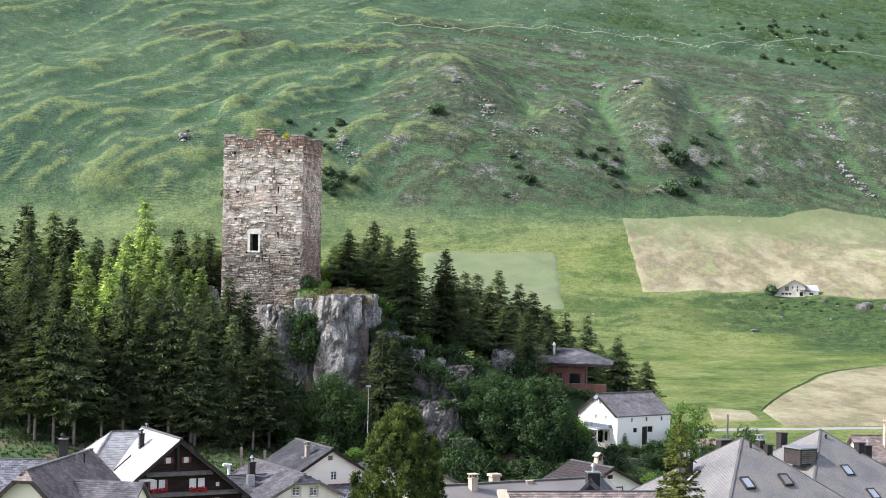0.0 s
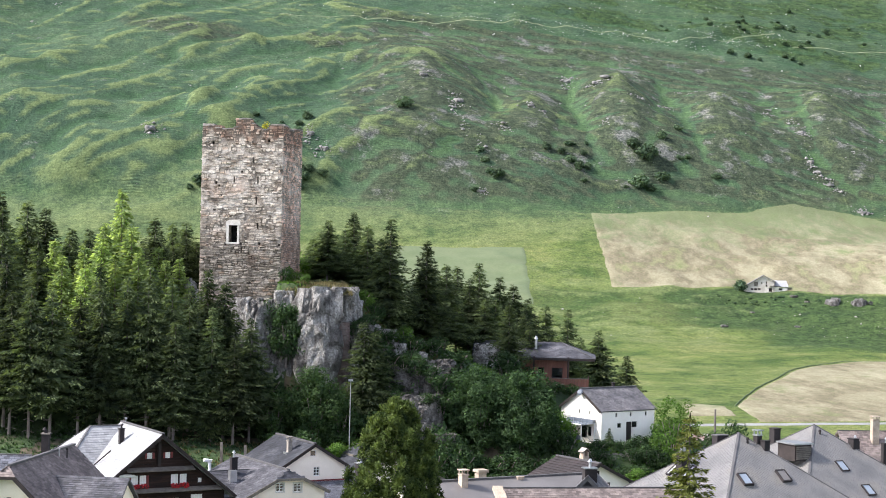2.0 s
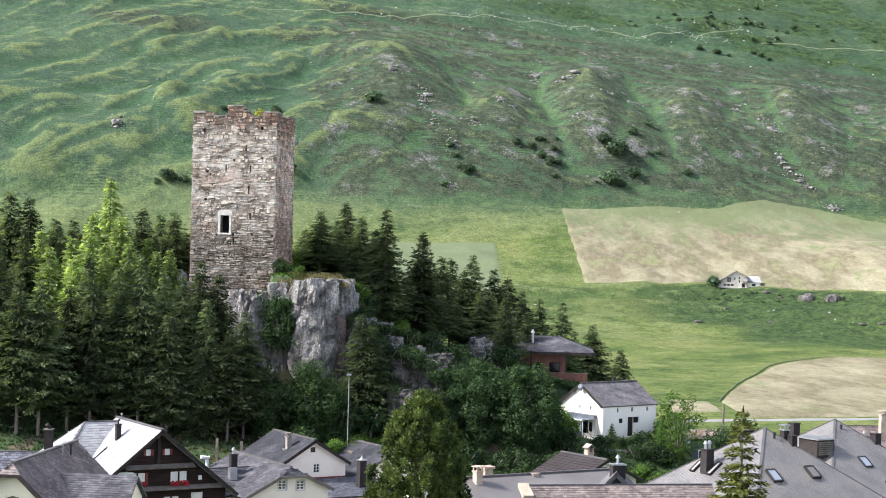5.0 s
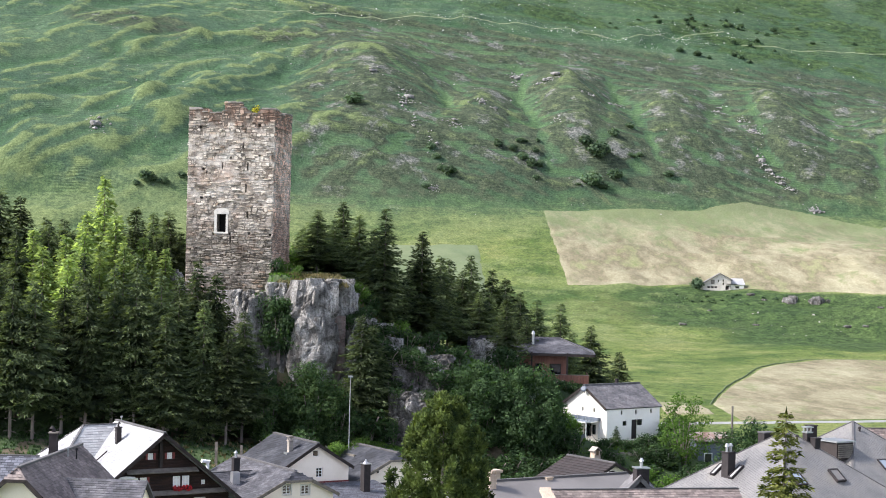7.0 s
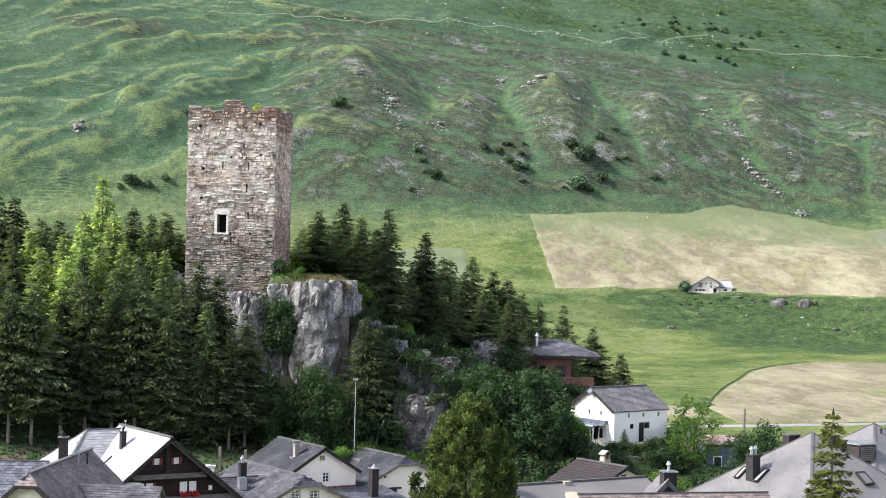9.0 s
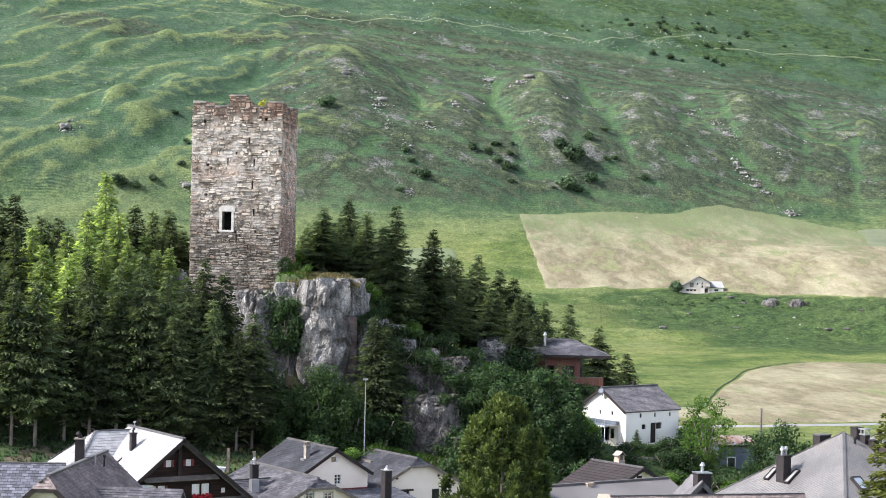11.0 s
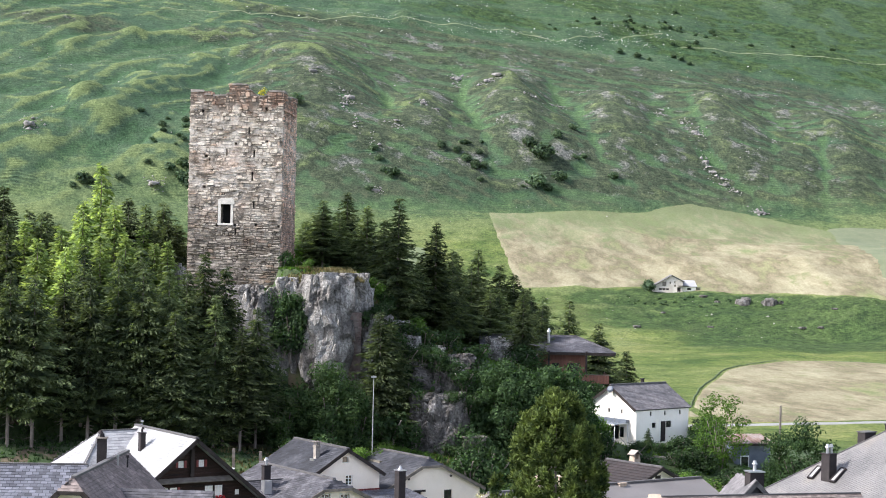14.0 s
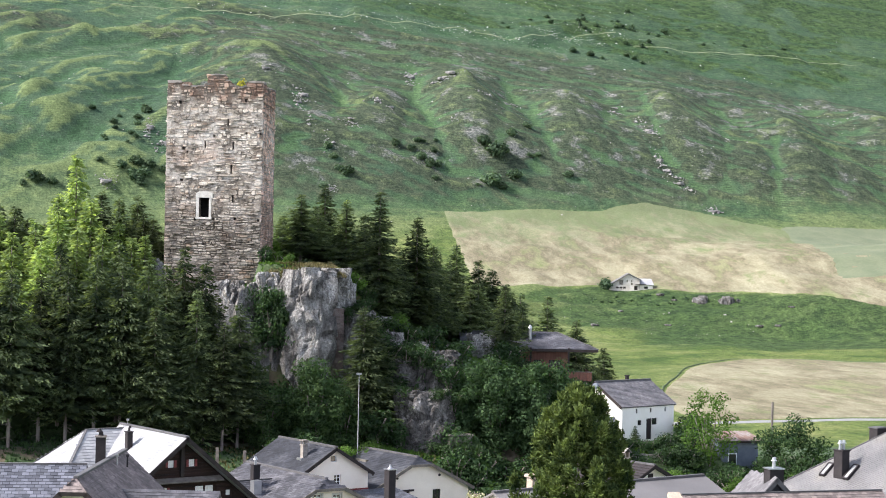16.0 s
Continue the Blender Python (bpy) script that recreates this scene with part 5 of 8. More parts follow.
for _w in (W1, W2, W3, W4):
    for _a, _b in ((_w[0], (_w[0] + _w[1]) / 2 - 0.08), ((_w[0] + _w[1]) / 2 + 0.08, _w[1])):
        window(chalet, Matrix.Identity(4), _a, _b, _w[2], _w[3], cols=2, rows=3, curtain=True, t=0.07, set_in=0.02)
    part("window_post", boxes(((_w[0] + _w[1]) / 2 - 0.08, (_w[0] + _w[1]) / 2 + 0.08, -0.03, 0.25, _w[2], _w[3])), LOG, chalet)
for _w in (U1, U2, S1):
    window(chalet, Matrix.Identity(4), *_w, cols=2, rows=2, curtain=True, t=0.05, set_in=0.02)
for _w in (U1, U2, W1):
    for _a, _b in ((_w[0] - 0.22, _w[0] - 0.02), (_w[1] + 0.02, _w[1] + 0.22)):
        part("shutter", boxes((_a, _b, -0.06, -0.01, _w[2], _w[3])), RED_PAINT, chalet, "dark red painted shutter")
window(chalet, Matrix.Identity(4), *S2, cols=3, rows=1, t=0.06, set_in=0.02, curtain=True)
_rng = random.Random(8)
for _w in (W1, W2):
    _box = part("flower_box", boxes((_w[0] - 0.1, _w[1] + 0.1, -0.3, -0.03, _w[2] - 0.22, _w[2] - 0.05)), WOOD_DARK, chalet, "wooden box of red geraniums")
    _bm = bmesh.new()
    for _k in range(90):
        _c = Vector((_rng.uniform(_w[0] - 0.1, _w[1] + 0.1), _rng.uniform(-0.42, -0.02), _w[2] + _rng.uniform(-0.28, 0.12)))
        bmesh.ops.create_cube(_bm, size=_rng.uniform(0.06, 0.12), matrix=Matrix.Translation(_c) @ pose(0, 0, 0, _rng.uniform(0, 90), _rng.uniform(0, 90), 0))
    part("geraniums", _bm, FLOWER_RED, _box, "dense red geranium blossom", kind="stuff")
for _z, _a, _b in ((8.35, -3.2, 3.3), (6.42, -5.6, 6.0)):
    _bm = bmesh.new()
    slab(_bm, [(_a, 0.0, _z + 0.3), (_b, 0.0, _z + 0.3), (_b, -0.75, _z), (_a, -0.75, _z)], 0.07)
    part("pent_roof", _bm, WOOD_GREY, chalet, "weathered shingle ledge across the gable")
for _k in range(30):
    _z = 4.2 + 0.25 * _k
    _half = (11.5 - _z) / 0.81 - 0.3
    if _half < 0.4:
        break
    _spans, _cut = [(-min(_half, 6.4), min(_half, 6.4))], [q for q in (W1, W2, U1, U2, S1, S2, W3, W4) if q[2] - 0.1 < _z + 0.1 < q[3] + 0.1]
    for _q in _cut:
        _spans = [p for a, b in _spans for p in ((a, min(b, _q[0] - 0.24)), (max(a, _q[1] + 0.24), b)) if p[1] - p[0] > 0.1]
    for _a, _b in _spans:
        part("log", boxes((_a, _b, -0.06, -0.002, _z, _z + 0.21)), LOG, chalet)
for _x in (-0.05,):
    part("king_post", boxes((_x - 0.14, _x + 0.14, -0.3, -0.07, 8.7, 11.0)), WOOD_DARK, chalet)
_cw = chalet.matrix_world.inverted()


def wing_roof():
    n, d, b0 = Vector((0.878, 0.478, 0)), Vector((-0.478, 0.878, 0)), Vector((-29.1, 168.6, 11.5))
    hip_roof(chalet, _cw @ b0, _cw @ (b0 - n * 3.3), 3.9, 3.6, SLATE_PALE, SLATE_PALE, (False, True), (0.5, 0.3), 40)


wing_roof()
part("rear_block", boxes((-6.4, 2.5, 7.0, 12.8, 0, 7.6)), LOG, chalet, "rear timber block of the chalet")
chimney(chalet, Matrix.Translation((-1.75, 5.4, 0)), 0.45, 0.45, 9.9, 11.6, CHIM_BLACK, "plate", label="dark sheet-clad chimney with a crooked cowl")
_bm = bmesh.new()
tube(_bm, -1.75, 5.4, 11.65, 11.95, 0.1, 0.08)
tube(_bm, -1.68, 5.4, 11.92, 12.1, 0.13, 0.08)
part("cowl", _bm, CHIM_BLACK, chalet)
part("snow_guard", boxes((-4.6, -2.9, 4.0, 4.1, 0, 0.12), m=Matrix.Translation((0, 0.9, 0)) @ Matrix(((1, 0, 0, 0), (0, 1, 0, 0), (0.81, 0, 1, 11.95), (0, 0, 0, 1)))), WOOD_DARK, chalet, "dark timber lying on the pale roof")
tv_mast = thing("roof_aerial", "small white aerial on the chalet ridge", "aerial", chalet.matrix_world @ Matrix.Translation((0.0, 9.2, 11.74)))
part("mast", boxes((-0.02, 0.02, -0.02, 0.02, 0.0, 0.5)), STEEL, tv_mast)
part("dish", boxes((-0.1, 0.1, -0.06, 0.05, 0.35, 0.5)), STEEL, tv_mast)
awning = thing("rolled_awning", "white rolled awning on the timber gable", "awning", CH @ Matrix.Translation((-3.1, -0.25, 7.95)))
_bm = bmesh.new()
for _k in range(10):
    tube(_bm, 0, 0, -0.75 + 0.15 * _k, -0.6 + 0.15 * _k, 0.08 + 0.09 * math.sin(_k * 0.33), 0.08 + 0.09 * math.sin((_k + 1) * 0.33), m=pose(0, 0, 0, 0, 90, 0))
part("fabric", _bm, WHITE_PAINT, awning)

# the cream house with a brown slate roof and its neighbour, nearest on the left
DH = pose(-29.75, 123.7, 0, 0, 0, -8.9)
ARCH = (-0.5, 0.5, 10.6, 11.25)
dhouse, DR, DL = gable_house("house", "yellow-rendered house with clipped gable and brown slate roof", DH, 13.0, 0, 13.4, 0.95, 5.5, 7.2, PLASTER_YELLOW, SLATE_BROWN, SLATE_BROWN, of=0.7, ob_=0.1, hip=0.75, tile=(0.34, 0.22), front=[ARCH], seed=7, verge=WOOD_DARK)
_bm = bmesh.new()
tube(_bm, 0, 0, -0.05, 0.02, 0.42, 0.42, 14, m=pose(0, 0.08, 10.75, 90, 0, 0))
_arch = part("window", _bm, WOOD_GREY, dhouse, "small arched attic window")
part("pane", boxes((-0.3, 0.3, 0.02, 0.03, 10.68, 11.0)), GLASS_DARK, _arch)
_bm = boxes((-0.5, 0.5, 0.1, 0.2, 10.55, 10.72), (-0.5, -0.4, 0.1, 0.2, 10.6, 11.25), (0.4, 0.5, 0.1, 0.2, 10.6, 11.25), (-0.5, 0.5, 0.12, 0.2, 11.1, 11.25))
part("window_surround", _bm, PLASTER_YELLOW, dhouse)


def cross_gable(parent, x0, x1, y, rz, half, sl, wall_mat, mat, tile, seed):
    """A dormer whose ridge runs along local x from x0 in the roof to its gable at x1."""
    h = half * sl
    for s in (-1, 1):
        bm = bmesh.new()
        f = [(x0, y, rz), (x1, y, rz), (x1, y + s * half, rz - h), (x0, y + s * half, rz - h)]
        slab(bm, f, 0.14)
        r = part("dormer_roof", bm, mat, parent)
        slates("slates", f, tile[0], tile[1], mat, r, seed + s)
    sg = 1 if x1 > x0 else -1
    bm = bmesh.new()
    panel(bm, Matrix.Translation((x1 - sg * 0.3, y, 0)) @ pose(0, 0, 0, 0, 0, 90 * sg), -half + 0.25, half - 0.25, rz - h - 1.5, lambda x: rz - 0.18 - sl * abs(x))
    part("dormer_wall", bm, wall_mat, parent)


cross_gable(dhouse, 0.8, 7.0, 5.4, 12.1, 2.3, 0.75, PLASTER_YELLOW, SLATE, (0.34, 0.22), 70)
ehouse = thing("house", "low house with a weathered blue-grey slate roof", "house", pose(-45, 130.4, 0, 0, 0, 0))
hip_roof(ehouse, (15.4, 0.0, 13.3), (-18, 0.4, 13.3), 6.5, 4.6, SLATE_BLUE, SLATE_DARK, (False, False), (0.4, 0.26), 81)
part("wall", boxes((-17.5, 12.5, -5.6, 5.6, 0, 9.0)), PLASTER_CREAM, ehouse)
chimney(ehouse, Matrix.Translation((16.05, 1.6, 0)), 0.56, 0.56, 11.8, 14.7, CHIM_BLACK, "plate", WOOD_GREY, "tall dark sheet-clad chimney")
_bm = bmesh.new()
tube(_bm, 16.05, 1.6, 14.78, 15.0, 0.16, 0.12)
tube(_bm, 15.95, 1.6, 15.0, 15.2, 0.2, 0.05)
part("cowl", _bm, CHIM_BLACK, ehouse)
for _x in (17.0, 17.6):
    _bm = bmesh.new()
    tube(_bm, _x, 1.9, 12.9, 13.5, 0.05)
    tube(_bm, _x, 1.9, 13.5, 13.65, 0.09)
    part("vent_pipe", _bm, STEEL if _x < 17.3 else CHIM_BLACK, ehouse)

# the small cream house with a clipped gable in front of the lamp
CHOUSE = pose(-12.9, 166.5, 0, 0, 0, VILLAGE)
CW = [(-1.35, -0.55, 5.75, 6.6), (0.5, 1.3, 5.65, 6.5)]
chouse, _, _ = gable_house("house", "small cream house with clipped gable and slate roof", CHOUSE, 12.5, 0, 7.75, 0.5, 5.0, 4.2, PLASTER_CREAM, SLATE, SLATE_DARK, of=0.45, hip=1.45, tile=(0.42, 0.26), front=CW, seed=21, verge=WOOD_GREY)
for _w in CW:
    window(chouse, Matrix.Identity(4), *_w, cols=2, rows=3, t=0.07)
    part("window_surround", boxes((_w[0] - 0.12, _w[0], -0.03, 0.05, _w[2] - 0.1, _w[3] + 0.1), (_w[1], _w[1] + 0.12, -0.03, 0.05, _w[2] - 0.1, _w[3] + 0.1), (_w[0], _w[1], -0.03, 0.05, _w[3], _w[3] + 0.1), (_w[0], _w[1], -0.03, 0.05, _w[2] - 0.1, _w[2])), DRESSED, chouse)
hip_roof(chouse, (0, 6.5, 7.1), (-7.5, 6.5, 7.1), 4.0, 2.0, SLATE, SLATE_DARK, (False, False), (0.42, 0.26), 25)
part("wing_wall", boxes((-7.4, -4.0, 3.4, 9.6, 0, 5.2)), PLASTER_CREAM, chouse)
chimney(chouse, Matrix.Translation((-3.2, 6.0, 0)), 0.62, 0.5, 5.8, 8.35, CHIM_BLACK, "pot", label="dark chimney with a shiny steel cowl")
part("roof_vent", boxes((-4.1, -3.4, 4.6, 5.2, 5.4, 7.3)), STEEL, chouse, "galvanised box vent")
_bm = bmesh.new()
tube(_bm, -3.0, 12.6, 4.5, 7.1, 0.16)
tube(_bm, -3.0, 12.6, 7.1, 7.4, 0.16, 0.3, m=pose(0, 0, 0, 0, 0, 0))
tube(_bm, 0, 0, 0, 0.7, 0.18, m=Matrix.Translation((-2.95, 12.6, 7.25)) @ pose(0, 0, 0, 0, -80, 0))
part("bent_flue", _bm, WHITE_PAINT, chouse, "white bent ventilation pipe")

# the white-gabled house behind it
BH = pose(-11.35, 180.41, 0, 0, 0, VILLAGE)
BW = [(-0.35, 0.3, 7.4, 8.0), (0.05, 0.75, 5.35, 6.3)]
bhouse, _, _ = gable_house("house", "cream-rendered house with dark slate roof and brown verges", BH, 9.0, 0, 8.75, 0.6, 4.0, 4.1, PLASTER_CREAM, SLATE_DARK, SLATE_DARK, of=0.4, hip=0, tile=(0.42, 0.26), front=BW, seed=31, verge=WOOD_DARK)
window(bhouse, Matrix.Identity(4), *BW[0], cols=1, rows=1, t=0.05)
window(bhouse, Matrix.Identity(4), *BW[1], cols=2, rows=3, t=0.07)
chimney(bhouse, Matrix.Translation((-1.7, 2.3, 0)), 0.45, 0.45, 7.4, 8.75, RUBBLE, "hood", label="small grey stone chimney with a hood")
part("flashing", boxes((-2.2, -1.3, 1.95, 2.7, 7.2, 7.65)), STEEL, bhouse)
_bm = bmesh.new()
_f = [(-2.6, 0.0, 4.8), (6.6, 0.0, 4.8), (6.6, -6.5, 3.9), (-2.6, -6.5, 3.9)]
slab(_bm, _f, 0.15)
_ar = part("annex_roof", _bm, SLATE, bhouse)
slates("slates", _f, 0.42, 0.26, SLATE_BLUE, _ar, 35)
part("annex", boxes((-2.3, 6.3, -6.2, -0.01, 0, 3.85)), PLASTER_CREAM, bhouse)
part("annex_flashing", boxes((-0.3, 3.7, -0.06, -0.005, 4.82, 4.96)), RED_PAINT, bhouse)
chimney(bhouse, Matrix.Translation((3.55, -3.6, 0)), 0.72, 0.72, 4.0, 6.95, CHIM_BLACK, "plate", STEEL, "tall dark sheet-clad chimney")
_bm = bmesh.new()
tube(_bm, 3.55, -3.6, 7.03, 7.2, 0.3, 0.12)
tube(_bm, 3.55, -3.6, 7.2, 7.4, 0.12, 0.08)
part("cowl", _bm, STEEL, bhouse)

# the beige house with a clipped gable
FH = pose(-3.0, 186.2, 0, 0, 0, VILLAGE)
FW = [(-2.0, -1.0, 3.3, 4.1), (1.6, 2.5, 3.1, 4.15)]
fhouse, _, _ = gable_house("house", "beige rendered house with clipped gable and blue-grey slates", FH, 8.5, 0, 7.2, 0.49, 5.9, 6.2, PLASTER_CREAM, SLATE_DARK, SLATE_DARK, of=0.4, hip=1.3, tile=(0.42, 0.26), front=FW, seed=41, verge=WOOD_GREY)
for _w in FW:
    window(fhouse, Matrix.Identity(4), *_w, WOOD_DARK, cols=2, rows=2, t=0.08)
part("lintel", boxes((-2.7, -0.6, -0.12, 0.02, 4.12, 4.3)), WOOD_DARK, fhouse, "dark timber lintel")
for _x, _z in ((-2.5, 5.4), (2.3, 5.45)):
    _bm = bmesh.new()
    tube(_bm, 0, 0, -0.02, 0.08, 0.12, 0.12, 8, m=pose(_x, -0.03, _z, 90, 0, 0))
    part("purlin_end", _bm, WOOD_DARK, fhouse)

# the brown-roofed house below the white house
GH = pose(18.55, 184.9, 0, 0, 0, 33)
ghouse, _, _ = gable_house("house", "low white house with a dark brown ribbed roof", GH, 6.6, 0, 6.8, 0.47, 6.4, 5.0, PLASTER_WHITE, BROWN_TILE, BROWN_TILE, of=0.6, tile=None, front=[], seed=51, verge=WOOD_DARK)
for _s, _w in ((-1, 6.4), (1, 5.0)):
    _t = 0.25
    while _t < _w:
        _bm = bmesh.new()
        _z = 6.8 - 0.47 * _t
        bar(_bm, (_s * _t, -0.58, _z + 0.07), (_s * _t, 6.85, _z + 0.07), 0.12, 0.08)
        part("roof_rib", _bm, BROWN_TILE, ghouse)
        _t += 0.42
part("hatch", boxes((-0.35, 0.35, -0.05, -0.004, 5.55, 5.95)), WOOD_DARK, ghouse)
_gw = part("window", boxes((0.7, 0.82, -0.06, 0.02, 3.0, 4.5), (1.7, 1.82, -0.06, 0.02, 3.0, 4.5), (0.7, 1.82, -0.06, 0.02, 4.5, 4.62)), WOOD_DARK, ghouse)
part("pane", boxes((0.83, 1.69, -0.03, -0.01, 3.0, 4.49)), PLASTER_CREAM, _gw)
stone_chimney = thing("house_chimney", "stone chimney with a little gabled cap", "chimney", pose(18.0, 192.5, 0, 0, 0, VILLAGE))
part("stack", boxes((-0.4, 0.4, -0.4, 0.4, 3.0, 6.6)), CHIM_CREAM, stone_chimney)
part("hood_posts", boxes((-0.36, -0.2, -0.36, 0.36, 6.6, 7.05), (0.2, 0.36, -0.36, 0.36, 6.6, 7.05)), CHIM_CREAM, stone_chimney)
_bm = bmesh.new()
slab(_bm, [(0, -0.5, 7.5), (0, 0.5, 7.5), (0.55, 0.5, 7.05), (0.55, -0.5, 7.05)], 0.07)
slab(_bm, [(0, -0.5, 7.5), (0, 0.5, 7.5), (-0.55, 0.5, 7.05), (-0.55, -0.5, 7.05)], 0.07)
part("cap", _bm, RUBBLE, stone_chimney)

# the long house with a plain sheet roof
HH = pose(15.0, 157.3, 0, 0, 0, VILLAGE + 90)
hhouse, _, _ = gable_house("house", "long house under a plain taupe sheet-metal roof", HH, 20, 0, 9.35, 0.45, 9, 6, PLASTER_CREAM, METAL_ROOF, METAL_ROOF, of=0.4, tile=None, seed=61, verge=METAL_ROOF)
_hi = HH.inverted()
for _x, _y, _w, _z, _c in ((3.07, 149.9, 0.62, 10.15, CHIM_CREAM), (8.1, 153.4, 0.6, 9.6, CHIM_CREAM)):
    chimney(hhouse, Matrix.Translation((_hi @ Vector((_x, _y, 0))).xy.to_3d()), _w, _w, 8.2, _z - 0.25, _c, "hood" if _x < 5 else "plate", CHIM_CREAM, "cream rendered chimney stained by smoke")
chimney2 = thing("house_chimney", "cream rendered chimney on a low slate roof", "chimney", pose(5.8, 176.4, 0, 0, 0, VILLAGE))
part("stack", boxes((-0.45, 0.45, -0.4, 0.4, 3.5, 6.7)), CHIM_CREAM, chimney2)
part("cap", boxes((-0.6, 0.6, -0.55, 0.55, 6.7, 6.95)), CHIM_CREAM, chimney2)
lowroof = thing("shed", "low shed with a pale slate roof", "shed", pose(4.6, 176.5, 0, 0, 0, VILLAGE))
hip_roof(lowroof, (-2.6, 0, 5.6), (2.6, 0, 5.6), 3.0, 1.3, SLATE, SLATE_DARK, (False, False), (0.42, 0.26), 66)
part("wall", boxes((-2.4, 2.4, -2.6, 2.6, 0, 4.2)), PLASTER_CREAM, lowroof)

# the near slate-roofed house with a cross gable
ihouse = thing("house", "near house with pale slates and a steep cross gable", "house", pose(5.2, 128.4, 0, 0, 0, 9.5))
hip_roof(ihouse, (0, 0, 11.9), (13.6, 0, 11.9), 6.5, 4.7, SLATE_BROWN, SLATE_BROWN, (False, False), (0.34, 0.22), 91)
part("wall", boxes((0.4, 13.2, -5.6, 5.6, 0, 7.6)), PLASTER_CREAM, ihouse)
_ii = ihouse.matrix_world.inverted()
for _k, _s in enumerate((-1, 1)):
    _a, _b = _ii @ Vector((11.5, 129.6, 12.75)), _ii @ Vector((12.9, 138.6, 12.1))
    _f = [tuple(_a), tuple(_b), (_b.x + _s * 4.0, _b.y, _b.z - 4.0), (_a.x + _s * 4.0, _a.y, _a.z - 4.0)]
    _bm = bmesh.new()
    slab(_bm, _f, 0.15)
    # left slope takes a lighter slate to stand for the sun on it
    _r = part("cross_roof", _bm, SLATE_GREY if _s < 0 else SLATE, ihouse)
    slates("slates", _f, 0.34, 0.22, SLATE_GREY if _s < 0 else SLATE, _r, 95 + _k)
    _bm = bmesh.new()
    bar(_bm, (_a.x, _a.y - 0.05, _a.z + 0.05), (_a.x + _s * 4.0, _a.y - 0.05, _a.z - 3.95), 0.12, 0.28)
    part("verge_board", _bm, COPPER, ihouse)
_bm = bmesh.new()
panel(_bm, Matrix.Translation((_a.x, _a.y + 0.35, 0)), -3.8, 3.8, 8.4, lambda x: 12.5 - abs(x))
part("gable_wall", _bm, SLATE, ihouse, "slate-hung gable")
_bm = bmesh.new()
slab(_bm, [(_a.x - 0.75, _a.y - 0.25, 11.0), (_a.x + 0.0, _a.y - 0.25, 11.6), (_a.x, _a.y + 0.3, 11.6), (_a.x - 0.75, _a.y + 0.3, 11.0)], 0.06)
slab(_bm, [(_a.x + 0.75, _a.y - 0.25, 11.0), (_a.x + 0.0, _a.y - 0.25, 11.6), (_a.x, _a.y + 0.3, 11.6), (_a.x + 0.75, _a.y + 0.3, 11.0)], 0.06)
part("gablet_roof", _bm, COPPER, ihouse)
_c = _ii @ Vector((11.85, 131.2, 0))
chimney(ihouse, Matrix.Translation((_c.x, _c.y, 0)), 0.95, 0.8, 11.0, 13.1, CHIM_BLACK, "pot", STEEL, "broad dark chimney with a shiny cowl")
_bm = bmesh.new()
slab(_bm, [(-0.7, -1.2, 11.35), (0.05, -1.2, 11.35), (0.05, 0.4, 12.0), (-0.7, 0.4, 12.0)], 0.3)
part("barge_flashing", _bm, CHIM_CREAM, ihouse, "cream painted end board")

# the two tent roofs on the right
def tent(label, x, y, z, out, drop, seed):
    h = thing("house", label, "house", pose(x, y, 0, 0, 0, VILLAGE))
    hip_roof(h, (0, 0, z), (0, 0.0, z), out, drop, ETERNIT, ETERNIT_GAP, (True, True), (0.3, 0.15), seed, True)
    part("wall", boxes((-out + 0.6, out - 0.6, -out + 0.6, out - 0.6, 0, z - drop)), PLASTER_CREAM, h)
    return h, h.matrix_world.inverted()


jhouse, JI = tent("house with a grey tent roof of diamond fibre-cement slates", 25.4, 143.5, 14.7, 7.6, 5.75, 101)
j2house, J2I = tent("house with a second grey tent roof and a dormer hatch", 35.6, 159.8, 13.9, 8.4, 6.3, 111)


def skylight(parent, inv, p, w=0.95, h=1.3, slope=37.0, facing="f", blind=None, label=""):
    """A roof window lying on the slope at p (world)."""
    c = inv @ Vector(p)
    m = Matrix.Translation(c) @ (pose(0, 0, 0, slope, 0, 0) if facing == "f" else pose(0, 0, 0, 0, 0, -90) @ pose(0, 0, 0, slope, 0, 0))
    bm = boxes((-w / 2, w / 2, -h / 2, -h / 2 + 0.1, -0.05, 0.16), (-w / 2, w / 2, h / 2 - 0.1, h / 2, -0.05, 0.16), (-w / 2, -w / 2 + 0.1, -h / 2 + 0.1, h / 2 - 0.1, -0.05, 0.16), (w / 2 - 0.1, w / 2, -h / 2 + 0.1, h / 2 - 0.1, -0.05, 0.16), m=m)
    s = part("skylight", bm, CHIM_BLACK, parent, label)
    part("pane", boxes((-w / 2 + 0.1, w / 2 - 0.1, -h / 2 + 0.1, h / 2 - 0.1, 0.08, 0.12), m=m), blind or GLASS_SKY, s)
    return s


skylight(jhouse, JI, (25.0, 138.4, 11.55))
skylight(jhouse, JI, (28.5, 140.4, 11.62), blind=METAL_ROOF, label="roof window with a closed grey blind")
# no blinds here: both panes are coloured pale for the sky they reflect
skylight(jhouse, JI, (20.15, 144.0, 11.45), 0.5, 1.3, facing="l", blind=LAMP_GREY, label="narrow roof window, pane painted pale for the reflected sky")
skylight(jhouse, JI, (21.2, 142.2, 11.5), 0.5, 1.5, facing="l", blind=LAMP_GREY, label="narrow roof window, pane painted pale for the reflected sky")
skylight(j2house, J2I, (37.2, 155.7, 10.6))
skylight(j2house, J2I, (39.15, 153.9, 8.75))


def at(inv, x, y):
    c = inv @ Vector((x, y, 0))
    return Matrix.Translation((c.x, c.y, 0))


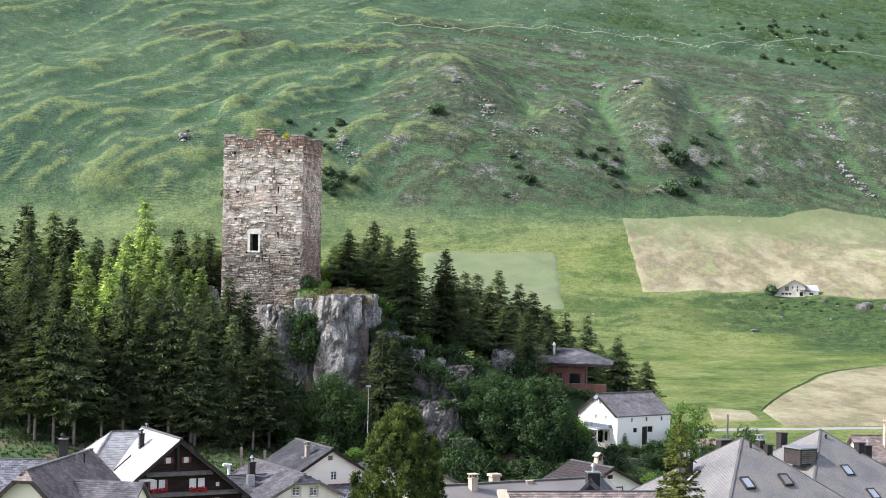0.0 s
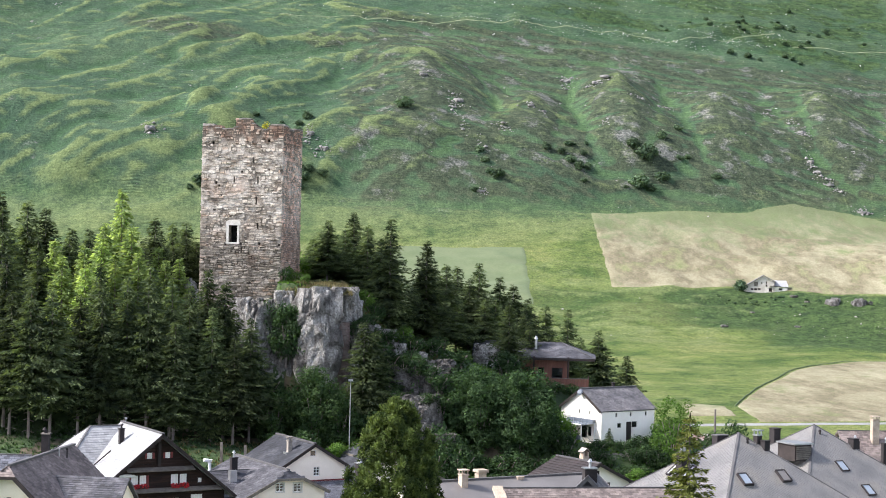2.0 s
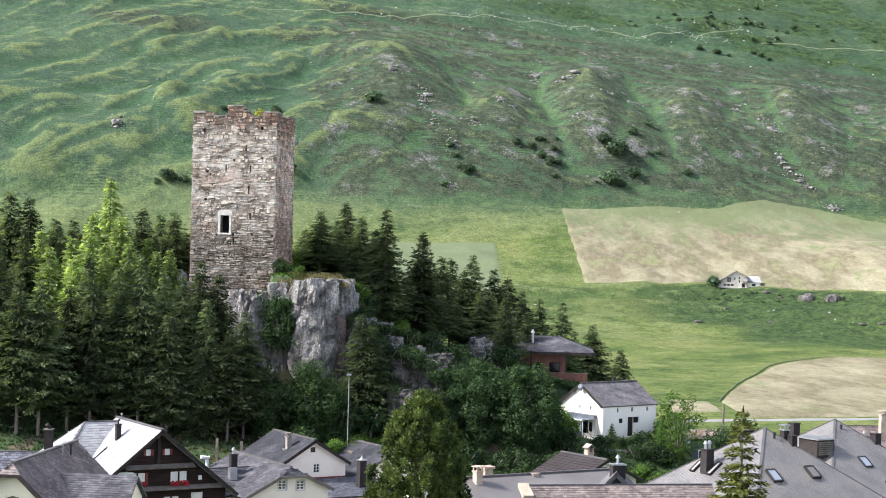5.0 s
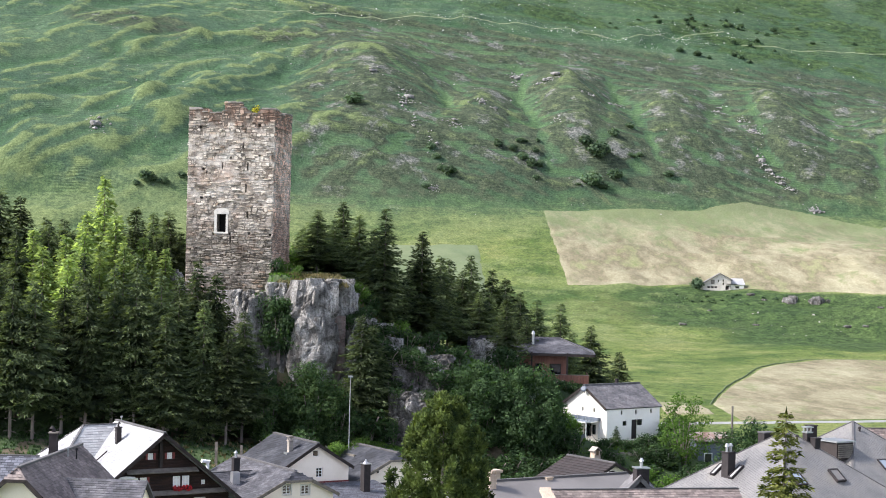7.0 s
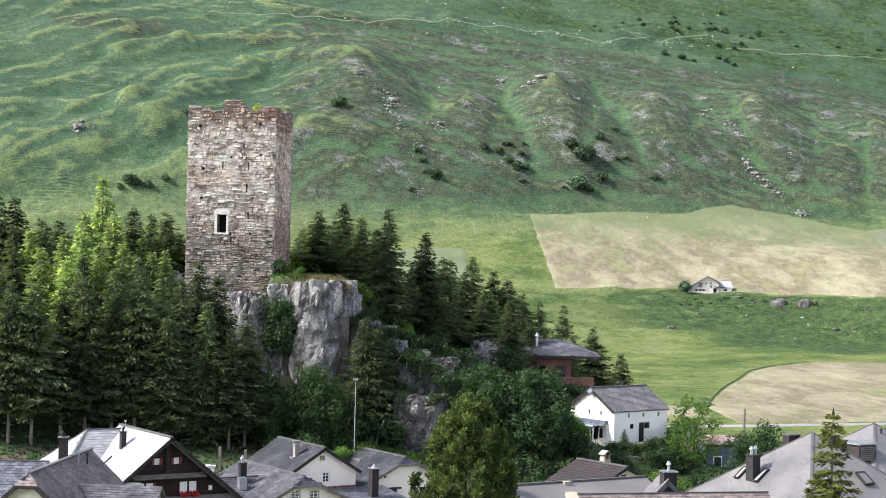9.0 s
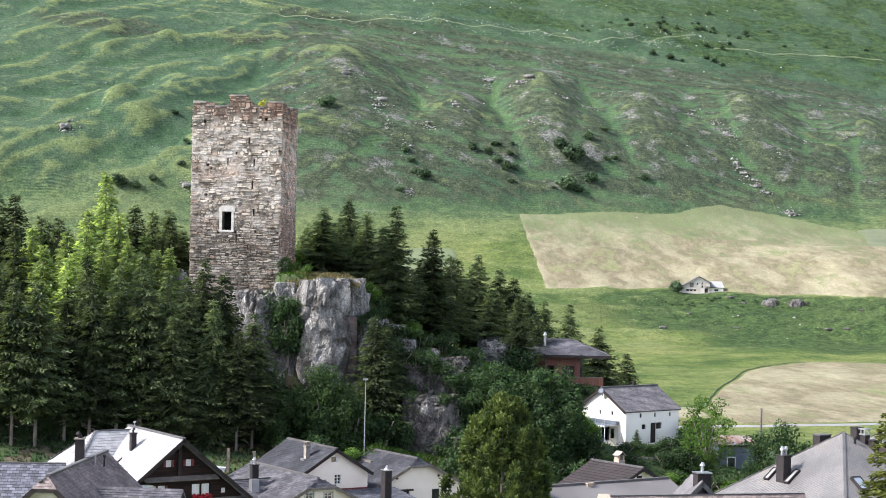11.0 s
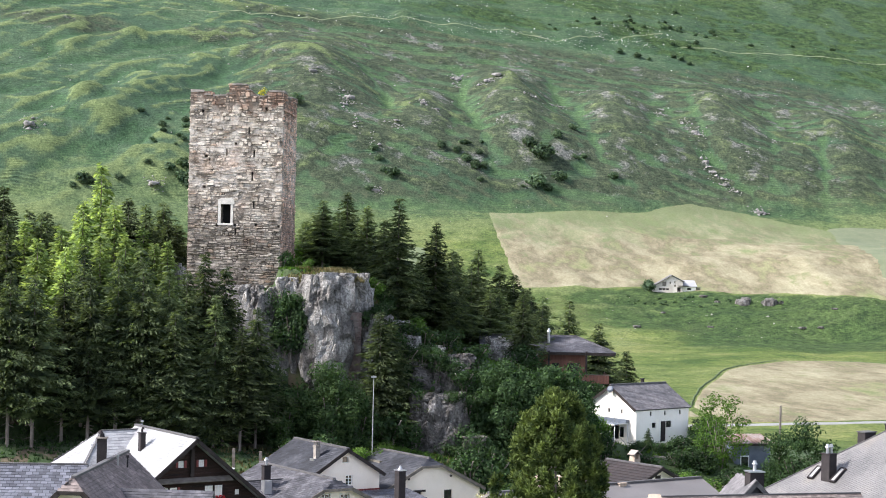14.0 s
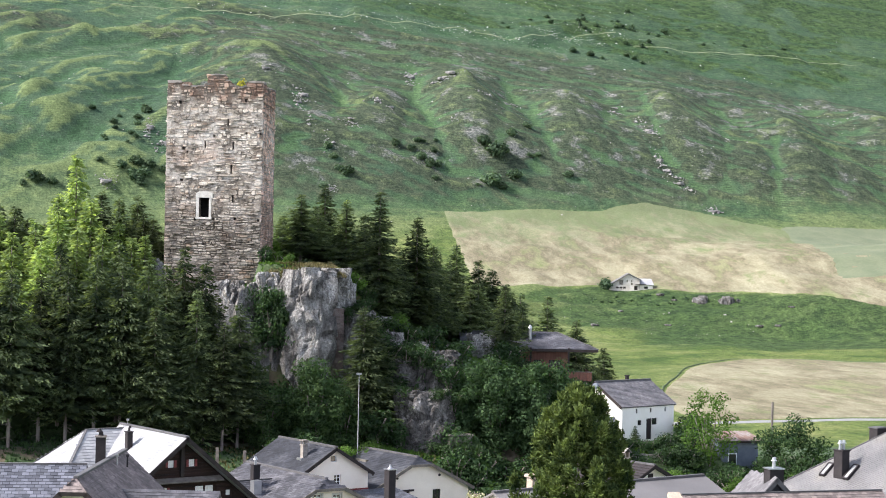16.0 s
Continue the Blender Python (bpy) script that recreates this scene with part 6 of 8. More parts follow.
chimney(jhouse, at(JI, 20.7, 142.75), 0.75, 0.75, 10.8, 12.95, CHIM_BLACK, "pots", label="dark sheet chimney with two steel cowls")
chimney(jhouse, at(JI, 24.1, 144.6), 1.15, 0.7, 12.5, 14.35, CHIM_BLACK, "plate", COPPER, "broad sheet-clad ventilation box")
chimney(jhouse, at(JI, 26.95, 143.3), 0.5, 0.5, 12.8, 14.55, CHIM_BLACK, "hood", STEEL, "dark sheet chimney with a pale hood")
chimney(jhouse, at(JI, 27.5, 142.9), 0.55, 0.55, 12.6, 14.15, CHIM_BLACK, "plate")
chimney(j2house, at(J2I, 32.3, 161.2), 0.75, 0.7, 11.0, 13.3, CHIM_BLACK, "plate")
chimney(j2house, at(J2I, 39.05, 158.9), 0.7, 0.7, 11.0, 12.75, CHIM_BLACK, "plate")
for _h, _inv, _x, _y, _z in ((jhouse, JI, 26.0, 142.7, 13.9), (j2house, J2I, 35.9, 158.8, 13.0)):
    _bm, _c = bmesh.new(), _inv @ Vector((_x, _y, _z))
    tube(_bm, _c.x, _c.y, _z - 0.2, _z + 0.35, 0.09)
    tube(_bm, _c.x, _c.y, _z + 0.35, _z + 0.55, 0.14, 0.1)
    part("vent_pipe", _bm, CHIM_BLACK, _h)
_c = J2I @ Vector((33.2, 155.7, 0))
_hm = Matrix.Translation((_c.x, _c.y, 0))
hatch = part("dormer", boxes((-0.95, 0.95, -0.7, 1.6, 11.1, 12.55), m=_hm), WOOD_DARK, j2house, "louvred dormer with a flat pale cap")
part("dormer_cap", boxes((-1.1, 1.1, -0.85, 1.7, 12.55, 12.68), m=_hm), STEEL, hatch)
for _k in range(7):
    part("louvre", boxes((-0.82, 0.82, -0.78, -0.705, 11.25 + 0.17 * _k, 11.37 + 0.17 * _k), m=_hm), WOOD_GREY, hatch)

# the brown-roofed house beyond
khouse = thing("house", "house with a brownish slate roof beside the valley road", "house", pose(48.2, 200.5, 0, 0, 0, 6))
hip_roof(khouse, (0, 0, 9.2), (16, 0, 9.2), 6.0, 4.4, SLATE_BROWN, SLATE_BROWN, (False, False), (0.5, 0.3), 121)
part("wall", boxes((0.5, 15.6, -5.2, 5.2, -2, 4.9)), PLASTER_CREAM, khouse)
_bm = bmesh.new()
panel(_bm, Matrix.Translation((0.5, 0, 0)) @ pose(0, 0, 0, 0, 0, -90), -5.2, 5.2, 4.9, lambda x: 9.0 - 0.733 * abs(x))
part("gable_wall", _bm, PLASTER_CREAM, khouse)
_ki = khouse.matrix_world.inverted()
for _x, _y, _z, _m in ((52.25, 199.4, 10.6, CHIM_CREAM), (49.2, 196.4, 8.4, CHIM_BLACK), (52.6, 196.0, 8.3, CHIM_BLACK)):
    chimney(khouse, at(_ki, _x, _y), 0.8, 0.8, 5.5, _z, _m, "hood" if _m is CHIM_CREAM else "pot", label="banded chimney with a hood" if _m is CHIM_CREAM else "")

# the white house under the wood
WH = pose(19.3 + 0.25, 211.4 + 0.14, 0, 0, 0, -54.8)
_g = lambda s: (s - 0.05)
WR = [(4.05, 4.95, 6.35, 8.62), (4.95, 5.85, 7.9, 8.62), (2.6, 3.25, 7.95, 8.5), (2.25, 2.55, 9.25, 9.75), (4.6, 4.9, 9.25, 9.75), (7.1, 7.4, 9.25, 9.75)]
whouse, WRm, WLm = gable_house("house", "white-rendered house with grey shingled roof and glass porch", WH, 8.7, 4.8, 12.5, 0.63, 3.9, 3.9, PLASTER_WHITE, SLATE_GREY, SLATE_GREY, of=0.25, ob_=0.25, eave=0.18, tile=(0.34, 0.22), front=[(1.4, 1.7, 9.45, 9.95), (-0.5, -0.2, 9.45, 9.95), (0.2, 1.2, 6.6, 8.3)], right=WR, seed=131, verge=WOOD_DARK)
part("door", boxes((4.05, 4.95, 0.1, 0.18, 6.35, 8.62), m=WRm), WOOD_DARK, whouse, "dark brown front door")
window(whouse, WRm, *WR[1], WOOD_DARK, cols=1, rows=1, t=0.08)
window(whouse, WRm, *WR[2], WOOD_DARK, cols=1, rows=1, t=0.08)
for _w in WR[3:]:
    window(whouse, WRm, *_w, WOOD_GREY, cols=1, rows=1, t=0.05)
for _w in ((1.4, 1.7, 9.45, 9.95), (-0.5, -0.2, 9.45, 9.95)):
    window(whouse, Matrix.Identity(4), *_w, WOOD_GREY, cols=1, rows=1, t=0.05)
part("door_step", boxes((4.0, 5.0, -0.9, -0.01, 5.6, 6.2), m=WRm), CONCRETE, whouse)
part("plinth_ledge", boxes((5.0, 8.6, -0.1, -0.004, 5.6, 6.0), m=WRm), PLASTER_WHITE, whouse)
chimney(whouse, Matrix.Translation((-0.5, 5.6, 0)), 0.3, 0.3, 12.0, 12.95, CHIM_BLACK, "plate")
porch = part("porch", boxes((-1.9, 2.6, -2.2, -0.01, 4.6, 6.15)), PLASTER_WHITE, whouse, "glazed white steel porch on a plinth")
for _x in (-1.9, -0.45, 1.05, 2.52):
    part("post", boxes((_x, _x + 0.08, -2.2, -2.12, 6.15, 8.35)), WHITE_PAINT, porch)
    part("roof_beam", boxes((_x, _x + 0.07, -2.35, -0.01, 8.4, 8.48)), WHITE_PAINT, porch)
for _x in (-1.9, 2.52):
    part("post", boxes((_x, _x + 0.08, -0.12, -0.02, 6.15, 8.35)), WHITE_PAINT, porch)
part("roof_edge", boxes((-2.0, 2.7, -2.4, -2.3, 8.36, 8.48)), WHITE_PAINT, porch)
part("porch_roof", boxes((-1.95, 2.65, -2.28, -0.02, 8.49, 8.53)), GLASS_SKY, porch, "glass porch roof reflecting the sky")
part("pane", boxes((-1.8, 2.5, -2.17, -2.15, 6.2, 7.1)), BLUE_PAINT, porch)
part("porch_window", boxes((0.1, 0.9, -0.06, -0.02, 6.6, 8.0)), GLASS_DARK, porch)
part("porch_window", boxes((1.45, 1.95, -0.06, -0.02, 6.9, 8.0)), GLASS_DARK, porch)
part("terrace_slab", boxes((-2.0, 2.7, -0.5, -0.02, 8.55, 8.9)), BLUE_PAINT, porch)
for _x in (-1.9, -0.4, 1.1, 2.5):
    part("rail_post", boxes((_x, _x + 0.04, -2.2, -2.16, 8.5, 9.35)), STEEL, porch)
part("rail", boxes((-1.9, 2.54, -2.2, -2.16, 9.3, 9.34)), STEEL, porch)
part("rail", boxes((2.5, 2.54, -2.2, -0.1, 9.3, 9.34)), STEEL, porch)
for _k in range(5):
    part("stair_tread", boxes((2.65 + 0.28 * _k, 2.93 + 0.28 * _k, -2.1, -1.3, 5.9 - 0.2 * _k, 5.96 - 0.2 * _k)), STEEL, porch)
_bm = bmesh.new()
bar(_bm, (2.65, -2.12, 7.0), (4.1, -2.12, 5.9), 0.05, 0.05)
bar(_bm, (2.65, -1.28, 7.0), (4.1, -1.28, 5.9), 0.05, 0.05)
part("stair_rail", _bm, STEEL, porch)
dish = thing("satellite_dish", "grey satellite dish on the white gable", "satellite dish", WH @ Matrix.Translation((0.2, -0.45, 12.1)))
_bm = bmesh.new()
tube(_bm, 0, 0, 0, 0.1, 0.38, 0.26, 16, m=pose(0, 0, 0, 60, 0, 20))
tube(_bm, 0, 0.2, -0.6, 0.0, 0.04)
part("bowl", _bm, BLUE_PAINT, dish)

# the brown chalet with a balcony on the shoulder of the hill
mhouse = thing("house", "brown boarded house with a broad hipped roof and balcony", "house", pose(9.0, 229.2, 0, 0, 0, -6))
hip_roof(mhouse, (-2, 0, 17.1), (9.6, 0, 17.1), 4.4, 1.75, SLATE, SLATE_DARK, (False, True), (0.5, 0.3), 141, thick=0.3)
part("wall", boxes((-2, 10.6, -3.2, 3.2, 8, 15.5)), WOOD_RED, mhouse, "red-brown boarded wall")
balcony = part("balcony", boxes((6.0, 13.2, -5.0, 1.0, 11.7, 11.9)), WOOD_DARK, mhouse, "timber balcony with a boarded parapet")
for _k in range(36):
    part("board", boxes((6.0 + 0.2 * _k, 6.18 + 0.2 * _k, -5.03, -4.96, 11.75, 12.75)), WOOD_RED, balcony)
for _k in range(30):
    part("board", boxes((13.14, 13.21, -4.95 + 0.2 * _k, -4.77 + 0.2 * _k, 11.75, 12.75)), WOOD_RED, balcony)
part("hand_rail", boxes((5.95, 13.25, -5.06, -4.92, 12.75, 12.83)), WOOD_GREY, balcony)
part("post", boxes((10.4, 10.6, -4.95, -4.75, 11.9, 15.5)), WOOD_DARK, balcony)
part("post", boxes((6.0, 6.2, -4.95, -4.75, 11.9, 15.5)), WOOD_DARK, balcony)
part("fascia", boxes((-2, 13.9, -4.45, -4.36, 15.02, 15.3)), WOOD_DARK, mhouse)
for _a, _b in ((6.6, 7.4), (8.4, 9.8)):
    window(mhouse, Matrix.Translation((0, -3.25, 0)), _a, _b, 12.0 if _a > 8 else 12.6, 14.0, WOOD_DARK, cols=1, rows=1, t=0.08, set_in=-0.04)
_mi = mhouse.matrix_world.inverted()
_c = _mi @ Vector((15.0, 226.6, 0))
_bm = bmesh.new()
tube(_bm, _c.x, _c.y, 15.8, 17.6, 0.17)
tube(_bm, _c.x, _c.y, 17.6, 17.75, 0.26, 0.2)
tube(_bm, _c.x, _c.y, 17.75, 18.0, 0.17, 0.12)
part("flue", _bm, STEEL, mhouse, "shiny steel flue")

# the garden shed and the beds below the white house
shed = thing("shed", "blue-grey garden shed with a rusty sheet roof", "shed", pose(33.4, 206.6, 2.2, 0, 0, 8))
part("wall", boxes((-2.0, 2.2, -1.6, 1.6, 0, 4.6)), BLUE_PAINT, shed)
_bm = bmesh.new()
slab(_bm, [(-2.4, -2.0, 4.75), (2.6, -2.0, 4.75), (2.6, 2.0, 5.35), (-2.4, 2.0, 5.35)], 0.1)
part("roof", _bm, RUST, shed, "rusty sheet roof")
for _k in range(12):
    _bm = bmesh.new()
    bar(_bm, (-2.35 + 0.44 * _k, -2.02, 4.82), (-2.35 + 0.44 * _k, 2.02, 5.42), 0.07, 0.06)
    part("roof_seam", _bm, RUST, shed)
part("fascia", boxes((-2.42, 2.62, -2.06, -2.0, 4.5, 4.74)), WOOD_DARK, shed)
_sw = part("window", boxes((-1.3, -0.3, -1.68, -1.6, 2.2, 3.4)), WHITE_PAINT, shed)
part("pane", boxes((-1.2, -0.4, -1.72, -1.685, 2.3, 3.3)), GLASS_DARK, _sw)
rear_shed = thing("shed", "small shed with a dull red-brown roof", "shed", pose(37.5, 224, 1.5, 0, 0, 20))
part("wall", boxes((-2.5, 2.5, -1.5, 1.5, 0, 3.2)), WOOD_GREY, rear_shed)
_bm = bmesh.new()
slab(_bm, [(-2.8, -1.9, 3.2), (2.8, -1.9, 3.2), (2.8, 0, 4.3), (-2.8, 0, 4.3)], 0.1)
slab(_bm, [(-2.8, 1.9, 3.2), (2.8, 1.9, 3.2), (2.8, 0, 4.3), (-2.8, 0, 4.3)], 0.1)
part("roof", _bm, BROWN_TILE, rear_shed)
_rng = random.Random(77)
terrace = thing("dry_stone_wall", "low dry-stone wall of the terraced garden", "wall", pose(19.6, 201.6, 0, 0, 0, 9))
_bm = bmesh.new()
for _row in range(6):
    _x = 0.25 * _row * _rng.uniform(0.5, 1.5)
    while _x < 7.5 - 0.5 * _row:
        _w, _z = _rng.uniform(0.25, 0.75), 4.2 + 0.24 * _row + _rng.uniform(-0.05, 0.05)
        if _rng.random() < 0.86:
            cube(_bm, _x + 0.03, _x + _w, 0.16 * _row - _rng.uniform(0, 0.16), 0.9 + 0.12 * _row, _z, _z + _rng.uniform(0.18, 0.32))
        _x += _w
part("masonry", _bm, RUBBLE, terrace, kind="stuff")
bunker = thing("concrete_wall", "stained concrete retaining wall below the cliff", "wall", pose(2.9, 198.4, 5.0, 0, 0, 6))
part("slab", boxes((-1.3, 1.0, 0, 1.4, 0, 2.9)), CONCRETE, bunker)
part("cap", boxes((-1.4, 1.1, -0.1, 1.5, 2.9, 3.02)), CONCRETE, bunker)
skip = thing("street_sign", "yellow sign behind the slate roofs", "sign", pose(-5.6, 190.5, 5.4))
part("post", boxes((-0.05, 0.05, -0.05, 0.05, 0, 1.2)), STEEL, skip)
part("board", boxes((-0.45, 0.45, -0.04, 0.04, 1.0, 1.4)), YELLOW, skip)
kiosk = thing("concrete_hut", "small grey concrete hut by the lamp", "hut", pose(-7.0, 191.6, 4.2, 0, 0, VILLAGE))
part("body", boxes((-1.1, 1.1, -0.9, 0.9, 0, 2.2)), CONCRETE, kiosk)

# the barn on the terrace
barn = thing("barn", "pale stone barn with a lopsided gable on the hay terrace", "barn", pose(130.8, 635.5, 14.8, 0, 0, -11))
_bt = lambda x: 6.1 + (0.6 * x if x < 0 else -0.5 * x)
_bm = bmesh.new()
panel(_bm, Matrix.Identity(4), -7.2, 4.0, 0, _bt, [(-4.6, -3.6, 0.9, 1.6), (-3.3, -2.3, 0.9, 1.6), (-2.0, -1.0, 0.9, 1.6), (-3.4, -2.0, 2.3, 4.0), (0.9, 1.4, 2.2, 3.0), (2.0, 3.2, 0.4, 2.0), (0.9, 1.3, 3.4, 4.2), (-0.8, -0.4, 3.2, 4.0)])
part("front_wall", _bm, surface("barn_stone", [(0.42, 0.38, 0.33), (0.58, 0.54, 0.48)], 2, 0.3, 0.9, 0.4, 0.05), barn)
part("body", boxes((-7.0, 3.9, 0.35, 13, -0.5, 1.4)), WOOD_DARK, barn)
part("barn_door", boxes((-3.4, -2.0, 0.1, 0.2, 2.3, 4.0)), WOOD_GREY, barn)
for _f in ([(0, -0.6, 6.5), (0, 13.5, 6.5), (-7.8, 13.5, 1.82), (-7.8, -0.6, 1.82)], [(0, -0.6, 6.5), (0, 13.5, 6.5), (4.6, 13.5, 4.2), (4.6, -0.6, 4.2)]):
    _bm = bmesh.new()
    slab(_bm, _f, 0.25)
    part("roof", _bm, STONE_ROOF, barn)
part("annex", boxes((4.0, 8.8, 0.8, 8.0, -0.4, 2.3)), PLASTER_WHITE, barn)
part("annex_window", boxes((5.6, 7.0, 0.76, 0.81, 1.0, 1.8)), GLASS_DARK, barn)
_bm = bmesh.new()
slab(_bm, [(3.9, 0.2, 2.4), (9.2, 0.2, 2.4), (8.4, 5.0, 4.6), (3.9, 5.0, 4.6)], 0.2)
part("annex_roof", _bm, SLATE_PALE, barn, "pale sheet roof of the annex")
part("lean_to_roof", boxes((2.2, 6.2, -0.8, 0.5, 2.5, 2.65)), BROWN_TILE, barn)
far_hut = thing("hut", "tiny stone hut far off in the meadow", "hut", pose(296, 640, ground_at(296, 640)))
part("body", boxes((-4, 4, -2, 2, 0, 2.4)), RUBBLE, far_hut)

# the street lamp and a utility pole
lamp = thing("street_lamp", "tall grey steel street lamp with a flat head", "street lamp", pose(-8.08, 193.3, 5.6))
_bm = bmesh.new()
tube(_bm, 0, 0, 0, 8.7, 0.055, 0.032)
part("pole", _bm, LAMP_GREY, lamp)
head = part("lamp_head", boxes((-0.26, 0.24, -0.16, 0.16, 8.66, 8.8)), STEEL, lamp)
part("lens", boxes((-0.28, 0.22, -0.15, 0.15, 8.62, 8.655)), GLASS_SKY, head)
pole = thing("utility_pole", "weathered wooden pole among the garden bushes", "pole", pose(32.0, 190, 1.0))
_bm = bmesh.new()
tube(_bm, 0, 0, 0, 11.3, 0.16, 0.11)
part("shaft", _bm, WOOD_GREY, pole)
for _x, _y, _h in ((-21.5, 186.5, 2.6), (-19.0, 187.0, 2.4), (-17.0, 187.5, 2.5)):
    _p = thing("fence_post", "weathered stone fence post at the wood's edge", "post", pose(_x, _y, ground_at(_x, _y) - 0.3), "posts along the wood")
    part("shaft", boxes((-0.14, 0.14, -0.14, 0.14, 0, _h)), WOOD_GREY, _p)

# ---- trees and bushes ----


def spruce_mesh(name, seed, h, r, gap=0.36, per=8, droop=0.28, blade=0.42, bare=0.1, mat=None, lift=0.0, fat=1.0, fan=0.42, tilt=0.6, free=0.6, dense=5.0):
    """Trunk and crown of a conifer: drooping boughs all round, each a fan of needle sprays whose tips turn up."""
    rng = np.random.RandomState(seed)
    V = []
    z = h * bare
    while z < h - 0.15:
        f = (z - h * bare) / (h * (1 - bare))
        rad = r * (1 - f) ** 0.95 * rng.uniform(0.88, 1.08) + 0.12
        if f < 0.1:
            rad *= 0.62 + 3.8 * f
        n = max(4, int(per * (0.5 + 0.5 * (1 - f)) + rng.rand()))
        a0 = rng.rand() * 6.28
        for k in range(n):
            a = a0 + 6.283 * k / n + rng.uniform(-0.35, 0.35)
            L = rad * (rng.uniform(0.35, 1.0) if rng.rand() < 0.6 else rng.uniform(0.85, 1.2))
            out = np.array([math.cos(a), math.sin(a), 0.0])
            side = np.array([-out[1], out[0], 0.0])
            z0 = z + rng.uniform(-free, free) * gap * (1 + (1 - f))
            dr = droop * rng.uniform(0.6, 1.4)
            c = max(5, int(L * dense / blade))
            st = rng.uniform(0.12, 1.0, c) ** 0.75
            across = rng.uniform(-1, 1, c)
            p = out * (L * st)[:, None] + side * (across * (0.06 + fan * L * st ** 0.6 * (1 - 0.85 * st)))[:, None]
            p[:, 2] = z0 + lift * L * st - dr * L * st + 0.55 * dr * L * st * st + 0.1 + rng.uniform(-0.12, 0.12, c) - 0.12 * np.abs(across)
            w = blade * rng.uniform(0.65, 1.3, c)
            d = out * rng.uniform(0.7, 1.0, c)[:, None] + side * (np.sign(across) * rng.uniform(0.1, 0.6, c))[:, None]
            d[:, 2] = rng.uniform(-0.6, 0.2, c)
            q = np.cross(d, np.stack([rng.uniform(-tilt, tilt, c), rng.uniform(-tilt, tilt, c), np.ones(c)], 1))
            q = q / np.linalg.norm(q, axis=1)[:, None] * (0.145 * w * fat)[:, None]
            w = w[:, None]
            for g in (-0.5, 0.5):
                e = out * (L * 0.62) + side * (g * L * 0.3)
                root, e[2] = np.array([0, 0, z0 + 0.12]), z0 + (lift - dr * 0.7) * L * 0.62 + rng.uniform(-0.15, 0.1)
                wide = np.cross(e - root, [rng.uniform(-0.9, 0.9), rng.uniform(-0.9, 0.9), 1.0])
                wide = wide / np.linalg.norm(wide) * L * 0.13
                half = (root + e) * 0.5
                V.append(np.array([[root, half + wide, e, half - wide]]))
            V.append(np.stack([p - d * w * 0.1, p + d * w * 0.5 + q, p + d * w, p + d * w * 0.5 - q], 1))
        z += gap * rng.uniform(0.75, 1.25) * (1.0 - 0.35 * f)
    for k in range(5):
        a = 6.283 * k / 5
        o = np.array([math.cos(a) * 0.1, math.sin(a) * 0.1, 0])
        V.append(np.array([[(0, 0, h - 0.7), o + (0, 0, h - 0.45), (0, 0, h + 0.05), -o * 0.5 + (0, 0, h - 0.45)]]))
    crown = quad_mesh("crown", np.concatenate(V), mat or SPRUCE)
    bm = bmesh.new()
    tube(bm, 0, 0, -1.5, h * 0.5, 0.0095 * h + 0.04, 0.007 * h + 0.02, 8)
    tube(bm, 0, 0, h * 0.5, h - 0.4, 0.007 * h + 0.02, 0.02, 8)
    for k in range(10):
        a, zz = rng.rand() * 6.28, h * rng.uniform(0.04, bare + 0.04)
        bar(bm, (0, 0, zz), (math.cos(a) * r * 0.13, math.sin(a) * r * 0.13, zz - 0.15), 0.04, 0.04)
    trunk = bpy.data.meshes.new("trunk")
    bm.to_mesh(trunk)
    bm.free()
    trunk.materials.append(BARK)
    return trunk, crown


def leafy_mesh(name, seed, lobes, leaf, density, mat, slim=0.55, up=0.25, rise=0.0):
    """A crown of leaf sprays on the shells of uneven lobes (x, y, z, rx, ry, rz)."""
    rng = np.random.RandomState(seed)
    V = []
    for x, y, z, rx, ry, rz in lobes:
        n = int(density * (rx * ry + ry * rz + rx * rz) / 3 * 12.57)
        d = rng.normal(size=(n, 3))
        d /= np.linalg.norm(d, axis=1)[:, None]
        bump = 1 + 0.22 * (np.sin(d[:, 0] * 5 + seed) * np.sin(d[:, 1] * 6 + 1.3) + np.sin(d[:, 2] * 7 + 2))
        rad = (rng.uniform(0.68, 1.06, n) * bump)[:, None]
        p = np.array([x, y, z]) + d * rad * np.array([rx, ry, rz])
        nrm = d + rng.normal(size=(n, 3)) * 0.55 + np.array([0, 0, up])
        nrm /= np.linalg.norm(nrm, axis=1)[:, None]
        t = np.cross(nrm, rng.normal(size=(n, 3))) if not rise else d * 0.8 + rng.normal(size=(n, 3)) * 0.35 + np.array([0, 0, rise])
        t /= np.linalg.norm(t, axis=1)[:, None]
        b = np.cross(nrm, t)
        b /= np.linalg.norm(b, axis=1)[:, None]
        s = (leaf * rng.uniform(0.55, 1.3, n))[:, None]
        V.append(np.stack([p - t * s, p - b * s * slim, p + t * s + nrm * s * 0.25, p + b * s * slim], 1))
    return quad_mesh("crown", np.concatenate(V), mat)


def lobes_in(rng, n, size, r, base=0.0):
    """Lobes filling a rounded body of the given half sizes."""
    out = []
    for _ in range(n):
        d = rng.normal(size=3)
        d = d / np.linalg.norm(d) * rng.uniform(0.25, 0.8) ** 0.5
        q = r * rng.uniform(0.7, 1.25)
        out.append((d[0] * size[0], d[1] * size[1], base + size[2] * (1 + d[2] * 0.9), q, q, q * 0.85))
    return out


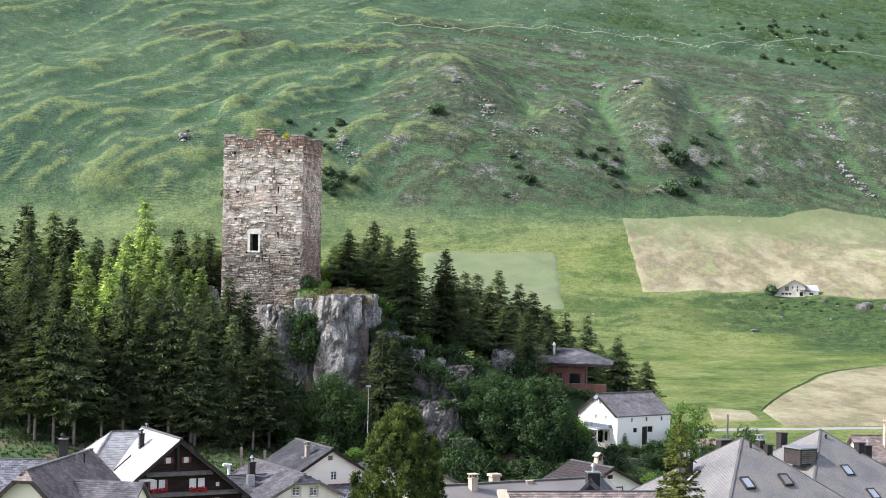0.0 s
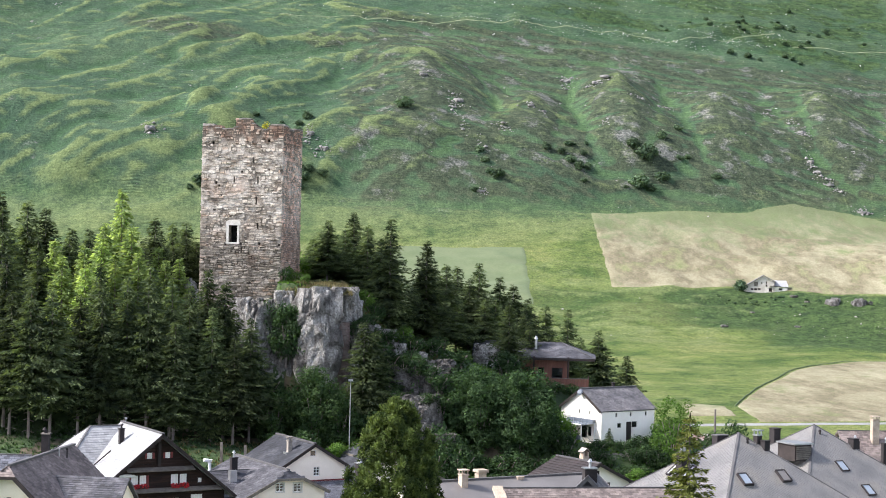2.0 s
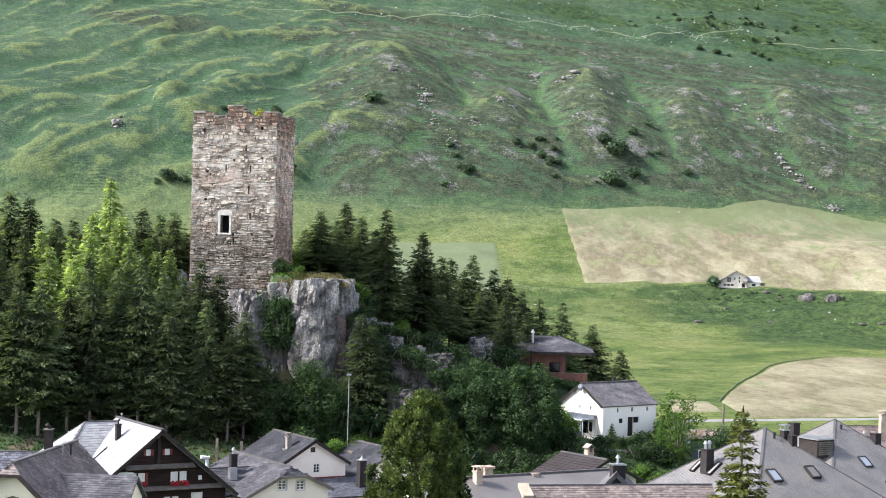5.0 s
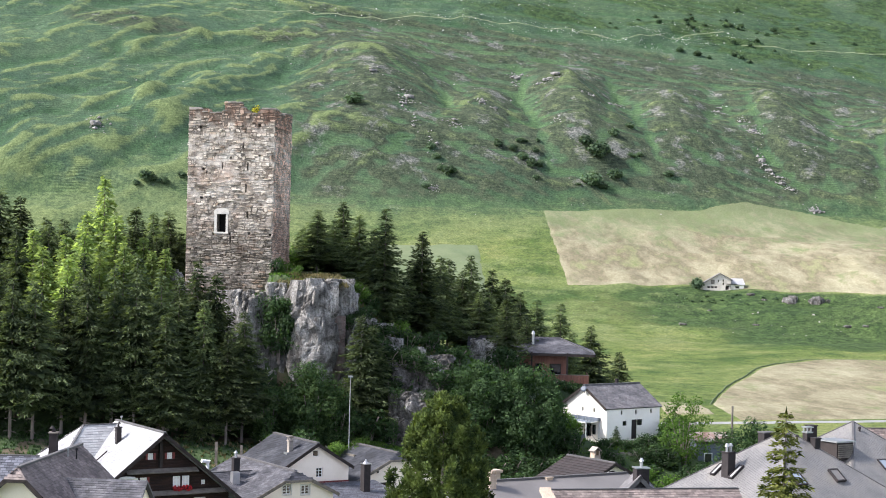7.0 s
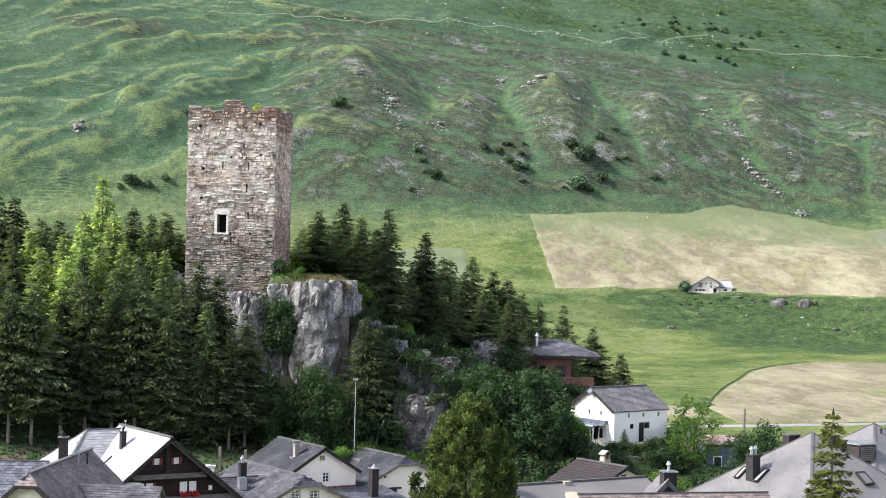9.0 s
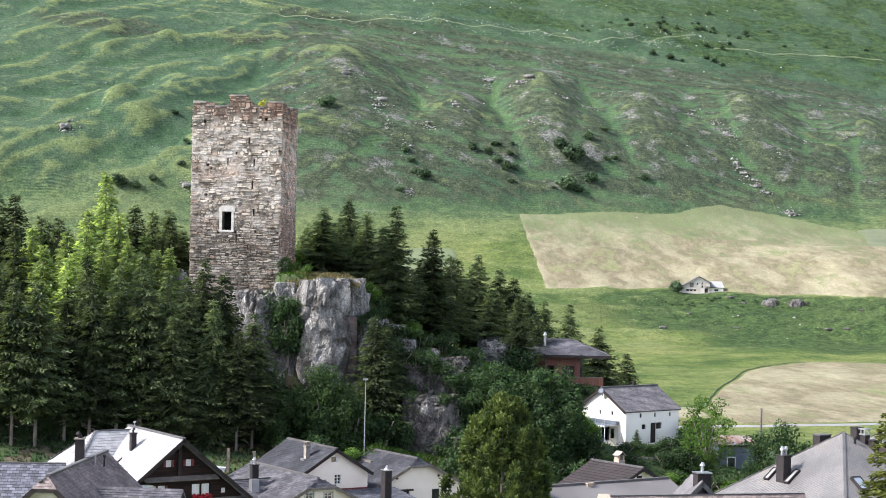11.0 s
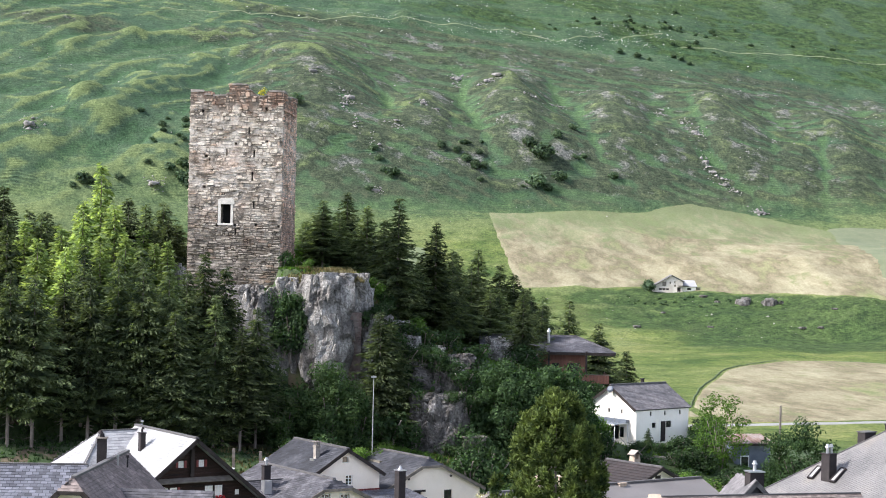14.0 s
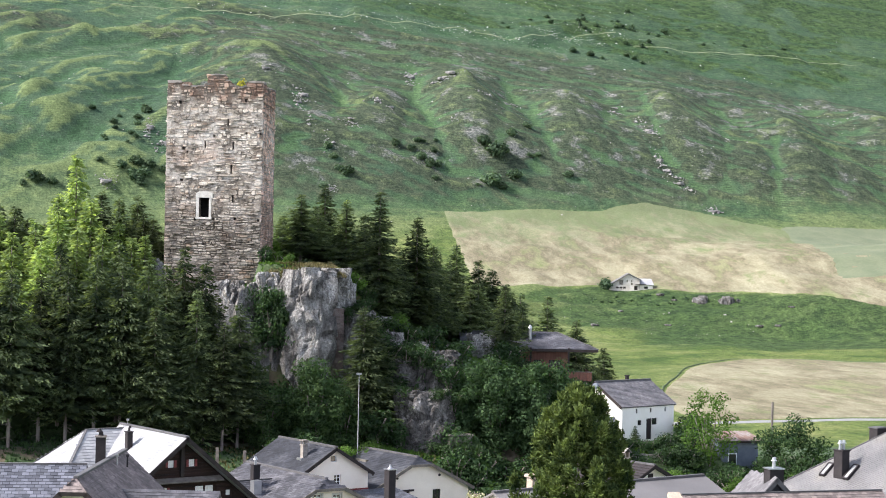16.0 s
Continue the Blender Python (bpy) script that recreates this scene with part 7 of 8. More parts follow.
def stems(rng, h, spread, n=5, r=0.12):
    bm = bmesh.new()
    for k in range(n):
        a = 6.283 * k / n + rng.uniform(-0.4, 0.4)
        x, y = math.cos(a) * spread, math.sin(a) * spread
        bar(bm, (0.05 * k, 0, -0.8), (x * 0.35, y * 0.35, h * 0.45), r, r)
        bar(bm, (x * 0.35, y * 0.35, h * 0.45), (x, y, h * 0.9), r * 0.6, r * 0.6)
    me = bpy.data.meshes.new("stem")
    bm.to_mesh(me)
    bm.free()
    me.materials.append(BARK)
    return me


def plant(name, label, category, trunk, crown, x, y, z, s=1.0, yaw=0.0, group="", sz=None):
    t = thing(name, label, category, pose(x, y, z, 0, 0, yaw), group)
    for nm, me in (("trunk", trunk), ("crown", crown)):
        if me:
            ob = new(nm, me)
            ob.parent = t
    t.scale = (s, s, sz or s)
    return t


SPRUCES = [spruce_mesh("spruce", 100 + k, 14.0, (4.3, 4.7, 4.0, 4.9)[k], (0.3, 0.32, 0.29, 0.32)[k], (10, 10, 9, 10)[k], blade=0.42, bare=(0.08, 0.18, 0.05, 0.25)[k], mat=SPRUCE, tilt=1.6, free=1.0) for k in range(4)]
LIGHTS = [spruce_mesh("larch", 140 + k, 14.0, (4.2, 4.6)[k], 0.34, 10, 0.12, 0.46, 0.05, SPRUCE_LIGHT, 0.12, 1.3, tilt=1.6, free=1.0) for k in range(2)]
_rng = random.Random(21)


def conifer(x, y, tip, kind=None, light=False, wide=1.0):
    z = ground_at(x, y)
    h = max(tip - z, 2.4)
    trunk, crown = LIGHTS[kind or 0] if light else SPRUCES[_rng.randrange(4) if kind is None else kind]
    s = h / 14.0
    w = (0.5 + 0.5 * s) * wide
    if light:
        t = plant("larch", "bright green young conifer catching the sun", "tree", trunk, crown, x, y, z, w, _rng.uniform(0, 360), "wooded hillock", s)
    else:
        t = plant("spruce", "dark green spruce on the wooded hillock", "tree", trunk, crown, x, y, z, w, _rng.uniform(0, 360), "wooded hillock", s)
    return t


# x, y and the height of the tip
SKYLINE_LEFT = [(-50.5, 222, 33.8), (-48.2, 222.1, 32.8), (-46.2, 229, 30.4), (-44.7, 233.5, 30.3), (-43.2, 231, 29.0), (-34.4, 222.9, 32.0), (-32.6, 226, 31.6), (-30.4, 222.3, 31.6), (-28.6, 219.0, 29.2),
                (-55, 226, 35.0), (-60, 224, 36), (-52.5, 217, 33.0)]
LARCHES = [(-41.5, 199.5, 27.0, 1, 1.1), (-43.5, 205.0, 29.0, 0, 1.1), (-35.2, 198.0, 27.6, 0, 1.1), (-38.6, 198.2, 26.2, 1, 1.0), (-30.2, 203.0, 26.8, 1, 1.0), (-36.0, 206.5, 35.0, 0, 1.0), (-34.3, 203.5, 30.6, 1, 1.25), (-37.3, 201.0, 28.8, 1, 1.3), (-31.6, 207, 28.4, 0, 1.2), (-39.6, 203.0, 28.3, 0, 1.1), (-32.9, 200.0, 27.6, 1, 1.0), (-37.5, 204, 31, 1, 1.0), (-29.0, 206.0, 27.2, 0, 0.9)]
FRONT_LEFT = [(-42.5, 188.4, 23.9), (-40.3, 188.8, 23.6), (-38.0, 192.5, 22.9), (-44.8, 189.5, 23.3), (-46.5, 194, 27.0), (-35.5, 192.0, 24.0), (-33.0, 193.5, 25.2), (-30.6, 193.0, 24.4), (-28.2, 194.5, 24.6), (-36.6, 196.5, 26.6), (-31.2, 198.0, 26.4),
              (-24.9, 200.5, 25.9), (-22.8, 200.0, 24.6), (-26.6, 197.5, 24.3), (-23.6, 194.0, 22.0), (-19.5, 196.3, 20.6), (-21.0, 193.2, 18.6), (-27.4, 191.8, 20.5), (-49.5, 191, 25.5), (-52, 197, 29), (-48.5, 200, 29.8), (-45.0, 203, 29.4), (-42.0, 206, 29.6), (-56, 205, 32)]
RIGHT = [(-12.3, 222.3, 32.3), (-10.2, 225.5, 31.2), (-9.2, 228.5, 33.6), (-7.2, 222.5, 31.9), (-4.2, 214.5, 32.6), (-5.4, 219.0, 30.2), (0.35, 217.9, 30.0), (3.0, 224.0, 27.0), (4.8, 236.0, 26.6), (7.9, 238.5, 27.2), (6.4, 233.0, 25.0), (10.8, 239.5, 25.2), (12.8, 241.0, 24.2), (15.0, 243, 22.2),
         (18.1, 249.6, 21.0), (20.9, 245.5, 21.0), (26.0, 251.0, 17.6), (30.7, 254.8, 13.9), (10.0, 234, 22.5), (-14.2, 225, 30.0), (1.6, 227, 26.5), (24.0, 256.0, 16.0), (-6.9, 201.8, 20.4), (-5.6, 203.0, 19.2)]
for _x, _y, _t in SKYLINE_LEFT + RIGHT:
    conifer(_x, _y, _t, wide=1.18)
for _x, _y, _t in FRONT_LEFT:
    conifer(_x, _y, _t, _rng.choice((1, 3, 3, 0)))
for _x, _y, _t, _k, _w in LARCHES:
    conifer(_x, _y, _t, _k, True, _w)
for _k in range(34):
    _x, _y = _rng.uniform(-75, -27), _rng.uniform(196, 226)
    conifer(_x, _y, min(ground_at(_x, _y) + _rng.uniform(9, 13), 27.5 + (_y - 196) * 0.1))
for _k in range(7):
    _x, _y = _rng.uniform(-1, 18), _rng.uniform(222, 238)
    conifer(_x, _y, ground_at(_x, _y) + _rng.uniform(7, 10))
conifer(22.25, 205.0, 8.0, 2, wide=0.45)

# the rounded pine among the roofs
_r = np.random.RandomState(4)
_l = []
for _k in range(430):
    _f = 1 - 0.75 * _r.uniform(0, 1) ** 1.1
    _a = _r.uniform(0, 6.283)
    _w = np.interp(_f, [0.2, 0.58, 0.74, 0.85, 0.948, 1.0], [3.1, 2.85, 2.4, 1.9, 1.15, 0.3]) * (0.94 + 0.09 * math.sin(_a * 3 + _f * 9)) * (_r.uniform(0.78, 1.14) if _k % 4 else _r.uniform(0.3, 0.7))
    _q = _r.uniform(0.22, 0.56) * (1 - 0.2 * _f)
    _l.append((math.cos(_a) * _w, math.sin(_a) * _w, 4.6 + 13.6 * _f, _q * 0.85, _q * 0.85, _q * 1.3))
PINE_CROWN = leafy_mesh("pine", 5, _l, 0.11, 140, PINE, 0.4, 0.3, 0.45)
_tr = spruce_mesh("pine_stem", 6, 17.5, 0.4, 2.0, 3, mat=PINE)[0]
plant("pine", "rounded bright green pine standing among the roofs", "tree", _tr, PINE_CROWN, -2.7, 121.3, 0.0, 1.13, 0, "", 1.01)
# the young spruce in front of the tent roofs
_t, _c = spruce_mesh("young_spruce", 61, 20.0, 4.2, 0.6, 11, 0.16, 0.26, 0.3, YOUNG, 0.05, 1.1, 0.2, 1.5, 0.12, 13.0)
plant("spruce", "slender young spruce with layered light green branches", "tree", _t, _c, 14.55, 103.2, 0.1, 1.0, 40)

# broad-leaved bushes
_nr = np.random.RandomState(12)
BUSHES = []
for _k in range(4):
    BUSHES.append((stems(random.Random(_k), 2.6, 1.2), leafy_mesh("bush", 30 + _k, lobes_in(_nr, 16, (1.5, 1.5, 1.5), 0.75), 0.15, 14, LEAF)))
LIGHTB = [(stems(random.Random(9 + _k), 2.6, 1.2), leafy_mesh("bush", 50 + _k, lobes_in(_nr, 15, (1.5, 1.5, 1.5), 0.7), 0.15, 15, LEAF_LIGHT)) for _k in range(2)]


def bush(x, y, s, sz=None, light=False, z=None, label="dense dark green broad-leaved bush"):
    b = _rng.choice(LIGHTB if light else BUSHES)
    z = ground_at(x, y) if z is None else z
    plant("bush", "fresh light green garden bush" if light else label, "bush", b[0], b[1], x, y, z - 0.4 * s, s, _rng.uniform(0, 360), "", sz or s)


def broadleaf(x, y, z, size, n, r, leaf, density, mat, label, seed):
    rr = np.random.RandomState(seed)
    plant("tree", label, "tree", stems(random.Random(seed), size[2] * 1.25, size[0] * 0.45, 6, 0.13), leafy_mesh("tree", seed, lobes_in(rr, n, size, r, -size[2] * 0.12), leaf, density, mat), x, y, z)


broadleaf(7.0, 202.5, 4.6, (4.7, 3.6, 6.6), 105, 1.05, 0.15, 24, LEAF, "large dark green broad-leaved tree below the cliff", 70)
broadleaf(11.9, 202.0, 4.4, (4.3, 3.6, 6.2), 105, 1.05, 0.15, 24, LEAF, "large dark green broad-leaved tree beside the white house", 71)
broadleaf(14.4, 205.5, 5.0, (2.4, 2.6, 3.5), 34, 0.95, 0.15, 24, LEAF, "dark green tree against the white gable", 72)
broadleaf(-12.2, 196.2, 6.0, (3.5, 2.6, 5.4), 56, 1.05, 0.14, 24, LEAF_MID, "dense green broad-leaved tree at the foot of the cliff", 73)
broadleaf(-9.2, 197.5, 6.0, (1.9, 2.0, 3.6), 26, 0.9, 0.18, 13, LEAF_MID, "grey-green willow beside the lamp", 74)
broadleaf(-16.6, 196.6, 6.5, (2.4, 2.4, 3.6), 30, 0.9, 0.14, 24, LEAF_MID, "green broad-leaved tree between spruces", 78)
broadleaf(-16.2, 204.6, 15.5, (1.9, 1.3, 3.8), 26, 0.8, 0.16, 15, LEAF, "dark juniper thicket clinging to the cliff", 75)
broadleaf(29.6, 203.2, 3.4, (3.0, 2.5, 5.4), 44, 0.75, 0.14, 15, LEAF_LIGHT, "airy light green ash tree by the garden", 76)
broadleaf(33.4, 187.0, 1.0, (4.7, 3.2, 5.7), 74, 0.95, 0.14, 24, LEAF, "grey-green garden tree behind the roofs", 77)
broadleaf(36.5, 190.5, 1.0, (2.7, 2.4, 3.6), 30, 0.95, 0.16, 12, LEAF, "grey-green garden shrub behind the roofs", 79)
broadleaf(27.6, 218.5, 5.0, (2.0, 2.0, 2.7), 20, 0.85, 0.16, 12, LEAF_LIGHT, "green shrub behind the white house", 80)
broadleaf(-16.2, 222.5, 22.0, (1.6, 1.6, 3.8), 20, 0.8, 0.16, 12, LEAF_LIGHT, "light green birch behind the tower", 82)
for _x, _y, _s, _q in ((18.2, 213.5, 1.4, 1.2), (16.5, 219.0, 1.2, 0.6), (13.5, 222.0, 1.2, 0.7), (19.5, 221.0, 1.0, 0.6), (10.4, 217.5, 1.5, 1.2), (6.0, 208.8, 1.5, 1.3), (2.6, 209.0, 1.2, 1.0), (-1.5, 210.5, 1.3, 1.1), (-4.4, 208.6, 1.2, 0.9),
                       (1.8, 195.4, 1.2, 1.1), (4.2, 196.6, 1.5, 1.3), (-17.8, 204.6, 1.0, 1.0), (-18.4, 202.6, 1.2, 1.2), (-14.6, 202.6, 1.0, 1.0), (-20.6, 205.2, 0.7, 0.7), (-6.0, 199.5, 1.5, 1.5), (5.8, 199.4, 1.2, 0.9), (8.0, 199.0, 1.3, 1.0), (10.2, 199.4, 1.2, 0.9), (4.4, 199.2, 1.1, 0.9), (12.4, 199.0, 1.2, 0.9), (3.6, 195.3, 1.2, 0.9), (6.4, 193.6, 1.3, 0.9), (-13.0, 192.0, 1.2, 0.9), (-16.2, 190.4, 1.1, 0.8), (-17.0, 209.2, 0.6, 0.7), (-12.6, 210.6, 0.5, 0.4), (-18.6, 206.8, 0.6, 0.7), (20.6, 203.0, 0.8, 0.6), (26.0, 205.2, 1.1, 0.7), (28.6, 206.6, 1.2, 0.8), (30.2, 209.5, 1.4, 1.2), (31.0, 213.5, 1.4, 1.2)):
    bush(_x, _y, _s, _q)
for _x, _y, _s, _q in ((17.6, 205.6, 0.8, 0.8), (-7.0, 194.2, 0.9, 0.6), (-4.6, 193.2, 0.9, 0.55), (-9.6, 192.4, 0.9, 0.6), (4.9, 194.6, 1.0, 0.8), (24.6, 199.0, 0.9, 0.6), (27.0, 197.0, 1.1, 0.8), (-10.9, 209.6, 0.6, 0.35), (-15.4, 209.4, 0.6, 0.5), (-17.2, 212.5, 0.7, 0.8), (-16.6, 211.0, 0.8, 0.7), (21.8, 199.0, 0.7, 0.5), (30.5, 196.5, 1.2, 0.9), (38.6, 199.0, 1.3, 1.0), (40.5, 207.0, 1.2, 0.9), (16.0, 208.4, 1.3, 1.0), (18.6, 217.0, 1.0, 0.5)):
    bush(_x, _y, _s, _q, True)
_b = leafy_mesh("bloom", 90, lobes_in(np.random.RandomState(3), 10, (0.7, 0.7, 0.5), 0.4), 0.12, 22, CREAM_BLOOM)
plant("bush", "cream-blossomed bush by the beige house", "bush", stems(random.Random(3), 1.0, 0.5), _b, 1.3, 181.0, 3.8)
_b = leafy_mesh("bloom", 91, lobes_in(np.random.RandomState(5), 6, (0.35, 0.3, 0.25), 0.2), 0.07, 60, YELLOW_LEAF)
plant("plant", "yellow plant growing on the tower's broken top", "plant", None, _b, -19.45, 209.75, 43.0, 1.5)

# scrub on the far slope: x, y, size
SCRUB = [(-5, 786, 4.9), (60, 776, 3.2), (115, 794, 3.6), (106, 778, 6.4), (101, 782, 4.2), (124, 804, 3.0), (122, 784, 2.6), (126, 786, 2.3), (113, 770, 4.4), (101, 764, 5.4), (106, 764, 3.2), (138, 777, 2.9), (67, 775, 2.9), (71, 771, 3.5),
         (75, 769, 3.5), (79, 770, 2.2), (30, 768, 2.9), (32, 763, 2.5), (38, 755, 4.1), (34, 757, 2.5), (27, 747, 2.2), (-90, 728, 4.5), (-83, 728, 3.0), (-76, 732, 2.7), (-94, 726, 2.4), (168, 912, 4.9), (177, 909, 4.9), (183, 908, 3.0),
         (202, 915, 4.2), (206, 913, 3.4), (-47, 738, 4.0), (-39, 742, 3.4), (-48, 734, 2.7), (-48, 773, 3.8), (-56, 738, 3.3), (-50, 741, 4.0), (-45, 742, 3.4), (-50, 736, 3.9), (-88, 728, 3.0), (-61, 762, 2.5), (-52, 737, 3.0)]
FARB = [(None, leafy_mesh("scrub", 95 + k, lobes_in(np.random.RandomState(40 + k), 16, (0.72, 0.72, 0.55), 0.4), 0.17, 22, SHRUB_FAR)) for k in range(3)]
for _x, _y, _s in SCRUB:
    _s = _s * (0.55 if _y > 890 else 0.9)
    plant("shrub", "round dark alder shrub on the hillside", "shrub", None, _rng.choice(FARB)[1], _x, _y, ground_at(_x, _y) - 0.6, _s, _rng.uniform(0, 360), "scrub on the slope", _s * 0.95)
for _k in range(60):
    _a = _rng.choice(((150, 935, 40, 14), (190, 945, 36, 14), (240, 960, 50, 20), (-56, 758, 14, 10), (100, 770, 14, 8), (76, 772, 7, 12)))
    _x, _y, _s = _rng.gauss(_a[0], _a[2] * 0.6), _rng.gauss(_a[1], _a[3] * 0.6), _rng.uniform(0.9, 2.2)
    plant("shrub", "low dark alder shrub on the hillside", "shrub", None, _rng.choice(FARB)[1], _x, _y, ground_at(_x, _y) - 0.2, _s, _rng.uniform(0, 360), "scrub on the slope", _s * 0.9)
plant("shrub", "green shrub beside the barn", "shrub", None, FARB[0][1], 122.5, 637, ground_at(122.5, 637), 3.2, 20)
for _k in range(26):
    _x = _rng.uniform(112, 150)
    _y = 637 - (_x - 112) * 0.25 - _rng.uniform(3, 14)
    plant("shrub", "low weeds on the bank below the barn", "shrub", None, _rng.choice(FARB)[1], _x, _y, ground_at(_x, _y) - 0.2, _rng.uniform(0.5, 1.1), 0, "weeds on the bank", 0.5)

# scree, outcrops and pale stones of the slope


def stones_on(name, label, spots, mat, seed, lo, hi):
    rng = random.Random(seed)
    verts, faces = [], []
    for x, y, sx, sy, n in spots:
        for _ in range(n):
            px, py = rng.gauss(x, sx), rng.gauss(y, sy)
            s = rng.uniform(lo, hi) * (1 + (rng.random() < 0.08) * 1.2)
            c = Vector((px, py, ground_at(px, py) + s * 0.15))
            k = len(verts)
            for d in ((1, 0, 0), (0, 1, 0), (-1, 0, 0), (0, -1, 0), (0.2, 0.1, 0.8), (0, 0, -0.6)):
                verts.append(c + Vector(d) * s * rng.uniform(0.6, 1.2))
            faces += [(k, k + 1, k + 4), (k + 1, k + 2, k + 4), (k + 2, k + 3, k + 4), (k + 3, k, k + 4), (k + 1, k, k + 5), (k + 2, k + 1, k + 5), (k + 3, k + 2, k + 5), (k, k + 3, k + 5)]
    return tagged(new(name, mesh_from(name, verts, faces, mat)), label, "stones", kind="stuff")


SCREE_PALE = surface("pale_scree", [(0.15, 0.143, 0.138), (0.3, 0.285, 0.27)], 3, 0.5, 0.95, 0.6, 0.2, vary=0.3)
stones_on("hillside_stones", "pale stones and scree below the outcrops", [
    (20, 800, 2.3, 3.1, 60), (18, 790, 1.1, 1.9, 16), (76, 858, 2.0, 3.1, 40), (75, 849, 1.2, 1.5, 16), (90, 841, 3.6, 1.3, 60), (41, 785, 2.5, 1.2, 34), (55, 810, 1.7, 1.4, 22),
    (61, 804, 0.9, 1.0, 14), (120, 836, 1.2, 1.0, 12), (125, 835, 0.9, 0.7, 10), (187, 820, 2.2, 2.4, 60), (184, 830, 1.5, 2.0, 26), (173, 839, 2.4, 1.2, 26), (186, 797, 1.1, 4.3, 60),
    (192, 789, 2.0, 1.9, 40), (196, 784, 1.4, 1.2, 22), (204, 773, 1.9, 1.4, 30), (30, 747, 1.6, 1.3, 30)], SCREE_PALE, 31, 0.2, 0.6)
stones_on("hillside_stones", "pale scree in the gullies of the hillside", [
    (23, 779, 1.1, 3.3, 16), (29, 772, 1.1, 3.2, 14), (89, 800, 1.1, 1.4, 14), (-114, 750, 2.1, 2.9, 50), (4, 815, 2.0, 1.9, 22), (204, 807, 5.8, 4.8, 14), (227, 828, 5.9, 4.9, 14),
    (134, 855, 4.6, 1.5, 20), (107, 825, 3.0, 1.5, 14), (-46, 760, 1.1, 2.3, 40), (-39, 755, 1.6, 1.8, 34), (-42, 752, 0.8, 1.3, 12), (76, 858, 1.5, 3.6, 20), (-180, 864, 1.5, 1.5, 14),
    (-187, 844, 1.2, 1.0, 10), (-62, 732, 2.1, 1.5, 46), (-46, 761, 1.1, 1.6, 24), (204, 773, 2.8, 1.2, 20), (297, 868, 6.2, 4.7, 16)], SCREE_PALE, 34, 0.2, 0.6)
stones_on("hillside_stones", "white stones and blossom along the upper track", [(-10, 896, 26, 2, 60), (53, 906, 26, 1.4, 90), (100, 912.5, 22, 1.2, 130), (140, 915, 12, 1.6, 80), (168, 924, 14, 1.8, 170), (190, 933, 14, 2.5, 100), (80, 950, 60, 14, 160), (190, 975, 60, 20, 160), (250, 900, 50, 30, 80)], SCREE_WHITE, 32, 0.1, 0.3)
stones_on("hillside_stones", "stray grey stones over the grass slope", [(60, 830, 110, 50, 420), (-60, 800, 60, 40, 160), (120, 600, 40, 14, 60)], SCREE, 33, 0.12, 0.32)
for _x, _y, _sx, _sy, _sz in ((20, 801, 2.8, 2.0, 1.8), (18, 794, 1.5, 1.2, 1.0), (76, 857, 2.0, 2.0, 1.5), (89, 842, 2.6, 1.4, 1.3), (94, 844, 3.6, 1.4, 1.5), (187, 822, 2.4, 1.6, 1.3), (186, 801, 1.5, 2.6, 1.8), (188, 794, 1.3, 2.4, 1.4), (193, 788, 2.2, 1.6, 1.2), (204, 773, 2.6, 1.4, 1.0), (-114, 750, 2.6, 2.2, 2.2), (-46, 761, 1.6, 1.2, 2.0), (-39, 756, 2.2, 1.2, 1.4), (-62, 732, 4.0, 1.4, 1.5), (30, 747, 2.6, 1.2, 0.9), (61, 806, 1.3, 0.9, 1.0), (55, 809, 1.8, 1.0, 1.0), (4, 814, 2.2, 1.2, 1.1), (41, 788, 2.4, 0.9, 0.8), (175, 848, 2.6, 0.9, 0.8), (126, 841, 1.2, 0.7, 0.7)):
    crag("rock", "pale grey rock breaking through the grassy hillside", (_x, _y, ground_at(_x, _y) - 0.1), (_sx * 0.9, _sy * 0.9, _sz * 0.6), _x * 7, SCREE_PALE, int(_x + 500), 12, min(_sx, _sz) * 0.8, 0.9)

for _line in ([(-70, 880), (-35, 889.4), (23, 901.4), (74, 909), (101, 912.4), (125.5, 914.9), (141, 914.6)], [(141, 914.6), (160, 921.9), (176.5, 926.9), (197, 935.4)], [(204.5, 926.9), (240, 932.9), (268, 940.4), (294, 943.9), (340, 950)]):
    draped("path", _line, [(x, y + 0.9) for x, y in _line], 140, 3, 0.18, TRACK, "pale grassy track crossing the upper slope", "path")

# tufts of grass and weeds


def tufts(name, label, spots, mat, seed, lo, hi, dry=0.0):
    """Clumps of blades on the ground: x, y, spread in x and y, number."""
    rng = random.Random(seed)
    verts, faces = [], []
    for x, y, sx, sy, n in spots:
        px = np.array([rng.uniform(x - sx, x + sx) for _ in range(n)])
        py = np.array([rng.uniform(y - sy, y + sy) for _ in range(n)])
        for gx, gy, gz in zip(px.tolist(), py.tolist(), height(px, py).tolist()):
            s = rng.uniform(lo, hi)
            for _ in range(5):
                a = rng.uniform(0, 6.283)
                d, w = Vector((math.cos(a), math.sin(a), 0)), Vector((-math.sin(a), math.cos(a), 0)) * s * 0.22
                base = Vector((gx, gy, gz - 0.05)) + d * s * 0.15
                k = len(verts)
                verts += [base - w, base + w, base + d * s * rng.uniform(0.3, 0.8) + Vector((0, 0, s * rng.uniform(0.6, 1.1)))]
                faces.append((k, k + 1, k + 2))
    return tagged(new(name, mesh_from(name, verts, faces, mat)), label, "grass", kind="stuff")


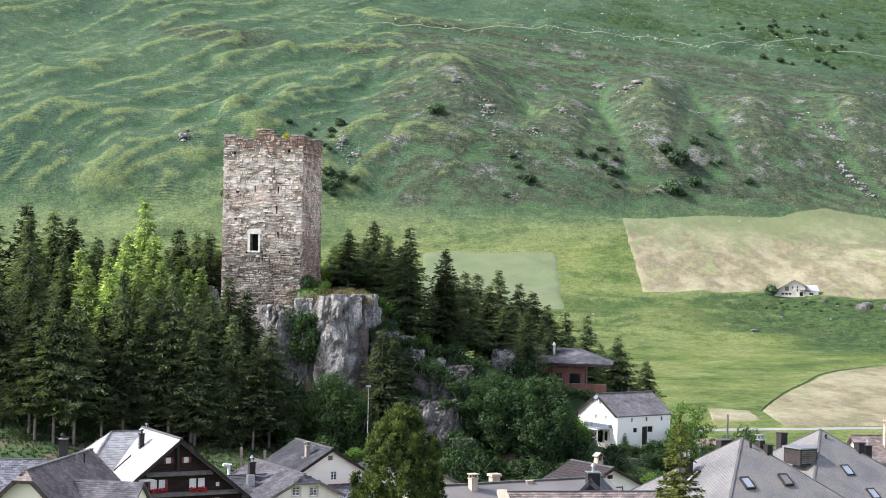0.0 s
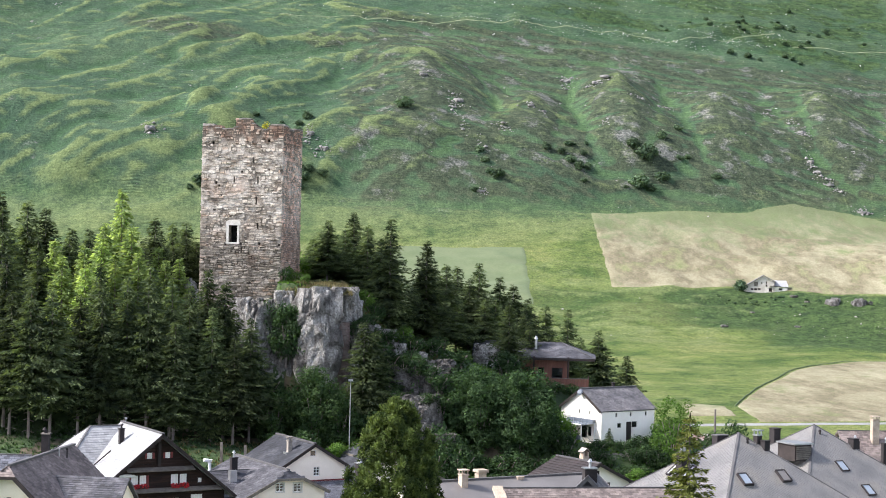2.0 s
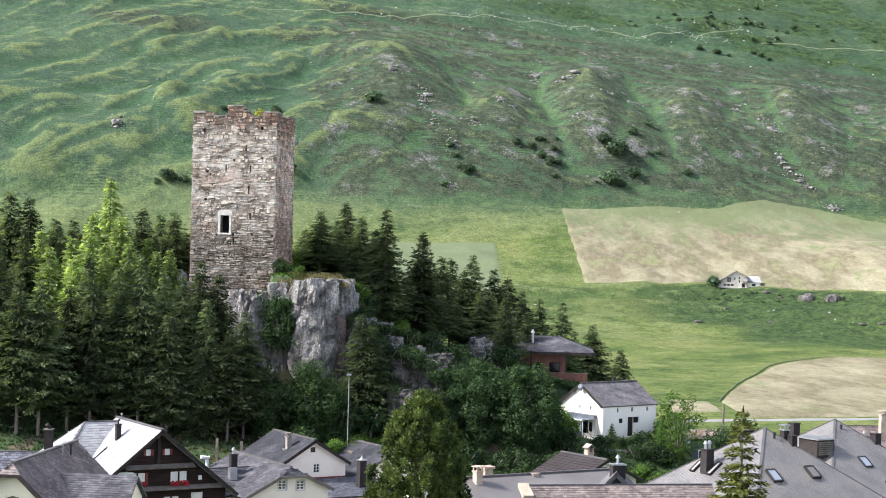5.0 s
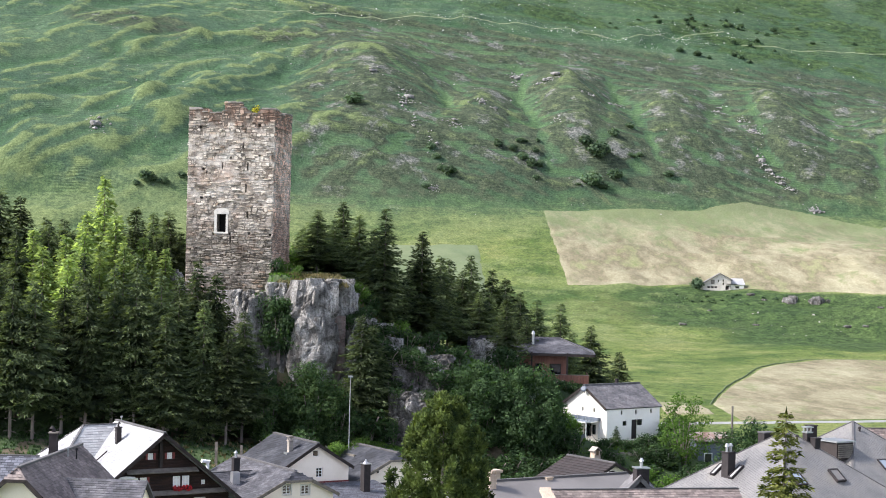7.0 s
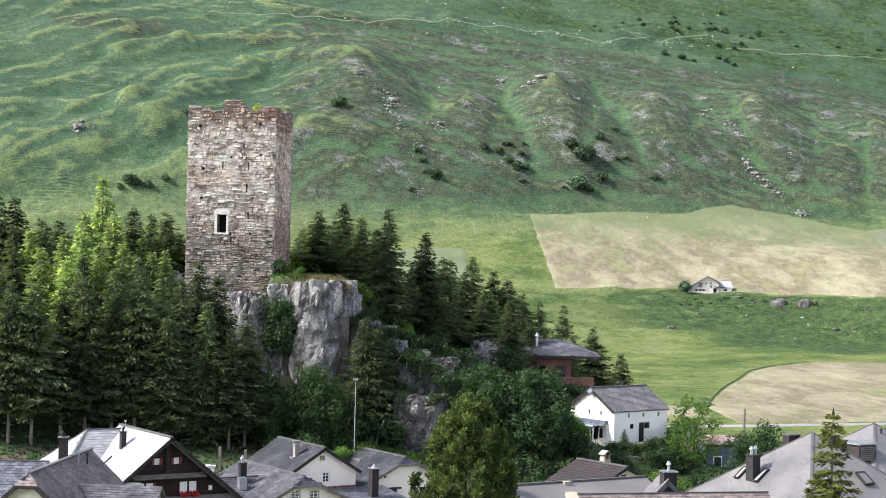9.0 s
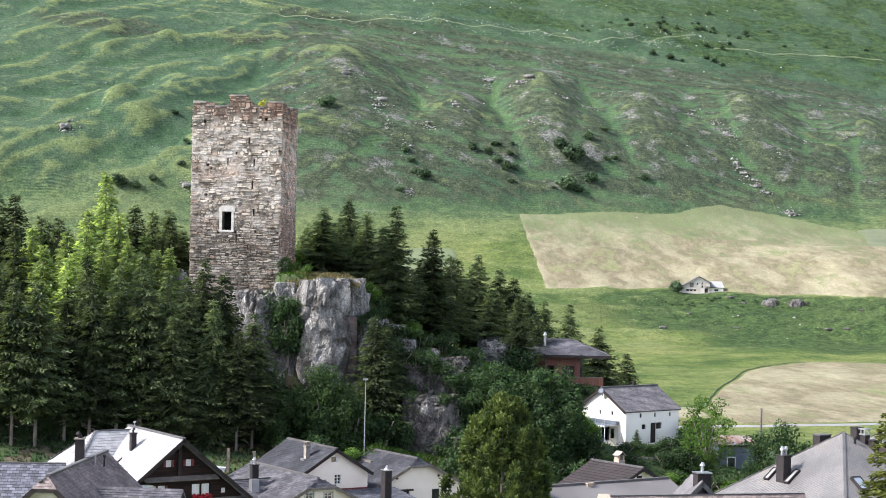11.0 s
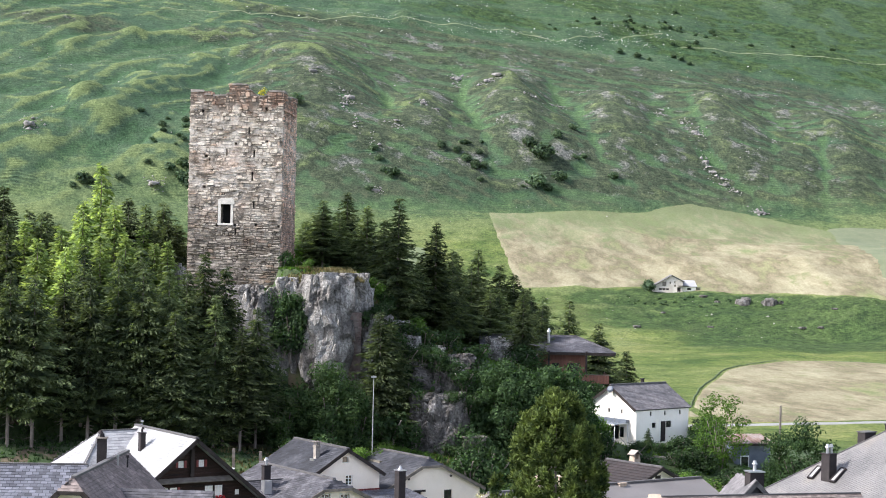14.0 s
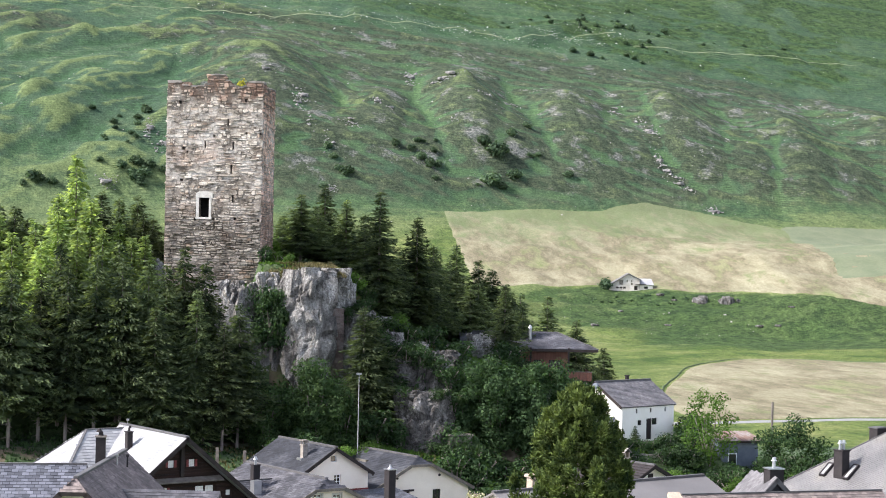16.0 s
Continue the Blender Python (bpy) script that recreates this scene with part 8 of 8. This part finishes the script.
tufts("grass", "tufts of green grass and weeds on the hillock", [(-5, 192, 11, 7, 3200), (-12, 208.5, 6, 2.5, 420), (0, 211, 10, 9, 1200), (25, 202, 12, 8, 1600), (20, 222, 14, 12, 1200)], LEAF_LIGHT, 51, 0.2, 0.42)
tufts("grass", "dark undergrowth below the spruces", [(-35, 190, 25, 7, 3200), (10, 190, 14, 8, 1800)], LEAF, 53, 0.2, 0.42)
tufts("grass", "tufts of dry brown grass on the rocky slope", [(-2, 209, 6, 4, 700), (-11.5, 208, 4, 1.8, 260), (-20, 192, 12, 6, 500), (8, 196, 10, 4, 300)], DRY_GRASS, 52, 0.25, 0.5)
for _x, _y, _s, _q, _l in ((-17.2, 205.6, 1.0, 1.3, 0), (-15.4, 205.0, 1.1, 1.6, 0), (-14.8, 203.9, 1.0, 1.4, 0), (-16.4, 203.8, 1.2, 1.4, 0), (-13.9, 202.6, 0.9, 1.0, 0), (-18.0, 203.6, 1.0, 1.2, 0), (-6.4, 205.6, 0.8, 0.8, 0), (-5.2, 207.4, 0.7, 0.6, 1), (-3.2, 206.4, 0.8, 0.7, 0), (-1.6, 208.2, 0.7, 0.5, 1),
                           (-4.0, 204.4, 0.8, 0.7, 0), (-2.4, 204.0, 0.7, 0.6, 0), (0.6, 208.4, 0.9, 0.7, 0), (2.8, 206.2, 1.1, 1.0, 0), (3.6, 203.6, 1.2, 1.2, 0), (-7.4, 210.2, 0.7, 0.6, 1), (-6.2, 212.2, 0.8, 0.7, 0), (-2.2, 212.4, 0.8, 0.7, 1), (1.4, 213.2, 0.9, 0.8, 0), (4.4, 212.4, 1.1, 0.9, 0), (-4.2, 200.4, 0.9, 0.9, 0), (-0.4, 199.2, 0.7, 0.5, 0),
                           (1.9, 197.2, 0.8, 0.8, 0), (3.4, 197.0, 1.0, 1.3, 0), (-9.9, 201.5, 0.9, 1.0, 0), (-11.6, 203.4, 0.8, 0.7, 0), (-17.6, 208.6, 0.5, 0.6, 1), (-14.4, 208.8, 0.5, 0.4, 1), (-9.0, 205.8, 0.6, 0.6, 0), (-22.6, 204.6, 0.9, 0.9, 0), (-21.2, 203.6, 0.9, 0.8, 0)):
    bush(_x, _y, _s * 1.15, _q * 1.1, bool(_l), label="low dark green shrub rooted among the rocks")
for _x, _y, _s, _q in ((-3.2, 199.6, 1.1, 1.3), (-2.6, 201.0, 1.0, 1.8), (1.6, 200.2, 1.2, 1.6), (2.6, 199.4, 1.3, 1.4), (-1.2, 199.0, 0.9, 0.8), (0.4, 198.6, 0.8, 0.7), (-5.4, 201.6, 1.2, 1.6), (-6.8, 200.6, 1.1, 1.2), (2.6, 203.4, 1.3, 2.2), (-0.6, 204.4, 0.9, 2.6), (-3.6, 203.4, 0.9, 2.4)):
    if _rng.random() < 0.7:
        bush(_x, _y, _s * 0.9, _q * 0.8, label="dark green shrub against the stained rock")
# plants rooted on the ledges of the rocks
for _x, _y, _z, _s, _q in ((-6.9, 206.0, 19.4, 0.9, 0.8), (-5.9, 205.6, 18.0, 1.0, 0.9), (-5.0, 205.2, 16.4, 1.0, 0.9), (-3.6, 204.6, 15.2, 1.1, 0.9), (-2.2, 204.4, 15.0, 1.0, 0.8), (-0.6, 204.0, 14.8, 1.1, 0.9), (0.9, 203.8, 14.0, 1.1, 0.9), (2.0, 203.0, 12.6, 1.2, 1.1), (-4.5, 203.8, 13.4, 1.0, 0.9), (-3.2, 203.2, 12.0, 0.8, 0.7),
                           (2.4, 201.6, 10.2, 1.1, 1.1), (-6.4, 204.0, 14.6, 1.1, 1.2), (-8.2, 205.6, 19.0, 0.7, 0.7), (-6.2, 207.0, 20.0, 0.9, 0.7), (-4.2, 207.4, 18.2, 1.0, 0.7), (-1.6, 206.4, 15.6, 1.1, 0.8), (-3.0, 201.0, 11.4, 0.8, 0.7), (0.8, 200.6, 11.4, 0.8, 0.6), (-16.0, 204.6, 20.4, 1.0, 1.0), (-15.2, 204.6, 18.2, 1.1, 1.4), (-16.6, 204.6, 16.6, 1.1, 1.4)):
    bush(_x, _y, _s * 0.8, _q * 0.75, z=_z, label="dark green shrub growing on a rock ledge")
# garden shrubs below the white house
for _x, _y, _s, _q in ((18.6, 200.6, 0.8, 0.6), (20.4, 201.2, 0.8, 0.7), (22.0, 201.0, 0.6, 0.55), (24.6, 202.0, 0.8, 0.7), (26.4, 202.4, 0.9, 0.8), (22.8, 204.2, 0.6, 0.5), (24.0, 204.6, 0.6, 0.5), (20.6, 199.4, 0.7, 0.45), (23.4, 199.6, 0.7, 0.45), (25.4, 200.2, 0.8, 0.5), (27.4, 203.4, 0.9, 0.6), (25.2, 204.6, 0.5, 0.4), (21.6, 204.6, 0.45, 0.35), (33.0, 201.8, 1.0, 0.6), (35.2, 202.2, 1.0, 0.65), (27.6, 202.2, 1.0, 0.8), (22.6, 198.0, 0.9, 0.6), (18.0, 197.6, 1.1, 0.9), (15.2, 198.6, 1.2, 1.1), (12.0, 197.0, 1.2, 1.0), (9.0, 197.4, 1.2, 1.0), (30.4, 199.4, 1.1, 0.9), (16.8, 201.6, 1.1, 1.2), (28.8, 198.8, 0.9, 0.7), (20.2, 196.0, 1.0, 0.7), (13.6, 194.6, 1.1, 0.7)):
    bush(_x, _y, _s, _q, label="dark green garden shrub on the terrace")
for _x, _y, _s, _q in ((6.6, 194.8, 1.2, 0.9), (8.6, 193.8, 1.2, 0.9), (10.6, 194.4, 1.2, 1.0), (5.0, 192.8, 1.1, 0.8), (12.4, 192.6, 1.1, 0.8), (7.4, 191.4, 1.0, 0.7), (15.4, 193.2, 1.1, 0.8), (2.2, 192.6, 1.0, 0.7), (17.6, 194.6, 1.0, 0.8)):
    bush(_x, _y, _s, _q, label="dark green shrub below the tall trees")
for _x, _y, _s, _q in ((36.4, 203.8, 1.1, 0.9), (31.6, 200.6, 1.0, 0.8), (38.4, 204.6, 1.3, 1.2)):
    bush(_x, _y, _s, _q, label="dark green shrub beside the garden shed")
